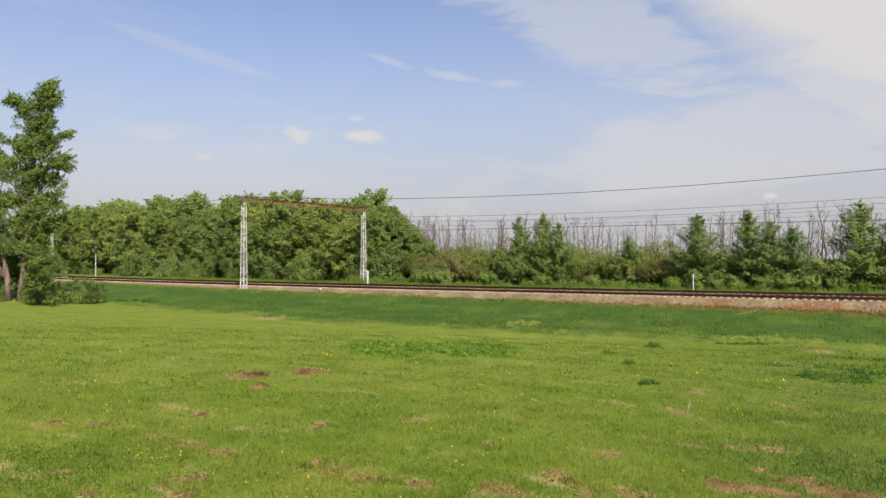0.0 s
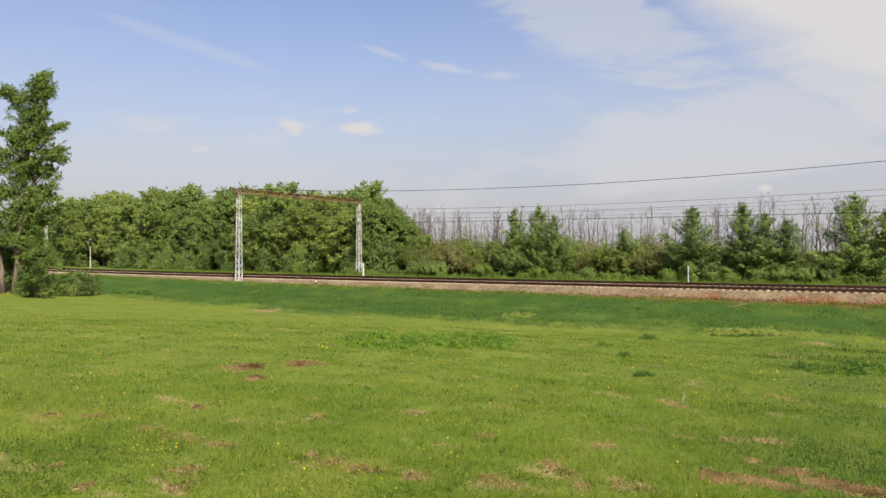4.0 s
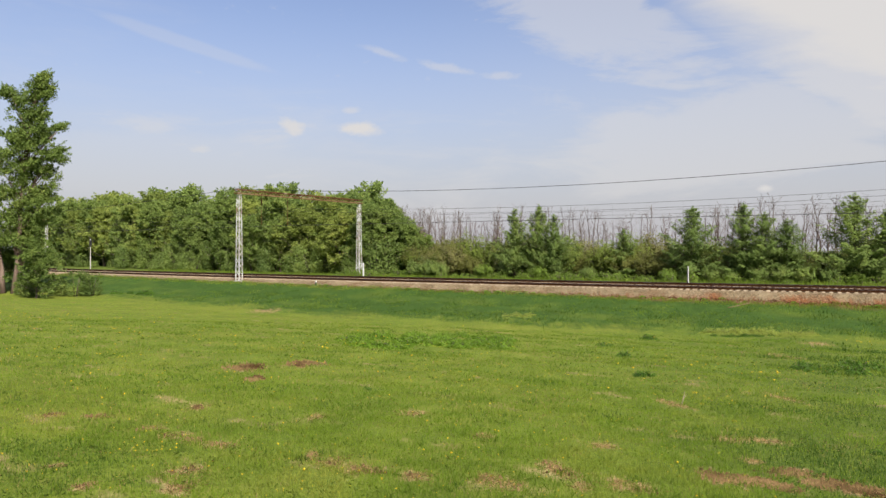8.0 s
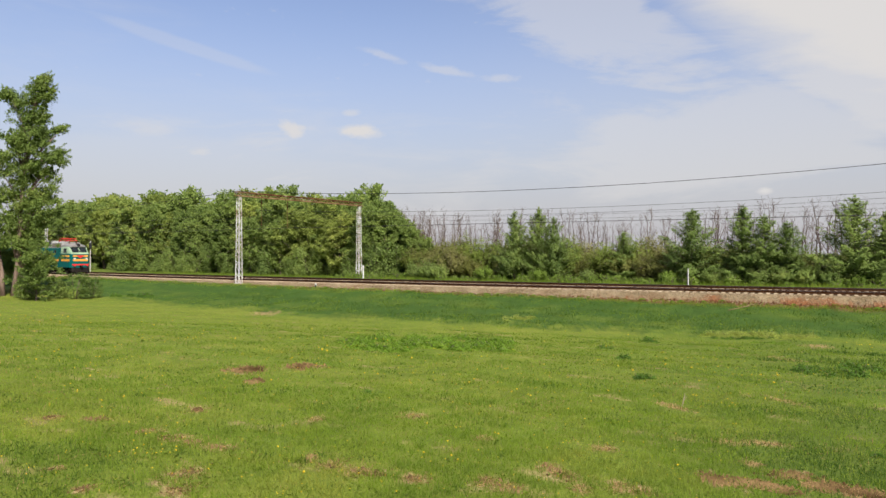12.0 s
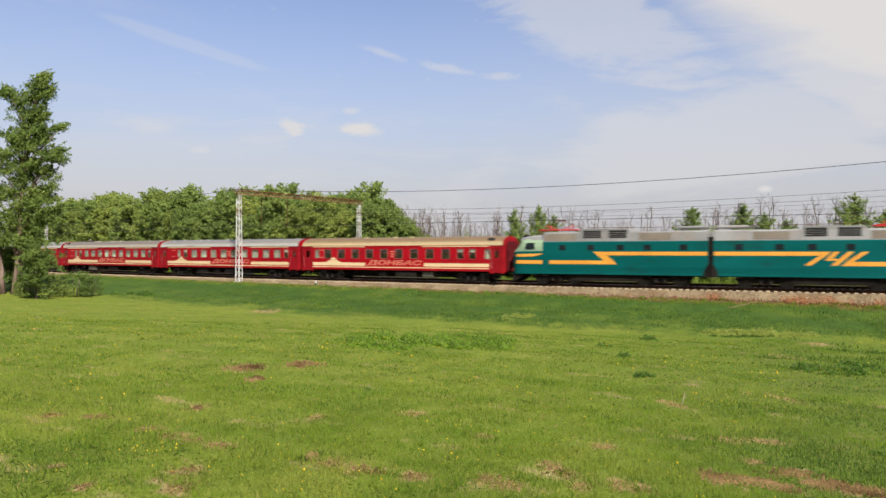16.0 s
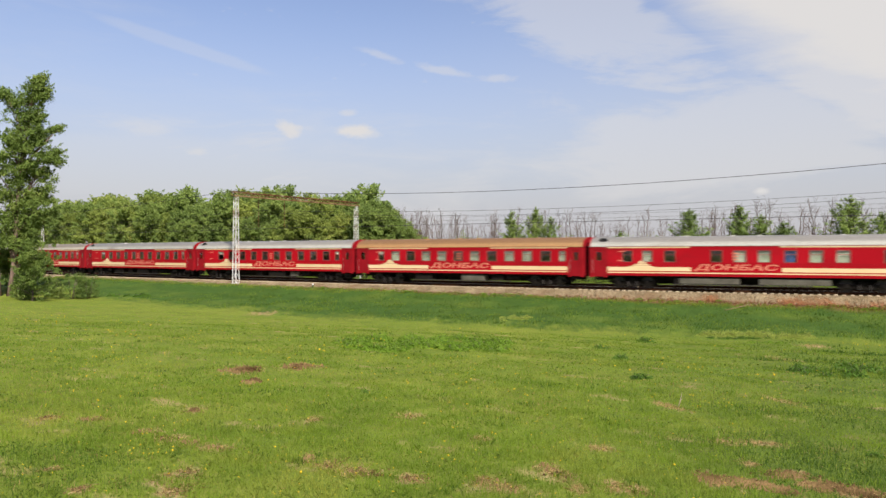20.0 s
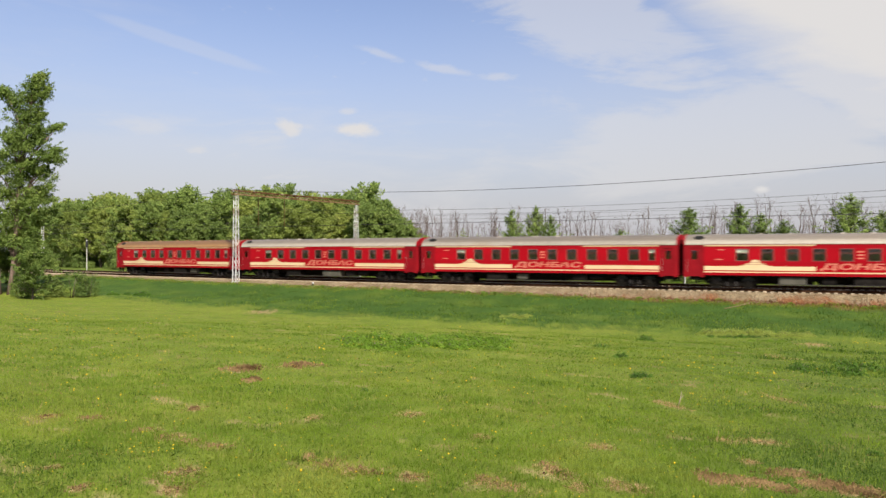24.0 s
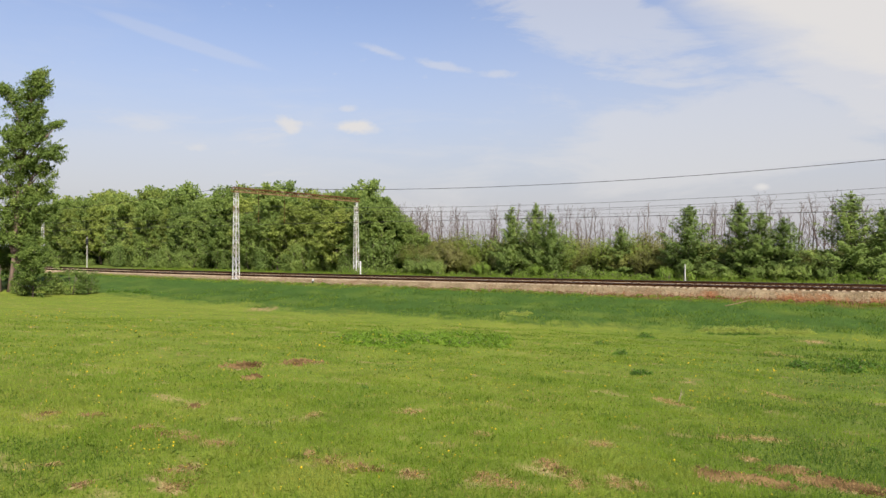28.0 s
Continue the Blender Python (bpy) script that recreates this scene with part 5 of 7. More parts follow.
TALL = tall_tree(91)
plant("poplar_tree", TALL, ("trunk", "crown"), (-44.7, 80.0), 1.045, 0.0, "tall slim leafy poplar with two trunks beside the meadow", "tree", "")
for x, y, sz, k in ((-38.9, 72.5, 0.92, 0), (-47.2, 85.5, 1.0, 1), (-50.5, 84.5, 1.15, 0)):
    plant("young_tree", LOW_TREE[k], ("trunk", "crown"), (x, y), sz, k * 2.0 + x, "low spreading young tree at the poplar's foot", "tree", "young trees by the poplar")
for x, y, sz, k in ((-35.0, 75.6, 0.72, 1), (-36.6, 75.4, 0.78, 2), (-38.0, 75.6, 0.62, 0), (-40.6, 74.0, 0.45, 2), (-41.8, 75.6, 0.5, 2), (-43.0, 77.0, 0.42, 1), (-46.6, 78.0, 0.45, 2), (-49.5, 78.0, 1.1, 0)):
    plant("bush", NEAR_BUSH[k], ("stem_fan", "foliage"), (x, y), sz, k * 1.7, "rounded green bush by the poplar's foot", "bush", "bushes by the poplar")


# ---- the train ----
PITCH, SPEED, PASS_T = 24.54, 26.486, 17.0     # coach pitch, metres a second, the time at which the first coach's front end is at s = 0
CACHE = {}
LOUVRE_GLASS = surface("dark_cab_glass", (0.008, 0.012, 0.013), (0.014, 0.018, 0.02), 1.0, 30, 0.25, 0.0, spread=0.05, spec=0.15)


def kept(key, make):
    """One mesh for all alike parts."""
    if key not in CACHE:
        CACHE[key] = make()
    return CACHE[key]


def wheel_mesh(r, key):
    def make():
        sh = Shape()
        n = 20
        rings = []
        for y, k in ((-0.07, 1.05), (-0.04, 1.05), (-0.035, 1.0), (0.06, 0.985), (0.06, 0.84), (0.02, 0.8), (0.02, 0.3), (0.09, 0.28), (0.09, 0.05)):
            rings.append([(r * k * math.cos(2 * math.pi * i / n), y, r * k * math.sin(2 * math.pi * i / n)) for i in range(n)])
        sh.loft(rings)
        return sh.mesh("wheel", WHEEL_STEEL)
    return kept(("wheel", key), make)


def bogie(parent, x0, base, r, heavy):
    """A two-axle bogie: side frames, axle boxes, springs and four wheels."""
    key = "loco" if heavy else "coach"

    def frame_mesh():
        sh = Shape()
        for y in (-1.02, 1.02):
            yy = (y - 0.09, y + 0.09)
            out = [(-base / 2 - 0.75, r + 0.16), (-base / 2 - 0.75, r - 0.02), (-base / 2 - 0.35, r - 0.14), (-base / 2 + 0.45, r - 0.10), (-0.55, r - 0.30), (0.55, r - 0.30),
                   (base / 2 - 0.45, r - 0.10), (base / 2 + 0.35, r - 0.14), (base / 2 + 0.75, r - 0.02), (base / 2 + 0.75, r + 0.16), (0.6, r + 0.10), (-0.6, r + 0.10)]
            sh.prism(out, *yy)
        sh.box(-0.3, 0.3, -1.1, 1.1, r - 0.2, r + 0.28)
        sh.box(-base / 2 - 0.6, base / 2 + 0.6, -0.4, 0.4, r - 0.28, r + 0.24)
        for x in (-base / 2, base / 2):
            sh.tube((x, -0.9, r), (x, 0.9, r), 0.08, 0.08, 8)
        return sh.mesh("bogie_frame", UNDERFRAME)

    b = part("bogie", kept(("bogie", key), frame_mesh), None, parent)
    b.location = (x0, 0, 0)

    def box_mesh():
        return Shape().chamfer(-0.17, 0.17, -0.13, 0.13, -0.17, 0.17, 0.04).mesh("axle_box", UNDERFRAME)

    def spring_mesh():
        sh = Shape()
        for k in range(5):
            sh.tube((0, 0, 0.07 * k), (0, 0, 0.07 * k + 0.045), 0.11, 0.11, 8)
        sh.tube((0, 0, 0), (0, 0, 0.36), 0.06, 0.06, 6)
        return sh.mesh("spring", WHEEL_STEEL)

    for x in (-base / 2, base / 2):
        for y in (-0.76, 0.76):
            w = part("wheel", wheel_mesh(r, key), None, b)
            w.location = (x, y, r)
            if y > 0:
                w.rotation_euler = (0, 0, math.pi)
            a = part("axle_box", kept(("axle_box", key), box_mesh), None, b)
            a.location = (x, y * 1.5, r)
    for y in (-1.15, 1.15):
        for x in (-0.35, 0.35):
            sp = part("spring", kept(("spring", key), spring_mesh), None, b)
            sp.location = (x, y, r - 0.28)
    return b


# side layouts of the coaches: places of windows from the rear end, their width and what hangs behind the glass
CORRIDOR = [(4.6, 0.95, "t"), *[(6.4 + 1.8 * k, 0.92, "d") for k in range(9)], (22.3, 0.55, "t")]
SLEEPER_SIDE = [(4.02, 0.68, "p"), (5.25, 0.72, "t"), *[(6.9 + 1.775 * k, 1.06, "p") for k in range(9)], (22.5, 0.66, "t")]
FIRST_SIDE = [(2.35, 0.62, "p"), *[(3.8 + 1.8 * k, 0.95, "d") for k in range(9)], (19.8, 0.72, "t"), (21.1, 0.72, "t"), (22.7, 0.66, "p")]
DINER = [(3.45, 0.85, "d"), (5.1, 0.85, "p"), (6.9, 0.9, "d"), (10.5, 0.9, "d"), (12.25, 0.95, "p"), (14.0, 0.95, "p"), (15.85, 0.9, "b"), (17.6, 0.95, "p"), (19.4, 0.95, "p"), (22.3, 0.6, "d")]
MIXED = [(3.3, 0.7, "t"), *[(5.0 + 1.76 * k, 1.0, "pdppdpdppd"[k]) for k in range(10)], (22.4, 0.66, "p")]
COACHES = [  # layout, roof, emblem's middle, lettering from, to, words on the look
    (FIRST_SIDE, "beige", 4.5, 8.9, 15.5, "red passenger coach with dark windows and a beige roof"),
    (SLEEPER_SIDE, "grey", 4.4, 10.1, 16.6, "red passenger coach with pale curtained windows and a grey roof"),
    (SLEEPER_SIDE, "ivory", 4.4, 10.1, 16.6, "red passenger coach with pale curtained windows and an ivory roof"),
    (DINER, "grey", 4.6, 8.8, 15.0, "red dining coach with one blue curtained window and a grey roof"),
    (MIXED, "tan", 4.3, 9.0, 15.3, "red passenger coach with pale windows and a rusty tan roof"),
    (CORRIDOR, "grey", 5.5, 10.0, 16.3, "red passenger coach with dark windows and a clean grey roof"),
    (CORRIDOR, "grey", 5.5, 10.0, 16.3, "red passenger coach with dark windows and a grey roof"),
    (CORRIDOR, "ivory", 5.5, 10.0, 16.3, "red passenger coach with dark windows and an ivory grey roof"),
    (CORRIDOR, "ivory", 5.5, 10.0, 16.3, "red passenger coach with dark windows and a pale dusty roof"),
    (CORRIDOR, "ivory", 5.5, 10.2, 16.5, "red passenger coach with dark windows and a cream grey roof"),
    (CORRIDOR, "tan", 5.7, 10.6, 16.8, "last red passenger coach with dark windows and a tan roof"),
]
HALF = PITCH / 2
Z_SKIRT, Z_SILL, Z_HEAD, Z_EAVE = 1.06, 2.18, 3.14, 3.46
ROOF_ARC = [(-1.54, 3.46), (-1.53, 3.56), (-1.46, 3.74), (-1.32, 3.92), (-1.08, 4.08), (-0.74, 4.21), (-0.36, 4.29), (0.0, 4.32),
            (0.36, 4.29), (0.74, 4.21), (1.08, 4.08), (1.32, 3.92), (1.46, 3.74), (1.53, 3.56), (1.54, 3.46)]


def painted_name():
    """The slanted name on the coach sides, one unit long, half a metre tall."""
    c = bpy.data.curves.new("painted_name", "FONT")
    c.body, c.size, c.extrude, c.shear, c.offset = "ДОНБАС", 1.0, 0.006, 0.18, 0.028
    ob = bpy.data.objects.new("painted_name", c)
    me = bpy.data.meshes.new_from_object(ob)
    bpy.data.objects.remove(ob)
    lo = [min(v.co[i] for v in me.vertices) for i in range(3)]
    hi = [max(v.co[i] for v in me.vertices) for i in range(3)]
    for v in me.vertices:
        a, b, d = v.co
        v.co = ((a - lo[0]) / (hi[0] - lo[0]), -d, 0.56 * (b - lo[1]) / (hi[1] - lo[1]))
    me.materials.clear()
    me.materials.append(SALMON)
    me.name = "painted_name"
    return me


def coach(layout, roof, emblem, l0, l1, label, index):
    th = thing("passenger_coach", pose(0, 0, 0), label, "railway coach", "coaches of the train")
    X = lambda u: u - HALF
    x0, x1 = X(0.20), X(PITCH - 0.20)
    name = next(k for k, v in (("c", CORRIDOR), ("s", SLEEPER_SIDE), ("f", FIRST_SIDE), ("d", DINER), ("m", MIXED)) if v is layout)

    def wall_mesh():
        sh = Shape()
        for y0, y1 in ((-1.53, -1.46), (1.46, 1.53)):
            a, b = X(1.75), X(PITCH - 1.65)
            sh.box(a, b, y0, y1, Z_SKIRT, Z_SILL)
            sh.box(a, b, y0, y1, Z_HEAD, Z_EAVE)
            edges = [a]
            for c, w, k in layout:
                edges += [X(c - w / 2), X(c + w / 2)]
            edges.append(b)
            for i in range(0, len(edges), 2):
                if edges[i + 1] - edges[i] > 0.01:
                    sh.box(edges[i], edges[i + 1], y0, y1, Z_SILL, Z_HEAD)
        return sh.mesh("side_wall", RED_FRESH if layout is CORRIDOR else RED_PAINT)

    wall = part("side_wall", kept(("wall", name), wall_mesh), None, th, "glossy red side panels")

    def end_span(front):
        a, b = (X(PITCH - 1.65), x1) if front else (x0, X(1.75))
        d0, d1 = (X(PITCH - 1.35), X(PITCH - 0.55)) if front else (X(0.58), X(1.45))
        return a, b, d0, d1

    def end_mesh(front):
        def make():
            a, b, d0, d1 = end_span(front)
            e = (b - 0.08, b) if front else (a, a + 0.08)
            out = [(-1.42, 1.0), (-0.5, 1.0), (-0.5, 3.1), (0.5, 3.1), (0.5, 1.0), (1.42, 1.0), (1.42, Z_EAVE), (-1.42, Z_EAVE)]
            return Shape().loft([[(x, y, z) for y, z in out] for x in e]).mesh("vestibule", DEEP_RED)
        return make

    def jamb_mesh(front, sg):
        def make():
            a, b, d0, d1 = end_span(front)
            lo = Z_SKIRT - 0.18
            out = [(a, lo), (d0, lo), (d0, 3.2), (d1, 3.2), (d1, lo), (b, lo), (b, Z_EAVE), (a, Z_EAVE)]
            return Shape().prism(out, *sorted((sg * 1.42, sg * 1.50))).mesh("door_surround", DEEP_RED)
        return make

    for front in (False, True):
        v = part("vestibule", kept(("end", front), end_mesh(front)), None, th, "duller red end vestibule")
        a_, b_, d0, d1 = end_span(front)
        for sg in (-1, 1):
            part("door_surround", kept(("jamb", front, sg), jamb_mesh(front, sg)), None, v)

        def door_mesh():
            w = d1 - d0
            sh = Shape()
            sh.box(0, w, 0, 0.05, 0.95, 2.3).box(0, w, 0, 0.05, 3.0, 3.2).box(0, 0.2, 0, 0.05, 2.3, 3.0).box(w - 0.2, w, 0, 0.05, 2.3, 3.0)
            sh.box(0.12, w - 0.12, -0.012, 0.0, 1.2, 2.05)
            return sh.mesh("door", DEEP_RED)

        for y in (-1.46, 1.41):
            dr = part("door", kept(("door", front), door_mesh), None, v)
            dr.location = (d0, y, 0)
            pn = part("door_pane", kept(("door_pane", front), lambda: Shape().box(0.2, d1 - d0 - 0.2, 0.015, 0.03, 2.3, 3.0).mesh("door_pane", GLASS)), None, dr)
            pn.visible_shadow = False
            hd = part("handrail", kept("handrail", lambda: Shape().tube((0, 0, 1.3), (0, 0, 2.4), 0.018, 0.018, 6).mesh("handrail", BRIGHT_STEEL)), None, dr)
            hd.location = (-0.10, -0.03 if y < 0 else 0.12, 0)
            st = part("step", kept("step", lambda: Shape().box(0.05, 0.75, 0, 0.32, 0.42, 0.46).box(0.05, 0.75, 0.05, 0.32, 0.72, 0.76).box(0.05, 0.09, 0.1, 0.3, 0.42, 1.0).box(0.71, 0.75, 0.1, 0.3, 0.42, 1.0).mesh("step", UNDERFRAME)), None, v)
            st.location = (d0, -1.5 if y < 0 else 1.16, 0)

        def arch_mesh():
            sh = Shape()
            xx = (x1 - 0.10, x1 + 0.03) if front else (x0 - 0.03, x0 + 0.10)
            outer = [(y * 1.006, z + 0.014) for y, z in ROOF_ARC]
            sh.loft([[(xx[i], y, z) for y, z in outer] for i in (0, 1)])
            return sh.mesh("roof_arch", DEEP_RED)

        part("roof_arch", kept(("arch", front), arch_mesh), None, th, "dull red arched plate over the coach end")

        def bellows_mesh():
            rings = []
            for k in range(8):
                x = (x1 + 0.02 + 0.024 * k) if front else (x0 - 0.02 - 0.024 * k)
                h = 1.10 if k % 2 else 1.03
                rings.append([(x, -h, 1.12), (x, h, 1.12), (x, h, 3.42 + h * 0.12), (x, h - 0.3, 3.72 + h * 0.12), (x, 0.3 - h, 3.72 + h * 0.12), (x, -h, 3.42 + h * 0.12)])
            return Shape().loft(rings).mesh("gangway_bellows", GANGWAY)

        part("gangway_bellows", kept(("bellows", front), bellows_mesh), None, th, "dark red pleated gangway")

        def coupler_mesh():
            sh = Shape()
            sg = 1 if front else -1
            e = x1 if front else x0
            lo, hi = sorted((e - sg * 0.5, e + sg * 0.19))
            sh.chamfer(lo, hi, -0.12, 0.12, 0.92, 1.12, 0.02)
            return sh.mesh("coupler", UNDERFRAME)

        part("coupler", kept(("coupler", front), coupler_mesh), None, th)

    def roof_mesh():
        sh = Shape()
        arc = ROOF_ARC + [(1.40, 3.46), (0.0, 3.60), (-1.40, 3.46)]
        ends = [(x0 + 0.02, 0.985), (x0 + 0.6, 1.0), (x1 - 0.6, 1.0), (x1 - 0.02, 0.985)]
        sh.loft([[(x, y, 3.46 + (z - 3.46) * k) for y, z in arc] for x, k in ends])
        me = sh.mesh("roof", ROOFS[roof])
        # colour darkens up the arc: soot, plus shading away from the sunlit eave
        at = me.attributes.new("soot_shade", "FLOAT", "POINT")
        at.data.foreach_set("value", [min(max((v.co.z - 3.62) / 0.36, 0.0), 0.8) for v in me.vertices])
        return me

    rf = part("roof", kept(("roof", roof), roof_mesh), None, th, f"{roof} painted curved roof")

    def vent_mesh():
        return Shape().chamfer(-0.22, 0.22, -0.16, 0.16, 0, 0.14, 0.05).tube((0, 0, 0.12), (0, 0, 0.18), 0.16, 0.12, 8).mesh("roof_vent", ROOFS[roof])

    for u in (2.6, 5.8, 8.0, 11.6, 13.6, 17.0, 19.4, 22.2):
        vt = part("roof_vent", kept(("vent", roof), vent_mesh), None, rf)
        vt.location = (X(u), 0.35 if int(u * 10) % 4 else -0.35, 4.18)
    def hatch_mesh():
        n = 14
        ring = lambda k, z: [(0.40 * k * math.cos(2 * math.pi * i / n), 0.20 * k * math.sin(2 * math.pi * i / n), z) for i in range(n)]
        return Shape().loft([ring(1.0, -0.03), ring(1.0, 0.05), ring(0.8, 0.08)]).mesh("roof_hatch", LOUVRE)

    if index not in (1, 4):
        hatch = part("roof_hatch", kept("hatch", hatch_mesh), None, rf, "dark oval hatch on the roof end")
        hatch.location, hatch.rotation_euler = (X(PITCH - 1.6) if index == 0 else X(1.35), -1.20, 4.00), (0.85, 0, 0)

    # windows: metal frame, glass, and curtains or a darker cabin behind
    def frame_mesh(w, kind):
        def make():
            h0, h1, t = Z_SILL, Z_HEAD, 0.045
            sh = Shape()
            for y0, y1 in ((-1.545, -1.50),):
                sh.box(-w / 2, w / 2, y0, y1, h0, h0 + t).box(-w / 2, w / 2, y0, y1, h1 - t, h1)
                sh.box(-w / 2, -w / 2 + t, y0, y1, h0 + t, h1 - t).box(w / 2 - t, w / 2, y0, y1, h0 + t, h1 - t)
                sh.box(-w / 2 + t, w / 2 - t, y0 + 0.008, y1 - 0.005, h1 - 0.36, h1 - 0.32)
            return sh.mesh("window_frame", ALU)
        return make

    for c, w, kind in layout:
        wn = part("window", kept(("frame", w), frame_mesh(w, kind)), None, th, "metal window frame")
        wn.location = (X(c), 0, 0)
        pane = part("pane", kept(("pane", w), lambda: Shape().box(-w / 2 + 0.03, w / 2 - 0.03, -1.515, -1.508, Z_SILL + 0.03, Z_HEAD - 0.03).mesh("pane", GLASS)), None, wn)
        pane.visible_shadow = False
        if kind in "pb":
            def curtain():
                sh = Shape()
                n = 12
                lo, hi = -w / 2 + 0.05, w / 2 - 0.05
                ring = [(lo + (hi - lo) * i / n, -1.44 + (0.025 if i % 2 else 0.0)) for i in range(n + 1)]
                for (a, ya), (b, yb) in zip(ring, ring[1:]):
                    sh.poly([(a, ya, Z_SILL), (b, yb, Z_SILL), (b, yb, Z_HEAD), (a, ya, Z_HEAD), (a, ya + 0.01, Z_SILL), (b, yb + 0.01, Z_SILL), (b, yb + 0.01, Z_HEAD), (a, ya + 0.01, Z_HEAD)],
                            [(0, 1, 2, 3), (7, 6, 5, 4), (0, 4, 5, 1), (3, 2, 6, 7)])
                return sh.mesh("curtain", BLUE_CURTAIN if kind == "b" else CURTAIN)
            part("curtain", kept(("curtain", w, kind), curtain), None, wn)
        elif kind == "t":
            part("blind", kept(("blind", w), lambda: Shape().box(-w / 2 + 0.05, w / 2 - 0.05, -1.50, -1.49, Z_HEAD - 0.34, Z_HEAD - 0.05).mesh("blind", CURTAIN)), None, wn, "white half-drawn blind")
        far = part("far_window", kept(("pane_far", w), lambda: Shape().box(-w / 2, w / 2, 1.50, 1.512, Z_SILL, Z_HEAD).mesh("far_window", GLASS)), None, th)
        far.location = (X(c), 0, 0)

    def inner_mesh():
        sh = Shape()
        sh.box(x0 + 0.1, x1 - 0.1, -0.35, -0.28, 1.2, 3.46)
        sh.box(x0 + 0.1, x1 - 0.1, -1.44, 1.44, 1.12, 1.18)
        return sh.mesh("partition", INSIDE)

    part("partition", kept("partition", inner_mesh), None, th, "brown inner wall")

    def gutter_mesh():
        return Shape().box(X(1.7), X(PITCH - 1.6), -1.565, -1.531, 3.455, 3.48).mesh("rain_gutter", DEEP_RED)

    part("rain_gutter", kept("gutter", gutter_mesh), None, wall, "dark red rain gutter")
    for z in (1.16, 1.90, 2.06, 3.24):
        part("rib", kept(("side_rib", z), lambda: Shape().box(X(1.78), X(PITCH - 1.68), -1.540, -1.5305, z, z + 0.022).mesh("rib", DEEP_RED)), None, wall)

    # painted bands, emblem and the illegible name, as plain shapes
    y = -1.53
    for a, b in ((1.78, l0 - 0.25), (l1 + 0.25, PITCH - 1.68)):
        part("cream_band", Shape().box(X(a), X(b), y - 0.006, y, 1.45, 1.77), CREAM, wall, "cream painted band")
    part("thin_stripe", Shape().box(X(1.78), X(PITCH - 1.68), y - 0.006, y, 1.27, 1.36), CREAM, wall, "thin cream stripe")
    for a, b in ((1.78, l0 - 0.3), (l1 + 0.1, PITCH - 1.68)):
        part("eave_stripe", Shape().box(X(a), X(b), y - 0.006, y, 3.345, 3.452), CREAM, wall, "thin cream eave stripe")
    peak = [(-1.25, 1.77), (1.30, 1.77), (0.80, 1.86), (0.70, 1.95), (0.45, 2.02), (0.36, 2.18), (0.16, 2.28), (-0.10, 2.28), (-0.26, 2.16), (-0.34, 2.02), (-0.66, 1.96), (-0.78, 1.86)]
    part("emblem", kept("emblem", lambda: Shape().prism(peak, -1.537, -1.531).mesh("emblem", CREAM)), None, wall, "cream stepped hill emblem").location = (X(emblem), 0, 0)
    name_paint = part("painted_name", kept("name", painted_name), None, wall, "salmon painted slanted name")
    name_paint.location, name_paint.scale = (X(l0), y - 0.004, 1.47), (l1 - l0, 1, 1)
    for k in range(3):
        part("crest_bar", kept(("crest", k), lambda: Shape().box(-0.22, 0.22, -1.536, -1.53, 2.36 + 0.24 * k, 2.46 + 0.24 * k).mesh("crest_bar", SALMON)), None, wall).location = (X(l0 + 3.1 if layout is not CORRIDOR else 12.7), 0, 0)

    for u, z in ((3.0, 3.02), (2.9, 2.26)):
        part("data_plate", kept(("plate", z), lambda: Shape().box(-0.28, 0.28, -1.537, -1.531, z, z + 0.07).mesh("data_plate", SALMON)), None, wall, "small pale lettering bar").location = (X(u), 0, 0)

    # underframe
    def sill_mesh():
        sh = Shape()
        sh.box(x0 + 0.15, x1 - 0.15, -1.2, 1.2, 0.93, 1.10)
        sh.box(x0 + 0.3, x1 - 0.3, -0.25, 0.25, 0.62, 0.93)
        sh.box(X(5.3), X(9.6), 0.2, 1.25, 0.36, 0.93).box(X(9.9), X(13.9), 0.2, 1.25, 0.30, 0.93).box(X(14.2), X(19.2), 0.2, 1.25, 0.38, 0.93)
        for k in range(11):
            xx = x0 + 2 + k * 2.0
            sh.box(xx, xx + 0.1, -1.4, 1.4, 0.9, 1.06)
        return sh.mesh("underframe", UNDERFRAME)

    part("underframe", kept("sill", sill_mesh), None, th, "sooty black underframe")
    boxes = ((7.2, 1.9, 0.42, -1.35), (10.2, 0.9, 0.5, -1.3), (12.3, 2.4, 0.36, -1.38), (15.4, 1.2, 0.48, -1.28), (8.0, 1.6, 0.45, 0.55), (13.0, 2.6, 0.42, 0.5))
    for k, (u, w, z0, ya) in enumerate(boxes):
        if (index + k) % 5 == 0:
            continue
        pale = k < 4 and (index * 3 + k * 2) % 5 == 1
        part("equipment_box", kept(("eq", k, pale), lambda: Shape().chamfer(X(u), X(u + w), ya, ya + 0.8, z0, 0.94, 0.04).mesh("equipment_box", TANK_GREY if pale else UNDERFRAME)), None, th)
    if layout is DINER:
        for u0, u1 in ((7.6, 12.2), (13.6, 18.6)):
            part("long_tank", Shape().chamfer(X(u0), X(u1), -1.42, -0.6, 0.46, 0.9, 0.05), TANK_GREY, th, "long pale grey underfloor box")
    tank = kept("tank", lambda: Shape().tube((X(16.9), -1.0, 0.68), (X(18.1), -1.0, 0.68), 0.2, 0.2, 10).mesh("air_tank", UNDERFRAME))
    part("air_tank", tank, None, th)
    part("truss_rod", kept("truss", lambda: Shape().box(X(7.0), X(17.4), -1.42, -1.38, 0.36, 0.42).mesh("truss_rod", WHEEL_STEEL)), None, th)
    for sg in (-1, 1):
        bogie(th, sg * 8.5, 2.4, 0.475, False)
    return th


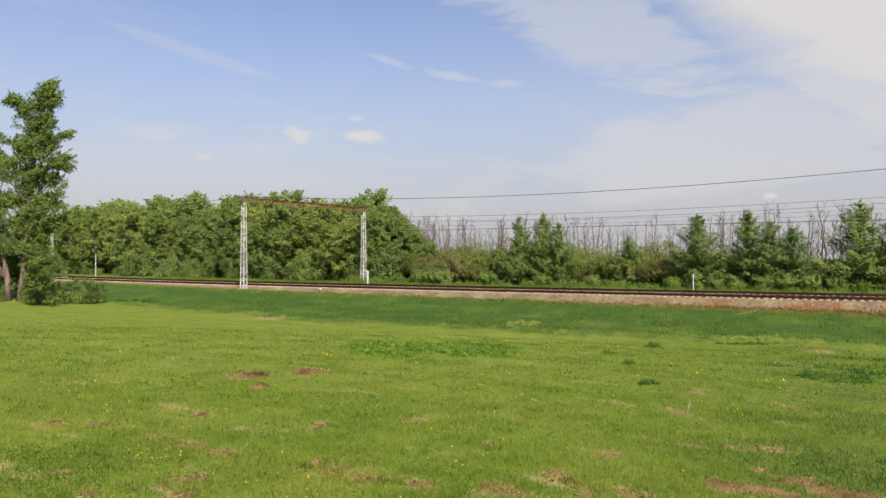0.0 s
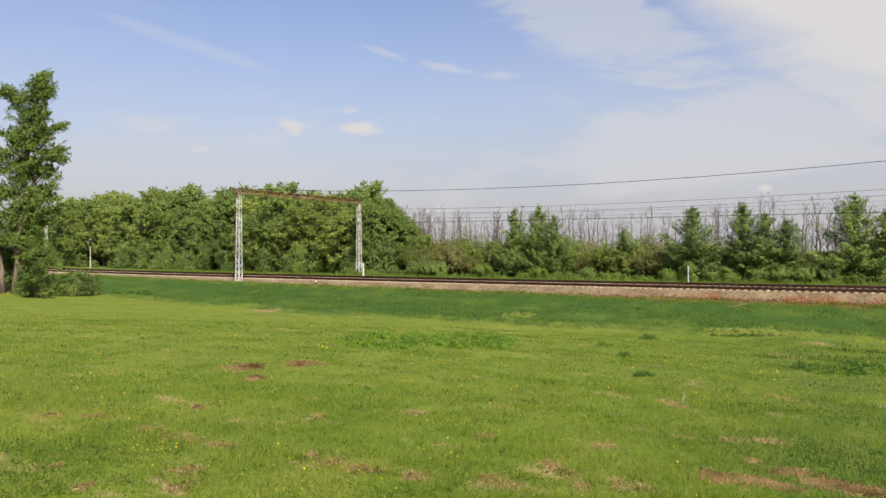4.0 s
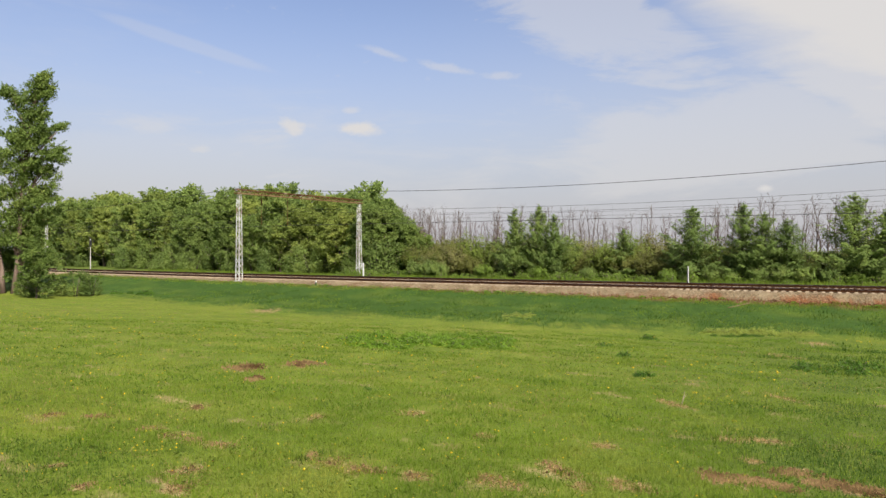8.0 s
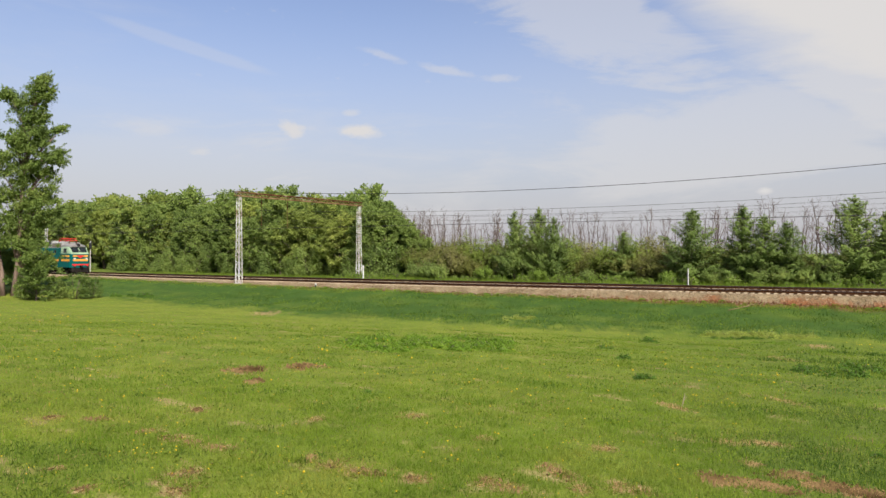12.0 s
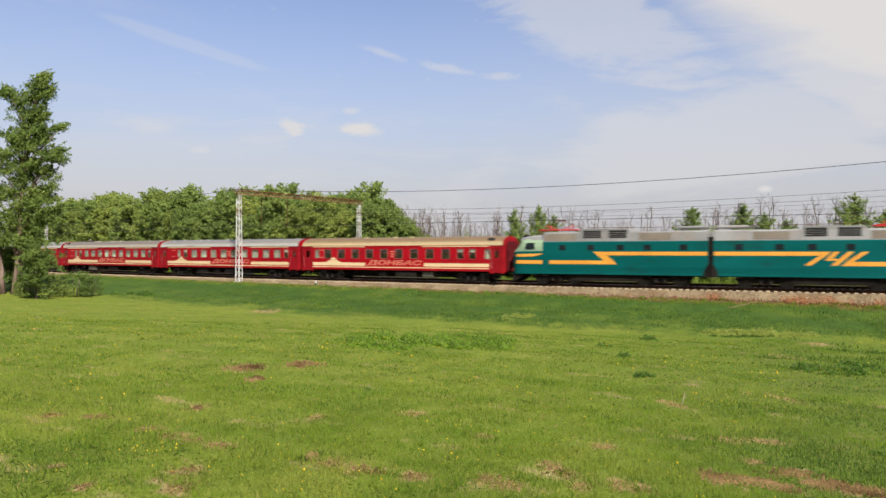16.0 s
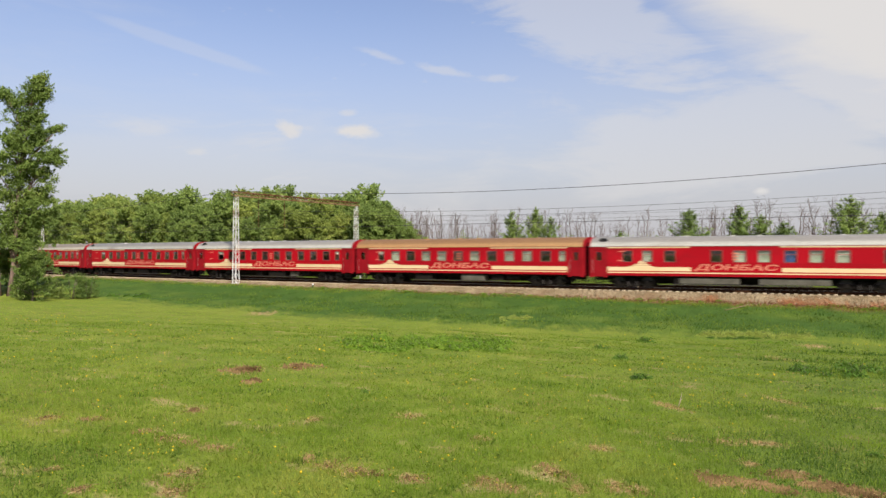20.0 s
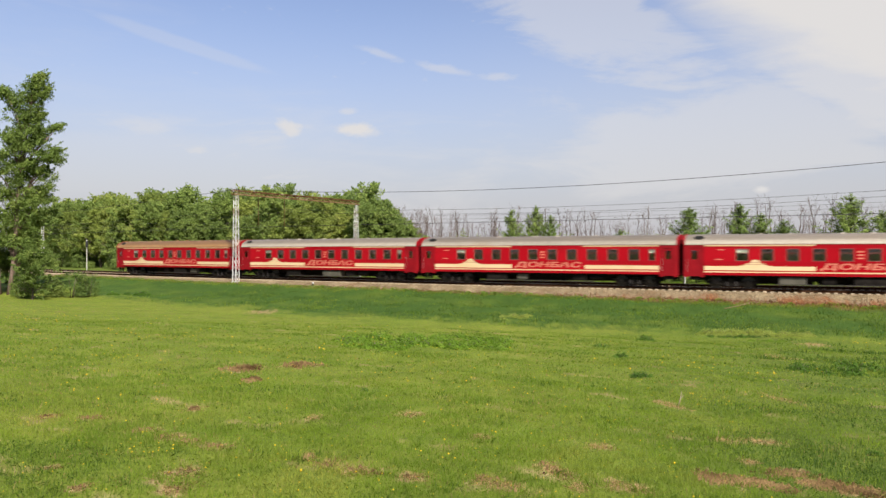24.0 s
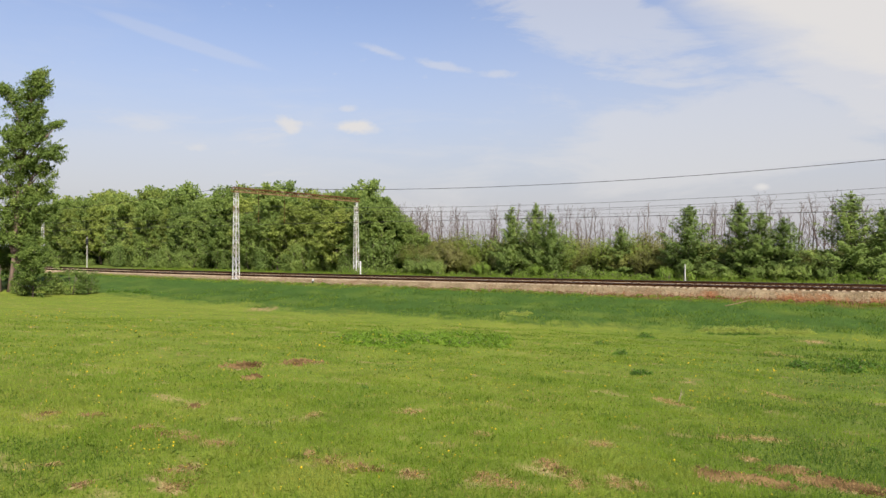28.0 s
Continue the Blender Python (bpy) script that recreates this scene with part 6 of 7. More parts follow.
TRAIN = [(coach(*row, i), PITCH * (i + 0.5), 8.5) for i, row in enumerate(COACHES)]


def loco_section(front):
    """One of the two sections of the electric locomotive; its cab looks along +x."""
    th = thing("electric_locomotive", pose(0, 0, 0),
               "teal locomotive with yellow bands and red pantograph, " + ("leading the train" if front else "hauling red coaches"), "locomotive", "locomotive sections")
    cs = -1 if front else 1          # the camera's side, in the section's own space

    def ring(x, hw, z0, z1, cut=0.06):
        return [(x, -hw, z0), (x, hw, z0), (x, hw, z1 - cut), (x, hw - cut, z1), (x, -hw + cut, z1), (x, -hw, z1 - cut)]

    body = part("body", kept("loco_body", lambda: Shape().loft([ring(x, 1.5, 0.93, 3.75) for x in (-8.40, 5.55)]).mesh("body", GREEN_PAINT)), None, th, "glossy teal green body")
    cab = part("cab", kept("loco_cab", lambda: Shape().loft([ring(5.56, 1.5, 0.93, 2.93), ring(7.4, 1.5, 0.92, 2.93), ring(8.1, 1.42, 0.91, 2.90), ring(8.42, 1.25, 0.9, 2.82), ring(8.52, 1.05, 0.9, 2.74)]).mesh("cab", GREEN_PAINT)), None, th)

    def upper_mesh():
        sh = Shape()
        rings = []
        for x, hw, top in ((5.56, 1.49, 4.02), (6.6, 1.48, 4.04), (7.35, 1.44, 3.98), (7.60, 1.42, 3.86)):
            rings.append([(x, -hw, 2.93), (x, hw, 2.93), (x, hw, 3.3), (x, hw * 0.95, 3.7), (x, hw * 0.86, top), (x, -hw * 0.86, top), (x, -hw * 0.95, 3.7), (x, -hw, 3.3)])
        x2 = 8.40
        rings.append([(x2, -1.22, 2.86), (x2, 1.22, 2.86), (x2 - 0.05, 1.24, 2.92), (x2 - 0.12, 1.2, 2.98), (x2 - 0.16, 1.1, 3.02), (x2 - 0.16, -1.1, 3.02), (x2 - 0.12, -1.2, 2.98), (x2 - 0.05, -1.24, 2.92)])
        sh.loft(rings)
        return sh.mesh("cab_upper", CAB_GREEN)

    part("cab_upper", kept("cab_upper", upper_mesh), None, th, "pale green window band of the cab")
    part("cab_roof", kept("cab_roof", lambda: Shape().loft([[(x, -h, 3.9), (x, h, 3.9), (x, h * 0.93, z), (x, h * 0.6, z + 0.16), (x, -h * 0.6, z + 0.16), (x, -h * 0.93, z)] for x, h, z in
          ((5.3, 1.36, 4.22), (6.6, 1.33, 4.18), (7.4, 1.27, 4.06), (7.85, 1.1, 3.94))]).mesh("cab_roof", LOCO_GREY)), None, th, "light grey rounded cab roof")

    def screen_mesh(sg):
        def make():
            sh = Shape()
            a, b = sorted((sg * 0.07, sg * 1.08))
            sh.poly([(7.70, a, 3.76), (7.70, b, 3.76), (8.21, b * 0.97, 3.10), (8.21, a * 0.97, 3.10), (7.74, a, 3.80), (7.74, b, 3.80), (8.26, b * 0.97, 3.13), (8.26, a * 0.97, 3.13)],
                    [(0, 1, 2, 3), (7, 6, 5, 4), (0, 4, 5, 1), (1, 5, 6, 2), (2, 6, 7, 3), (3, 7, 4, 0)])
            return sh.mesh("windscreen", LOUVRE_GLASS)
        return make

    for sg in (-1, 1):
        part("windscreen", kept(("screen", sg), screen_mesh(sg)), None, th, "dark windscreen pane")
        part("cab_window", kept(("cabwin", sg), lambda: Shape().poly([(6.35, sg * 1.51, 3.06), (7.30, sg * 1.485, 3.06), (7.16, sg * 1.43, 3.66), (6.35, sg * 1.455, 3.66),
                                                                      (6.35, sg * 1.44, 3.06), (7.32, sg * 1.41, 3.06), (7.18, sg * 1.34, 3.66), (6.35, sg * 1.37, 3.66)],
             [(0, 1, 2, 3), (7, 6, 5, 4), (0, 4, 5, 1), (1, 5, 6, 2), (2, 6, 7, 3), (3, 7, 4, 0)]).mesh("cab_window", LOUVRE_GLASS)), None, th, "dark cab side window")
        lamp = part("headlamp", kept(("lamp", sg), lambda: Shape().tube((8.36, sg * 0.85, 2.18), (8.56, sg * 0.85, 2.18), 0.15, 0.13, 10).mesh("headlamp", LAMP_GLASS)), None, th)
        part("buffer", kept(("buffer", sg), lambda: Shape().tube((8.3, sg * 0.9, 1.2), (8.72, sg * 0.9, 1.2), 0.12, 0.12, 8).mesh("buffer", SIGNAL_RED)), None, th, "red lower lamp block")
        dr = part("cab_door", kept(("cabdoor", sg), lambda: Shape().box(5.02, 5.10, min(sg * 1.5, sg * 1.512), max(sg * 1.5, sg * 1.512), 1.2, 3.5).box(5.5, 5.56, min(sg * 1.5, sg * 1.512), max(sg * 1.5, sg * 1.512), 1.2, 3.5).mesh("cab_door", GREEN_PAINT)), None, th)
    part("top_lamp", kept("toplamp", lambda: Shape().tube((7.5, 0, 4.22), (7.95, 0, 4.15), 0.2, 0.2, 10).mesh("top_lamp", LOUVRE)), None, th)
    part("front_band", kept("fb1", lambda: Shape().box(8.4, 8.535, -1.06, 1.06, 1.82, 2.12).mesh("front_band", YELLOW)), None, cab, "yellow nose band")
    part("front_band", kept("fb2", lambda: Shape().box(8.4, 8.535, -1.06, 1.06, 2.45, 2.68).mesh("front_band", YELLOW)), None, cab, "yellow nose band")
    part("nose_badge", kept("badge", lambda: Shape().poly([(8.545, -0.62, 2.66), (8.545, 0.62, 2.66), (8.545, 0.0, 2.22), (8.5, -0.62, 2.66), (8.5, 0.62, 2.66), (8.5, 0.0, 2.22)],
         [(0, 1, 2), (5, 4, 3), (0, 3, 4, 1), (1, 4, 5, 2), (2, 5, 3, 0)]).mesh("nose_badge", SIGNAL_RED)), None, cab, "red pointed nose badge")
    part("red_beam", kept("redbeam", lambda: Shape().box(8.36, 8.54, -1.2, 1.2, 1.22, 1.42).mesh("red_beam", SIGNAL_RED)), None, cab, "red buffer beam stripe")
    part("plough", kept("plough", lambda: Shape().prism([(7.6, 1.0), (8.45, 1.0), (8.62, 0.25), (8.45, 0.22), (7.7, 0.6)], -1.25, 1.25).mesh("plough", UNDERFRAME)), None, th, "dark track clearer")
    part("coupler", kept("lcoup", lambda: Shape().chamfer(8.3, 8.95, -0.14, 0.14, 0.95, 1.2, 0.03).mesh("coupler", UNDERFRAME)), None, th)

    # clerestory: grey fairing with brown hatches and louvres
    def fairing_mesh():
        sh = Shape()
        sh.loft([[(x, -1.43, 3.64), (x, 1.43, 3.64), (x, 1.355, 4.48), (x, 1.2, 4.58), (x, -1.2, 4.58), (x, -1.355, 4.48)] for x in (-8.36, 5.5)])
        return sh.mesh("roof_fairing", LOCO_GREY)

    fair = part("roof_fairing", kept("fairing", fairing_mesh), None, th, "light grey roof fairing")
    part("roof_fairing", kept("fairing2", lambda: Shape().prism([(-2.2, 4.40), (2.4, 4.40), (2.2, 4.82), (-2.0, 4.82)], -1.335, 1.335).mesh("roof_fairing", LOCO_GREY)), None, th)
    for sg in (-1, 1):
        Y = lambda z, o: sg * (1.43 - (z - 3.64) * 0.09 + o)

        def slab(x0, x1, z0, z1, o0, o1):
            return Shape().poly([(x, Y(z, o), z) for o in (o0, o1) for x, z in ((x0, z0), (x1, z0), (x1, z1), (x0, z1))],
                                [(0, 1, 2, 3), (7, 6, 5, 4), (0, 4, 5, 1), (1, 5, 6, 2), (2, 6, 7, 3), (3, 7, 4, 0)])

        for x0, x1 in ((-5.5, -2.9), (2.55, 5.45)):
            part("roof_hatch", kept(("hatchp", sg, x0), lambda: slab(x0, x1, 3.82, 4.42, -0.02, 0.012).mesh("roof_hatch", LOCO_TAUPE)), None, fair, "grey brown roof hatch")
        for x0, x1 in ((-1.85, -0.35), (0.35, 1.9)):
            lv = part("louvre", kept(("louv", sg, x0), lambda: slab(x0, x1, 4.02, 4.68, -0.02, 0.010).mesh("louvre", LOUVRE)), None, fair, "dark ventilation louvre")
            for k in range(3):
                z = 4.16 + 0.16 * k
                part("slat", kept(("slat", sg, x0, k), lambda: slab(x0 + 0.04, x1 - 0.04, z, z + 0.02, 0.011, 0.025).mesh("slat", LOCO_GREY)), None, lv)
        for x in (-6.5, -3.6, -1.35, 1.2, 3.75):
            w = 0.30
            part("porthole", kept(("port", sg, x), lambda: Shape().box(x - w, x + w, min(sg * 1.5, sg * 1.508), max(sg * 1.5, sg * 1.508), 2.99, 3.45).mesh("porthole", LOUVRE_GLASS)), None, body, "small dark side window")
        for k in range(3):
            z = 1.25 + 0.14 * k
            part("rib", kept(("rib", sg, k), lambda: Shape().box(-8.2, 5.0, min(sg * 1.5, sg * 1.515), max(sg * 1.5, sg * 1.515), z, z + 0.03).mesh("rib", GREEN_PAINT)), None, body)

        def stripe(name, key, outline):
            part(name, kept(("stripe", key, sg), lambda: Shape().prism(outline, *sorted((sg * 1.501, sg * 1.507))).mesh(name, YELLOW)), None, body, "orange yellow painted band")

        box = lambda a, b, c, d: [(a, c), (b, c), (b, d), (a, d)]
        if front:
            stripe("upper_band", "fu", box(-8.35, -0.9, 2.56, 2.87))
            stripe("lower_band", "fl", [(0.62, 1.80), (4.85, 1.80), (4.95, 1.88), (4.95, 2.04), (4.85, 2.12), (0.92, 2.12)])
            for k, (a, b, z0, z1, wide) in enumerate(((-1.9, -0.88, 1.82, 2.555, 0.46), (-0.40, 0.10, 2.34, 2.87, 0.40), (-0.10, 1.02, 1.82, 2.87, 0.42), (0.92, 1.94, 2.125, 2.87, 0.46))):
                stripe("slanted_bar", ("fs", k), [(a, z0), (a + wide, z0), (b + wide, z1), (b, z1)])
            stripe("cross_bar", "fx", [(-0.88, 2.56), (-0.40, 2.56), (-0.10, 2.87), (-0.88, 2.87)])
            stripe("cross_bar", "fy", [(-0.48, 2.20), (0.30, 2.20), (0.42, 2.335), (-0.40, 2.335)])
        else:
            stripe("upper_band", "ru", [(-8.35, 2.56), (0.62, 2.56), (1.0, 2.87), (-8.35, 2.87)])
            stripe("lower_band", "rl", [(-1.05, 1.80), (4.95, 1.80), (4.95, 2.12), (-0.75, 2.12)])
            stripe("slanted_bar", "rz", [(-0.75, 2.122), (0.08, 2.122), (0.62, 2.558), (-0.20, 2.558)])
        part("cab_band", kept(("cb", sg), lambda: Shape().prism(box(5.62, 7.5, 1.80, 2.12), *sorted((sg * 1.501, sg * 1.507))).mesh("cab_band", YELLOW)), None, cab, "orange yellow painted band")
        part("cab_band", kept(("cb2", sg), lambda: Shape().prism([(5.62, 2.66), (6.5, 2.45), (7.5, 2.43), (7.5, 2.68), (5.62, 2.72)], *sorted((sg * 1.501, sg * 1.507))).mesh("cab_band", YELLOW)), None, cab, "orange yellow painted band")
        for key, z0, z1 in (("n1", 1.80, 2.12), ("n2", 2.43, 2.68)):
            part("cab_band", kept(("nb", key, sg), lambda: Shape().poly([(7.5, sg * 1.507, z0), (8.12, sg * 1.432, z0), (8.12, sg * 1.432, z1), (7.5, sg * 1.507, z1), (7.5, sg * 1.47, z0), (8.12, sg * 1.40, z0), (8.12, sg * 1.40, z1), (7.5, sg * 1.47, z1)],
                 [(0, 1, 2, 3), (7, 6, 5, 4), (0, 4, 5, 1), (1, 5, 6, 2), (2, 6, 7, 3), (3, 7, 4, 0)]).mesh("cab_band", YELLOW)), None, cab, "orange yellow painted band")
        part("footstep", kept(("foot", sg), lambda: Shape().box(5.0, 5.6, min(sg * 1.3, sg * 1.52), max(sg * 1.3, sg * 1.52), 0.5, 0.55).box(5.0, 5.6, min(sg * 1.3, sg * 1.52), max(sg * 1.3, sg * 1.52), 0.78, 0.83).mesh("footstep", UNDERFRAME)), None, th)

    # roof gear: bus bars, ducts and a folded pantograph
    def duct_mesh():
        sh = Shape()
        for y in (-0.55, 0.0, 0.55):
            sh.tube((-8.2, y, 4.85), (-5.9, y, 4.85), 0.12, 0.12, 8)
            for x in (-7.8, -6.4):
                sh.tube((x, y, 4.5), (x, y, 4.8), 0.05, 0.08, 6)
        return sh.mesh("roof_resistor", LOCO_GREY)

    part("roof_resistor", kept("duct", duct_mesh), None, th, "grey roof cylinders on insulators")
    part("bus_bar", kept("bus", lambda: Shape().tube((-5.8, -0.5, 4.92), (2.4, -0.5, 5.0), 0.018, 0.018, 5).mesh("bus_bar", RUST_STEEL)), None, th, "thin brown roof conductor")

    def panto_mesh():
        sh = Shape()
        for y in (-0.55, 0.55):
            sh.tube((2.7, y, 4.80), (6.2, y, 4.80), 0.05, 0.05, 6)
            if front:
                sh.tube((2.9, y, 4.85), (5.9, y * 0.7, 5.12), 0.035, 0.035, 6)
                sh.tube((6.1, y, 4.85), (3.4, y * 0.7, 5.10), 0.035, 0.035, 6)
            else:
                for sx in (-1, 1):
                    sh.tube((4.4 + sx * 0.5, y, 4.85), (4.4 + sx * 1.25, y * 0.8, 5.20), 0.035, 0.03, 6)
        for x in (2.7, 4.4, 6.2):
            sh.tube((x, -0.6, 4.8), (x, 0.6, 4.8), 0.05, 0.05, 6)
        return sh.mesh("pantograph", SIGNAL_RED)

    pt = part("pantograph", kept(("panto", front), panto_mesh), None, th, "folded red pantograph" if front else "red pantograph raised to the wire")
    zc = 5.13 if front else 5.62
    if not front:
        for sx in (-1, 1):
            part("upper_arm", Shape().tube((4.4 + sx * 1.25, -0.44, 5.20), (4.4 + sx * 0.12, -0.30, 5.62), 0.018, 0.015, 6).tube((4.4 + sx * 1.25, 0.44, 5.20), (4.4 + sx * 0.12, 0.30, 5.62), 0.018, 0.015, 6), RUST_STEEL, pt, "thin brown upper arm")
    for x0, x1 in (((4.0, 4.35), (4.8, 5.15)) if front else ((4.22, 4.36), (4.44, 4.58))):
        part("collector", kept(("collector", front, x0), lambda: Shape().box(x0, x1, -0.95, 0.95, zc, zc + 0.07).mesh("collector", SIGNAL_RED if front else RUST_STEEL)), None, pt)
    for x in (2.8, 6.1):
        for y in (-0.5, 0.5):
            q = part("insulator", kept("pinsul", lambda: Shape().tube((0, 0, 4.2), (0, 0, 4.78), 0.06, 0.09, 8).mesh("insulator", INSULATOR)), None, pt)
            q.location = (x, y, 0)
    part("underframe", kept("lunder", lambda: Shape().box(-8.1, 8.2, -1.25, 1.25, 0.85, 1.08).box(-2.9, 2.7, -1.3, 1.3, 0.36, 0.9).mesh("underframe", UNDERFRAME)), None, th, "sooty black underframe")
    part("gangway", kept("lgang", lambda: Shape().box(-8.57, -8.41, -1.44, 1.44, 1.85, 4.05).mesh("gangway", UNDERFRAME)), None, th, "dark gangway cover between sections")
    part("coupling_hood", kept("lhood", lambda: Shape().prism([(-8.57, 0.85), (-8.0, 0.85), (-8.08, 1.25), (-8.36, 1.85), (-8.57, 1.85)], -1.52, 1.52).mesh("coupling_hood", UNDERFRAME)), None, th, "black hood over the coupling")
    for x in (-4.6, 4.4):
        bogie(th, x, 3.0, 0.625, True)
    return th


TRAIN.insert(0, (loco_section(False), -9.05, 4.5, True))
TRAIN.insert(0, (loco_section(True), -26.2, 4.5, False))


# ---- meadow growth ----
def blade_mesh(name, x, y, h, w, rng, material, flat=0.35, curl=0.5, lift=1.0):
    """Grass blades, each a bent two-piece strip standing on the ground."""
    n = len(x)
    z = ground_z(x, y)
    a = rng.random(n) * 2 * math.pi
    f = rng.random(n) * 2 * math.pi
    lean = np.minimum(np.abs(rng.normal(0, flat, n)), 1.05)
    dx, dy = np.cos(a) * w * 0.5, np.sin(a) * w * 0.5
    tx, ty = np.cos(f) * lean * h, np.sin(f) * lean * h
    hz = lift * h * np.sqrt(np.clip(1 - np.minimum(lean, 0.97) ** 2, 0.03, 1))
    P = lambda k, q, zz: np.stack([x + tx * k + dx * q, y + ty * k + dy * q, z + zz], 1)
    v = np.stack([P(0, -1, -0.01), P(0, 1, -0.01), P(curl, 0.75, hz * 0.62), P(1.0, 0.0, hz), P(curl, -0.75, hz * 0.62)], 1).reshape(-1, 3)
    faces = (np.arange(n)[:, None] * 5 + np.arange(5)[None, :])
    return raw_mesh(name, v, faces, material)


def scatter(n, d0, d1, fall, rng, half=46):
    """Places in front of the camera, thinning with distance."""
    u = rng.random(n)
    p = 2 - fall
    d = (d0 ** p + u * (d1 ** p - d0 ** p)) ** (1 / p)
    a = rng.random(n) * 2 - 1
    a = np.radians(np.sign(a) * np.where(np.abs(a) < 0.9, np.abs(a) / 0.9 * min(half, 33), 33 + (np.abs(a) - 0.9) * 10 * max(half - 33, 0)))
    return d * np.sin(a), d * np.cos(a), d


def grow_meadow():
    rng = np.random.default_rng(33)
    x, y, d = scatter(300000, 5.2, 95.0, 2.05, rng)
    x2, y2, d2 = scatter(130000, 5.4, 17.0, 1.9, rng)
    x, y, d = np.append(x, x2), np.append(y, y2), np.append(d, d2)
    soil, lush, verge, litter = cover_of(x, y)
    s, w = along_across(x, y)
    sparse = lumps(x, y, 1.1, 2.0) * 0.5 + lumps(x, y, 0.37, 5.0) * 0.5
    keep = (rng.random(len(x)) > soil * 0.86) & (w > 5.2) & (rng.random(len(x)) < 0.66 + 0.55 * sparse)
    grow = 1 + 0.35 * lumps(x, y, 2.3, 6.0) + 0.3 * lumps(x, y, 0.6, 8.0)
    size = np.clip(d / 7.0, 0.8, 7.0)
    h = (0.026 + 0.036 * rng.random(len(x))) * grow * np.clip(10.0 / d, 0.45, 1.0) ** 0.5 * np.clip(size, 1, 3.0) ** 0.35
    wd = 0.0042 * size ** 0.95 * (0.7 + 0.6 * rng.random(len(x)))
    corner = np.hypot((x + 4.3) / 1.6, (y - 7.2) / 1.5) + 0.3 * lumps(x, y, 0.8, 1.0) < 0.9
    deep = ((lush > 0.25 + 0.5 * rng.random(len(x)) + 0.45 * np.clip(lumps(x, y, 5.3, 4.0) + 0.6 * lumps(x, y, 1.9, 9.0), 0, 1)) | (corner & (rng.random(len(x)) < 0.35))) & keep
    pale = (~deep) & keep & (lumps(x, y, 4.1, 9.0) + 0.5 * lumps(x, y, 1.3, 1.0) + 0.35 * rng.normal(size=len(x)) > 0.48)
    mid = keep & ~deep & ~pale & (0.8 * lumps(x, y, 6.3, 11.0) + 0.6 * lumps(x, y, 2.1, 12.0) + 0.4 * lumps(x, y, 0.7, 2.0) + 0.16 * rng.normal(size=len(x)) > 0.34)
    plain = keep & ~deep & ~pale & ~mid
    for name, sel, mat, gain, words in (("meadow_grass", plain, BLADE, 1.0, "short fresh green meadow grass"), ("deeper_grass", mid, BLADE_MID, 1.15, "deeper green patches of meadow grass"), ("lush_grass", deep, BLADE_LUSH, 1.35, "taller dark green grass below the railway bank"),
                                        ("pale_grass", pale, BLADE_PALE, 0.95, "paler yellowish tufts of meadow grass")):
        me = blade_mesh(name, x[sel], y[sel], h[sel] * gain, wd[sel], rng, mat, flat=1.0)
        tagged(new(name, me), words, "grass", kind="stuff")
    # coarser tufts, in clumps, on the lush bank and over the meadow
    for name, count, d0, d1, want, mat, tall, words in (("bank_tufts", 3200, 24.0, 80.0, True, BLADE_LUSH, 0.13, "coarse dark tufts of grass below the railway bank"),
                                                        ("meadow_tufts", 4200, 5.6, 45.0, False, BLADE_MID, 0.065, "coarser tufts of meadow grass"),
                                                        ("bank_fresh_tufts", 2400, 24.0, 80.0, True, BLADE_MID, 0.12, "fresher tufts of grass below the railway bank"),
                                                        ("dark_tufts", 520, 5.6, 45.0, False, BLADE_LUSH, 0.055, "small dark green tufts in the meadow")):
        cx, cy, cd = scatter(count, d0, d1, 1.2, rng)
        soil, lush, verge, litter = cover_of(cx, cy)
        sc, wc = along_across(cx, cy)
        ok = ((lush > 0.45) == want) & (wc > 6.0) & (soil < 0.3) & (lumps(cx, cy, 6.1, 3.0) + 0.6 * lumps(cx, cy, 1.7, 5.0) > -0.25)
        cx, cy, cd = cx[ok], cy[ok], cd[ok]
        each = 26
        r = np.repeat(np.clip(cd / 14, 0.6, 3.4) * 0.15 * (0.6 + 0.9 * rng.random(len(cx))), each)
        bx, by = np.repeat(cx, each) + rng.normal(size=len(cx) * each) * r, np.repeat(cy, each) + rng.normal(size=len(cx) * each) * r
        grown = np.repeat(0.6 + 0.8 * rng.random(len(cx)), each) * (0.6 + 0.7 * rng.random(len(bx)))
        me = blade_mesh(name, bx, by, tall * grown, 0.006 * np.clip(np.repeat(cd, each) / 7, 0.9, 6), rng, mat, flat=0.7)
        tagged(new(name, me), words, "grass", kind="stuff")
    # dry straw lying on the bare patches
    xs, ys = [], []
    for cx, cy, a, b in SOIL + SOIL_MORE + DARK_SOIL:
        n = int((1.6 if (cx, cy, a, b) in DARK_SOIL else 1.3) * np.clip(6000 * a * b * (7.0 / cy) * 2, 40, 220))
        xs.append(cx + rng.normal(size=n) * a * 0.6)
        ys.append(cy + rng.normal(size=n) * b * 0.6)
    xs, ys = np.concatenate(xs), np.concatenate(ys)
    sz = np.clip(ys / 7.0, 0.8, 4)
    me = blade_mesh("dry_straw", xs, ys, (0.05 + 0.07 * rng.random(len(xs))) * sz ** 0.3, 0.0046 * sz, rng, STRAW, flat=9.0, curl=0.5, lift=0.45)
    tagged(new("dry_straw", me), "dry bleached straw on the bare soil", "straw", kind="stuff")
    # small clods
    n = 4200
    k = np.where(rng.random(n) < 0.8, rng.integers(0, len(DARK_SOIL), n), rng.integers(0, len(DARK_SOIL + SOIL), n))
    spots = np.array(DARK_SOIL + SOIL)[k]
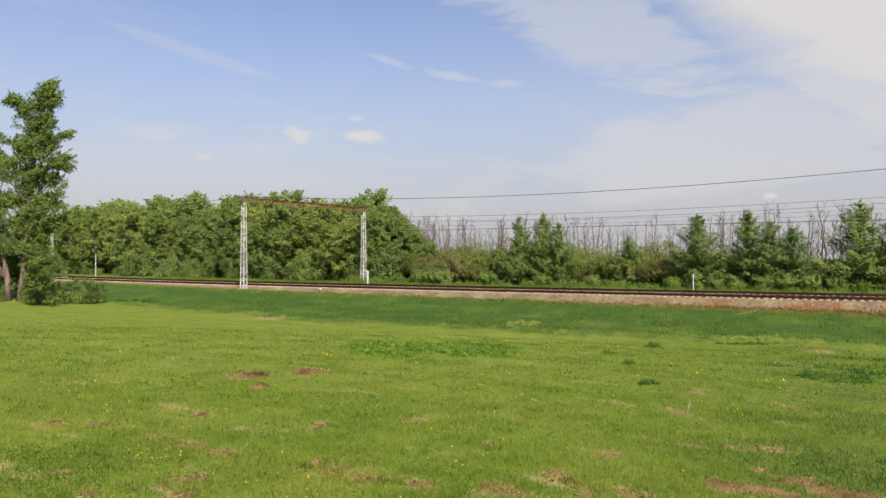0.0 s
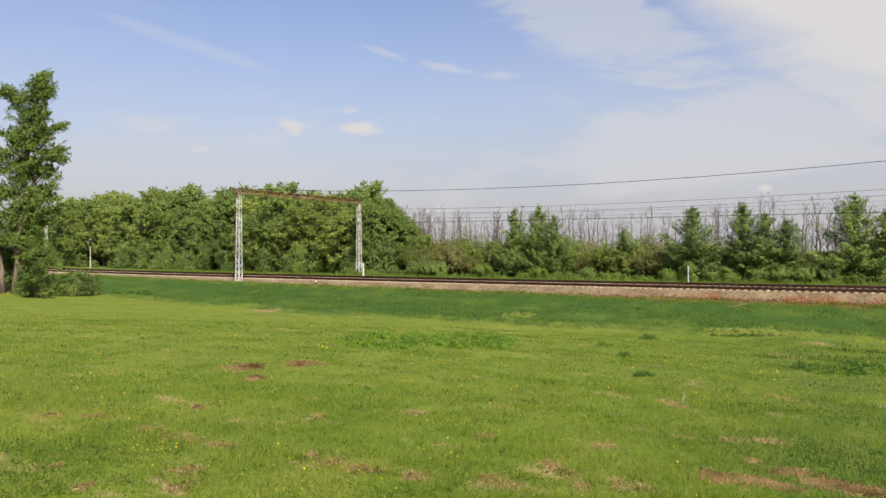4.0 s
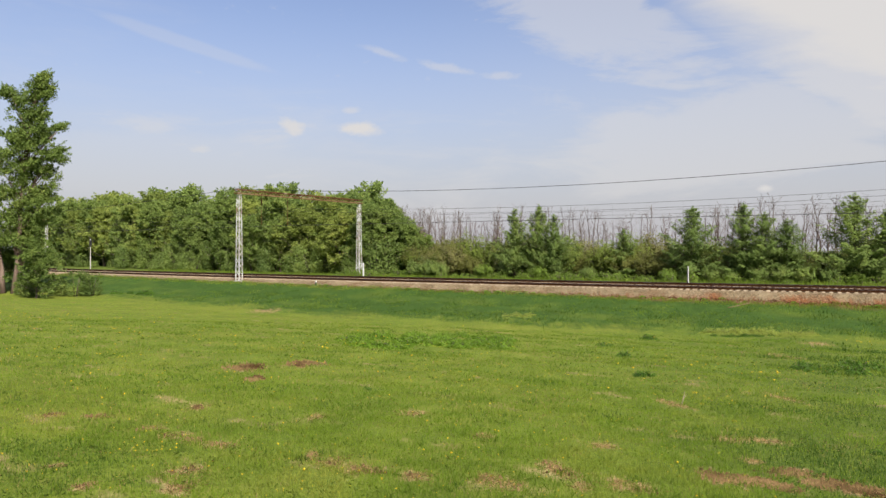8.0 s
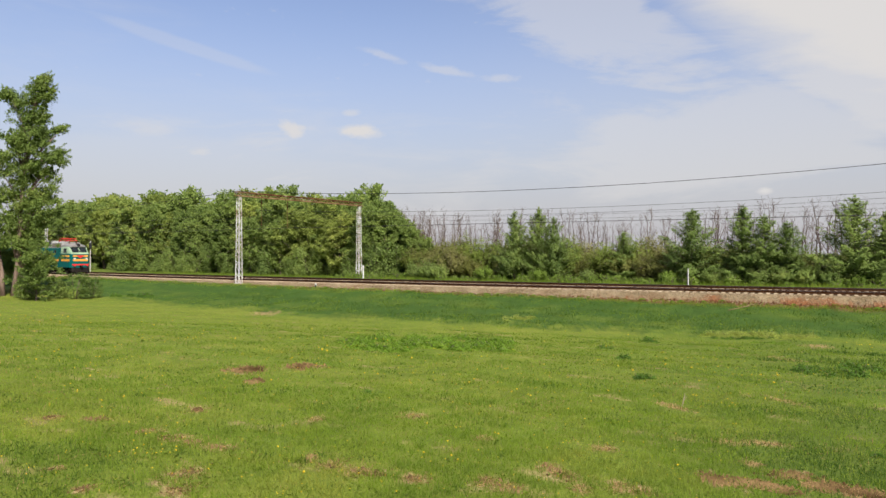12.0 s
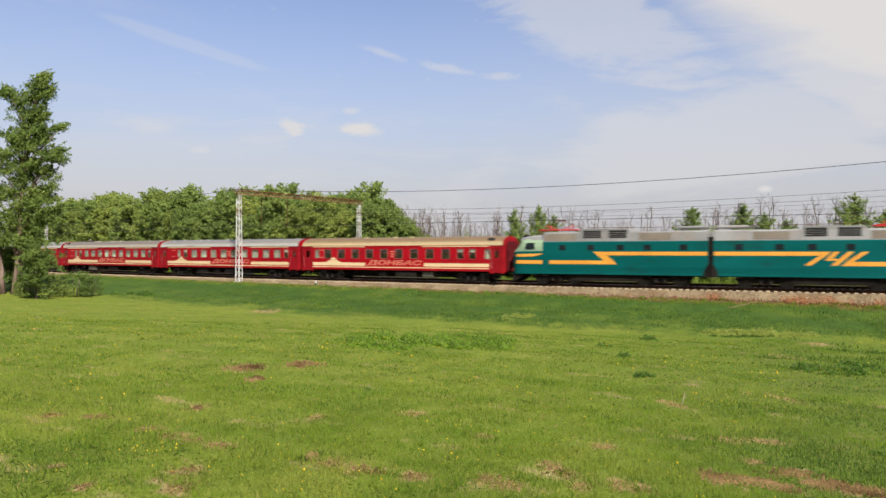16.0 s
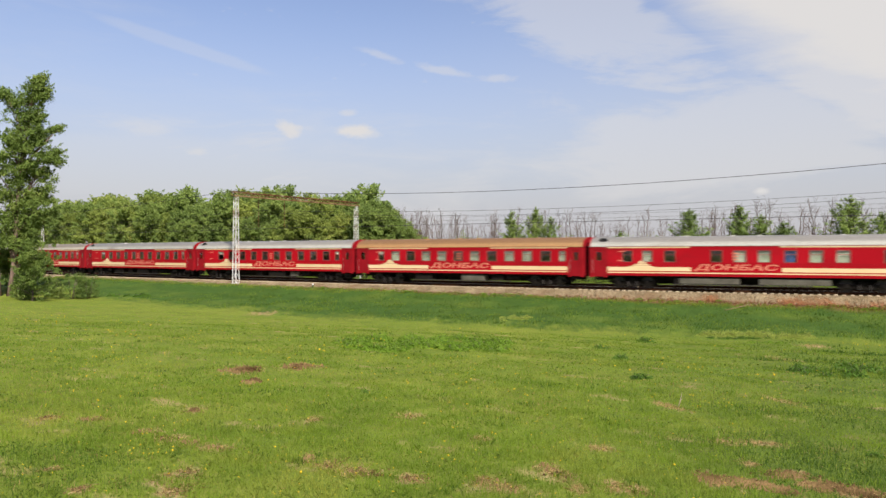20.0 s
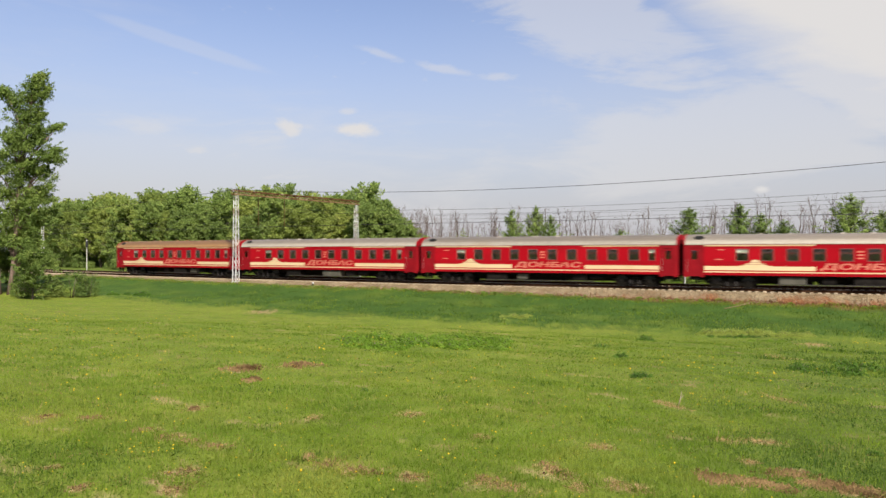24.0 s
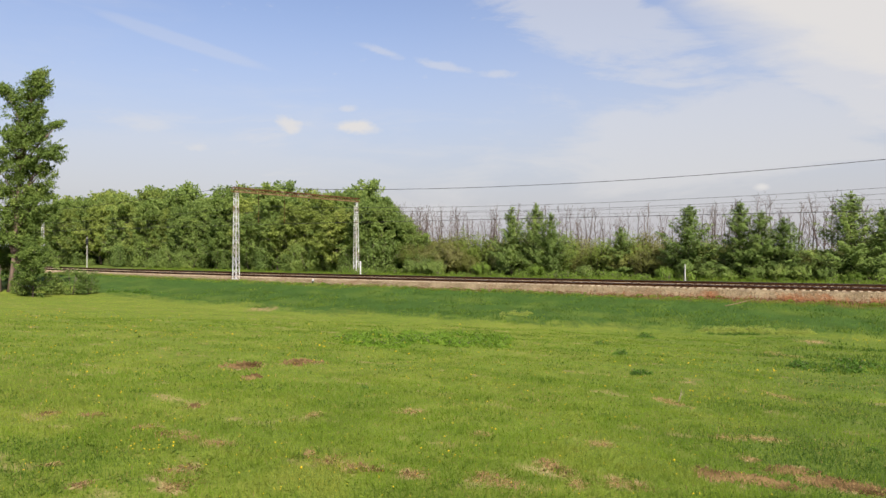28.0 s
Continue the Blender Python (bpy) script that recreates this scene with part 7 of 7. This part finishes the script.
    xs, ys = spots[:, 0] + rng.normal(size=n) * spots[:, 2] * 0.5, spots[:, 1] + rng.normal(size=n) * spots[:, 3] * 0.5
    zs, r = ground_z(xs, ys), (0.007 + 0.030 * rng.random(n) ** 2) * np.clip(ys / 8, 0.8, 2)
    o = np.array([(1, 0, 0), (-0.5, 0.87, 0), (-0.5, -0.87, 0), (0, 0, 1)])
    v = (np.stack([xs, ys, zs], 1)[:, None, :] + (o[None] * r[:, None, None]) * (0.7 + 0.6 * rng.random((n, 4, 1)))).reshape(-1, 3)
    f = np.concatenate([np.arange(n)[:, None] * 4 + np.array(t) for t in ((0, 1, 3), (1, 2, 3), (2, 0, 3))])
    tagged(new("soil_clods", raw_mesh("soil_clods", v, f, CLOD)), "crumbled brown clods of bare soil", "soil", kind="stuff")
    # dry thatch between the blades
    xs, ys, ds = scatter(26000, 5.3, 40.0, 2.02, rng)
    dry = 0.8 * lumps(xs, ys, 4.7, 4.0) + 0.8 * lumps(xs, ys, 1.4, 4.0) + 0.5 * lumps(xs, ys, 0.5, 2.0) + 0.4 * rng.normal(size=len(xs)) > 0.5
    xs, ys, ds = xs[dry], ys[dry], ds[dry]
    me = blade_mesh("dry_thatch", xs, ys, (0.035 + 0.035 * rng.random(len(xs))) * np.clip(ds / 8, 0.9, 2) ** 0.5, 0.0040 * np.clip(ds / 7, 0.8, 4), rng, STRAW, flat=2.5)
    tagged(new("dry_thatch", me), "dry straw blades among the meadow grass", "straw", kind="stuff")
    # small leafy weeds, clover and plantain, in patches
    xs, ys, ds = scatter(40000, 5.3, 40.0, 2.02, rng)
    soil, lush, verge, litter = cover_of(xs, ys)
    corner = np.hypot((xs + 4.3) / 1.7, (ys - 7.2) / 1.5) < 0.95
    leafy_spot = (1.1 * corner + lumps(xs, ys, 1.5, 9.0) + 0.7 * lumps(xs, ys, 0.42, 3.0) + 0.3 * rng.normal(size=len(xs)) > 0.42) & (soil < 0.3)
    xs, ys, ds = xs[leafy_spot], ys[leafy_spot], ds[leafy_spot]
    C = np.stack([xs, ys, ground_z(xs, ys) + 0.012 + 0.026 * rng.random(len(xs))], 1)
    Nn = rng.normal(size=(len(xs), 3)) * 0.5 + np.array([0, 0, 1.0])
    v, f = leaf_cards(C, Nn, (0.015 + 0.018 * rng.random(len(xs))) * np.clip(ds / 7, 0.9, 4), rng, 0.7)
    tagged(new("meadow_weeds", raw_mesh("meadow_weeds", v, f, LEAF_CLOVER)), "small leafy weeds and clover in the meadow", "weeds", kind="stuff")
    return rng


CLOD = surface("crumbled_soil", (0.050, 0.028, 0.012), (0.20, 0.130, 0.058), 1.7, 40, 0.95, 0.3, spec=0.0)
rng_m = grow_meadow()


def flowers(name, n, size, d1, rng, words, tall, spots=()):
    """Yellow flower heads on thin stems, all joined: too many to count."""
    x, y, d = scatter(n, 5.6, d1, 1.75, rng, 32)
    for k, (cx, cy, a, b, count) in enumerate(spots):
        x, y = np.append(x, cx + rng.normal(size=count) * a), np.append(y, cy + rng.normal(size=count) * b)
    d, n = np.hypot(x, y), len(x)
    near = lumps(x, y, 5.5, 3.0) + 0.5 * lumps(x, y, 1.9, 7.0) + 0.3 * rng.normal(size=n) > -0.1
    soil, lush, verge, litter = cover_of(x, y)
    near &= (lush < 0.4) & (soil < 0.5)
    x, y, d = x[near], y[near], d[near]
    z = ground_z(x, y) + tall * (0.7 + 0.6 * rng.random(len(x))) * np.clip(d / 10, 1, 1.6)
    r = size * (0.75 + 0.5 * rng.random(len(x))) * np.clip(d / 12, 0.75, 1.9)
    t = np.arange(6) * math.pi / 3
    ring = np.stack([np.cos(t), np.sin(t), np.zeros(6)], 1)
    tilt = rng.normal(size=(len(x), 1, 2)) * 0.35
    base = np.stack([x, y, z], 1)[:, None, :]
    v6 = base + ring[None] * r[:, None, None]
    v6[:, :, 2] += (ring[None, :, 0] * tilt[:, :, 0] + ring[None, :, 1] * tilt[:, :, 1] - 0.15) * r[:, None]
    top = base + np.array([0, 0, 0.45])[None, None] * r[:, None, None]
    low = base - np.array([0, 0, 0.35])[None, None] * r[:, None, None]
    v = np.concatenate([v6, top, low], 1).reshape(-1, 3)
    k = np.arange(len(x))[:, None] * 8
    f = np.concatenate([k + np.array([i, (i + 1) % 6, 6]) for i in range(6)] + [k + np.array([(i + 1) % 6, i, 7]) for i in range(6)])
    tagged(new(name, raw_mesh(name, v, f, PETAL)), words, "flowers", kind="stuff")


flowers("dandelions", 380, 0.0145, 48.0, rng_m, "yellow dandelion heads scattered in the meadow", 0.09,
        ((-19.8, 37.8, 4.5, 1.2, 60), (-12.4, 28.4, 2.5, 0.8, 40), (-20.2, 42.4, 3.0, 1.0, 30), (-2.97, 7.97, 0.15, 0.15, 12), (9.3, 24.9, 0.5, 1.2, 20), (22.0, 39.6, 0.6, 0.8, 24), (-1.9, 7.4, 0.5, 0.5, 14), (0.2, 8.0, 0.6, 0.6, 8)))
flowers("buttercups", 1700, 0.0082, 30.0, rng_m, "tiny yellow meadow flowers", 0.10)

# clumps of coarse weeds: x, y, half width, half depth, size
rw = random.Random(5)


def rosette(seed, leaf, spread=0.42, tall=0.20, n=420, size=0.075):
    """A low spreading weed: leaves on short stalks, densest in the middle, lifted towards the light."""
    r = np.random.default_rng(seed)
    sh = Shape()
    for k in range(5):
        q = k * 1.26
        sh.path([(0, 0, -0.05), (0.1 * math.cos(q), 0.1 * math.sin(q), tall * 0.5), (0.2 * math.cos(q), 0.2 * math.sin(q), tall * 0.9)], [0.006, 0.005, 0.003], 4)
    t, d = r.random(n) * 6.283, spread * r.random(n) ** 0.65
    lump = 0.6 + 0.4 * np.sin(t * 3 + seed) + 0.25 * np.sin(t * 7)
    C = np.stack([d * np.cos(t), d * np.sin(t), tall * (1.05 - (d / spread) ** 2) * lump * (0.35 + 0.65 * r.random(n)) + 0.02], 1)
    Nn = r.normal(size=(n, 3)) * 0.5 + np.stack([np.cos(t) * 0.3, np.sin(t) * 0.3, np.full(n, 0.9)], 1)
    v, f = leaf_cards(C, Nn, size * (0.6 + 0.8 * r.random(n)), r, 0.6)
    return sh.mesh("stem_fan", BARK, True), raw_mesh("foliage", v, f, leaf)


TUFT = [rosette(170 + k, LEAF_FRESH) for k in range(3)]
HUMMOCK_LEAF = leafy("pale_hummock_leaves", (0.30, 0.355, 0.07), (0.41, 0.465, 0.11), (0.48, 0.50, 0.16), 0.65)
PALE_TUFT = [rosette(180 + k, HUMMOCK_LEAF, 0.62, 0.36, 1100, 0.06) for k in range(2)]
DEEP_TUFT = [rosette(190 + k, LEAF_WEED, 0.38, 0.28) for k in range(2)]
for cx, cy, a, b, count, kinds, lo, hi, words in (
        (-1.9, 30.2, 2.0, 5.0, 60, TUFT, 0.7, 1.4, "low fresh green nettles in the meadow"), (0.9, 31.6, 2.0, 5.0, 60, TUFT, 0.7, 1.4, "low fresh green nettles in the meadow"),
        (10.6, 40.2, 0.5, 1.2, 5, DEEP_TUFT, 0.8, 1.2, "dark green weed tuft in the meadow"), (4.99, 18.8, 0.3, 0.5, 5, DEEP_TUFT, 0.45, 0.7, "dark green weed tuft in the meadow"),
        (6.33, 26.5, 0.4, 0.8, 4, DEEP_TUFT, 0.5, 0.8, "dark green weed tuft in the meadow"), (11.8, 22.7, 1.0, 1.5, 14, DEEP_TUFT, 0.6, 1.1, "dark green coarse weeds in the meadow"),
        # dark weeds along y = 43 are added as the shadow under the pale hummock
        (13.7, 24.0, 0.8, 1.5, 10, DEEP_TUFT, 0.6, 1.1, "dark green coarse weeds in the meadow"), (17.2, 43.0, 1.9, 0.25, 22, DEEP_TUFT, 0.5, 0.75, "dark green weed tuft in the meadow"), (17.6, 41.0, 1.0, 0.5, 12, TUFT, 0.5, 0.8, "low fresh green nettles in the meadow"),
        (17.0, 44.0, 2.0, 0.3, 18, PALE_TUFT, 0.8, 1.15, "pale yellow-green grass hummock"),
        (19.8, 43.2, 1.5, 0.4, 14, PALE_TUFT, 0.6, 0.95, "pale yellow-green grass hummock"), (5.2, 53.2, 1.3, 0.8, 8, PALE_TUFT, 0.6, 0.95, "pale yellow-green grass hummock"),
        (7.05, 32.5, 0.4, 1.0, 3, DEEP_TUFT, 0.6, 0.9, "dark green weed tuft in the meadow"), (-3.95, 15.8, 0.2, 0.4, 4, TUFT, 0.3, 0.5, "small leafy weed beside bare soil"),
        (-3.3, 20.0, 0.5, 0.5, 4, TUFT, 0.3, 0.5, "small leafy weed beside bare soil"), (-1.44, 14.4, 0.15, 0.3, 2, DEEP_TUFT, 0.3, 0.45, "small dark weed in the meadow"),
        (5.6, 9.6, 0.25, 0.3, 3, DEEP_TUFT, 0.25, 0.4, "small dark weed beside bare soil"), (-30.5, 76.5, 3.0, 2.0, 6, DEEP_TUFT, 1.0, 1.6, "dark green weed tuft near the bushes")):
    for k in range(count):
        q = rw.random() * 6.283
        r = math.sqrt(rw.random())
        plant("weed_clump", kinds[rw.randrange(len(kinds))], ("stem_fan", "foliage"), (cx + a * r * math.cos(q), cy + b * r * math.sin(q)), rw.uniform(lo, hi), rw.random() * 6.3,
              words, "weeds", "weeds in the meadow", dz=-0.05)

POLE_WOOD = surface("weathered_pole_wood", (0.17, 0.115, 0.070), (0.27, 0.195, 0.125), 3.0, 40, 0.9, 0.2, spec=0.0, stretch=(0.3, 0.3, 1))
BLEACHED = surface("bleached_stalk", (0.26, 0.205, 0.14), (0.36, 0.30, 0.21), 3.0, 40, 0.9, 0.1, spec=0.0)
stick = thing("dry_stick", Matrix.Translation((4.46, 14.1, gz(4.46, 14.1))), "bleached dry stalk standing in the meadow", "stick")
part("stalk", Shape().path([(-0.04, 0, -0.03), (0.0, 0, 0.09), (0.035, 0.02, 0.21), (0.04, 0.02, 0.26)], [0.009, 0.008, 0.006, 0.004], 5), BLEACHED, stick)
part("side_twig", Shape().path([(0.012, 0, 0.13), (0.05, 0, 0.16), (0.065, 0, 0.20)], [0.005, 0.004, 0.003], 4), BLEACHED, stick)

def lie(s, w):
    """A place on the ballast's slope or the ground below it."""
    x, y = track_xy(s, w)
    return Vector((x, y, max(gz(x, y), float(np.interp(w, [1.35, 2.75, 3.1, 3.6, 4.1, 4.7, 5.6], [-0.25, -0.285, -0.42, -0.70, -0.98, -1.35, -2.2]))) + 0.05))


pole = thing("fallen_pole", Matrix.Translation(lie(5.2, 4.65)), "thin weathered pole lying across the ballast's foot", "pole")
part("shaft", Shape().path([lie(s, w) - lie(5.2, 4.65) for s, w in ((6.9, 7.3), (6.1, 6.0), (5.2, 4.65), (4.3, 3.8), (3.6, 3.1))], [0.022, 0.026, 0.028, 0.028, 0.026], 7), POLE_WOOD, pole)

# weeds that creep over the ballast's foot
for k in range(24):
    s = rw.uniform(-4, 60)
    x, y = track_xy(s, 4.75 + rw.gauss(0, 0.25))
    plant("weed_clump", TUFT[rw.randrange(3)], ("stem_fan", "foliage"), (x, y), rw.uniform(0.35, 0.8), rw.random() * 6.3, "green weeds creeping over the ballast's foot", "weeds", "weeds on the ballast's foot", dz=0.1)


def bank_fringe():
    """Ragged grass and rusty dry stalks where the meadow creeps up the ballast."""
    rng = np.random.default_rng(77)
    n = 11000
    s = -10 + 105 * rng.random(n) ** 1.35
    xy0 = np.array([track_xy(a, 4.4) for a in s])
    wob = 0.5 * lumps(xy0[:, 0], xy0[:, 1], 2.7, 1.0) + 0.35 * lumps(xy0[:, 0], xy0[:, 1], 0.9, 3.0)
    w = 4.85 + 0.5 * rng.normal(size=n) - 0.9 * np.clip(wob, -0.5, 1) + 0.35 * np.clip((26 - s) / 16, 0, 1)
    w = np.maximum(w, 3.55)
    xy = np.array([track_xy(a, b) for a, b in zip(s, w)])
    size = np.clip(1.0 + 0.006 * s, 1, 1.6)
    me = blade_mesh("bank_grass", xy[:, 0], xy[:, 1], (0.10 + 0.15 * rng.random(n)) * (1 + 0.5 * np.clip(wob, -0.5, 1)), 0.030 * size, rng, BLADE_MID, flat=0.7)
    tagged(new("bank_grass", me), "ragged green grass creeping up the ballast's foot", "grass", kind="stuff")
    n = 9000
    s = -10 + 70 * rng.random(n) ** 1.6
    w = 4.15 + 0.42 * rng.normal(size=n) + 0.25 * np.clip((14 - s) / 20, 0, 1)
    xy = np.array([track_xy(a, b) for a, b in zip(s, w)])
    z0 = np.interp(w, [1.35, 2.75, 3.1, 3.6, 4.1, 4.7, 5.6], [-0.25, -0.285, -0.42, -0.70, -0.98, -1.35, -2.2])
    keep = rng.random(n) < np.clip(0.9 - s / 60, 0.12, 1)
    xy, z0 = xy[keep], z0[keep]
    me = blade_mesh("dry_stalks", xy[:, 0], xy[:, 1], 0.10 + 0.18 * rng.random(len(xy)), np.full(len(xy), 0.03), rng, RUST_LITTER, flat=1.2)
    lift = np.maximum(z0 - ground_z(xy[:, 0], xy[:, 1]), 0) + 0.02
    co = np.empty(len(me.vertices) * 3, np.float32)
    me.vertices.foreach_get("co", co)
    co = co.reshape(-1, 3)
    co[:, 2] += np.repeat(lift, 5)
    me.vertices.foreach_set("co", co.ravel())
    tagged(new("dry_stalks", me), "rusty brown dry stalks along the ballast's foot", "dry stalks", kind="stuff")


bank_fringe()


def verge_grass():
    """Pale tall grass between the far track and the thicket."""
    rng = np.random.default_rng(51)
    n = 24000
    s = -28 + 130 * rng.random(n)
    w = -9.6 - 6.5 * rng.random(n) ** 1.2
    xy = np.array([track_xy(a, b) for a, b in zip(s, w)])
    clump = lumps(xy[:, 0], xy[:, 1], 4.3, 2.0) + 0.5 * lumps(xy[:, 0], xy[:, 1], 1.3, 4.0) + 0.4 * rng.normal(size=n)
    keep = clump > -0.3
    xy, clump = xy[keep], clump[keep]
    h = (0.28 + 0.24 * rng.random(len(xy))) * (1 + 0.4 * np.clip(clump, 0, 1))
    me = blade_mesh("verge_grass", xy[:, 0], xy[:, 1], h, np.full(len(xy), 0.05), rng, BLADE_MID, flat=0.6)
    tagged(new("verge_grass", me), "pale green tall grass before the thicket", "grass", kind="stuff")


verge_grass()


# ---- pieces of the track: sleepers ----
def sleeper_shape():
    sh = Shape()
    sh.loft([[(-0.13, y, -0.42), (0.13, y, -0.42), (0.13, y, z - 0.03), (0.10, y, z), (-0.10, y, z), (-0.13, y, z - 0.03)]
             for y, z in ((-1.36, -0.215), (-1.30, -0.185), (-0.5, -0.175), (-0.3, -0.21), (0.3, -0.21), (0.5, -0.175), (1.30, -0.185), (1.36, -0.215))])
    return sh


SLEEPER = sleeper_shape().mesh("sleeper", SLEEPER_CONCRETE)
SLEEPER_STEP = 0.5455
for k in range(298):
    s = -22.0 + SLEEPER_STEP * k
    ob = new("sleeper", SLEEPER)
    ob.parent = NEAR
    ob.matrix_world = Matrix.Translation(track_point(s, 0.0, random.gauss(0, 0.008))) @ pose(0, 0, 0, 0, 0, track_turn(s))


def joined_sleepers(w, parent, s0, s1, lift=0.0):
    sh, one = Shape(), sleeper_shape()
    s = s0
    while s < s1:
        m = Matrix.Translation(track_point(s, w, lift)) @ pose(0, 0, 0, 0, 0, track_turn(s))
        sh.poly([m @ Vector(p) for p in one.v], one.f)
        s += SLEEPER_STEP
    tagged(part("sleeper_run", sh, SLEEPER_CONCRETE, parent), kind="stuff")


joined_sleepers(-4.1, FAR, -60.0, 170.0, 0.10)
joined_sleepers(0.0, NEAR, -60.0, -22.3)
joined_sleepers(0.0, NEAR, 141.0, 170.0)


def loose_stones():
    """Stones that stand out of the near ballast shoulder and the brown litter at its foot."""
    rng = np.random.default_rng(8)
    n = 15000
    s = -8 + 110 * rng.random(n) ** 1.5
    w = 1.5 + 3.3 * rng.random(n)
    z0 = np.interp(w, [1.35, 2.75, 3.1, 3.6, 4.1, 4.7], [-0.25, -0.285, -0.42, -0.70, -0.98, -1.35])
    xy = np.array([track_xy(a, b) for a, b in zip(s, w)])
    z = np.maximum(z0, ground_z(xy[:, 0], xy[:, 1]) - 0.01)
    r = 0.022 + 0.045 * rng.random(n) ** 1.6
    o = np.array([(1, 0, -0.2), (-0.5, 0.87, -0.2), (-0.5, -0.87, -0.2), (0.1, 0.1, 0.8)])
    v = (np.stack([xy[:, 0], xy[:, 1], z], 1)[:, None, :] + o[None] * r[:, None, None] * (0.7 + 0.6 * rng.random((n, 4, 1)))).reshape(-1, 3)
    f = np.concatenate([np.arange(n)[:, None] * 4 + np.array(t) for t in ((0, 1, 3), (1, 2, 3), (2, 0, 3), (0, 2, 1))])
    tagged(new("ballast_stones", raw_mesh("ballast_stones", v, f, STONE)), "loose pale crushed stones on the ballast shoulder", "stones", kind="stuff")


STONE = surface("loose_ballast_stone", (0.122, 0.088, 0.054), (0.35, 0.278, 0.192), 6.0, 40, 0.95, 0.2, spec=0.0)
loose_stones()


# ---- what moves ----
def motions():
    """The train runs through from behind the poplar and out of sight, at a steady speed."""
    for ob, place, reach, *flip in TRAIN:
        turned = 180.0 if flip and flip[0] else 0.0
        rows = []
        for k in range(57):
            t = k * 0.5
            s = place - SPEED * (t - PASS_T)
            a, b = track_point(s - reach), track_point(s + reach)
            d, m = a - b, (a + b) / 2
            rows.append((t, pose(m.x, m.y, 0.0, 0, 0, math.degrees(math.atan2(d.y, d.x)) + turned)))
        walk(ob, rows)


motions()
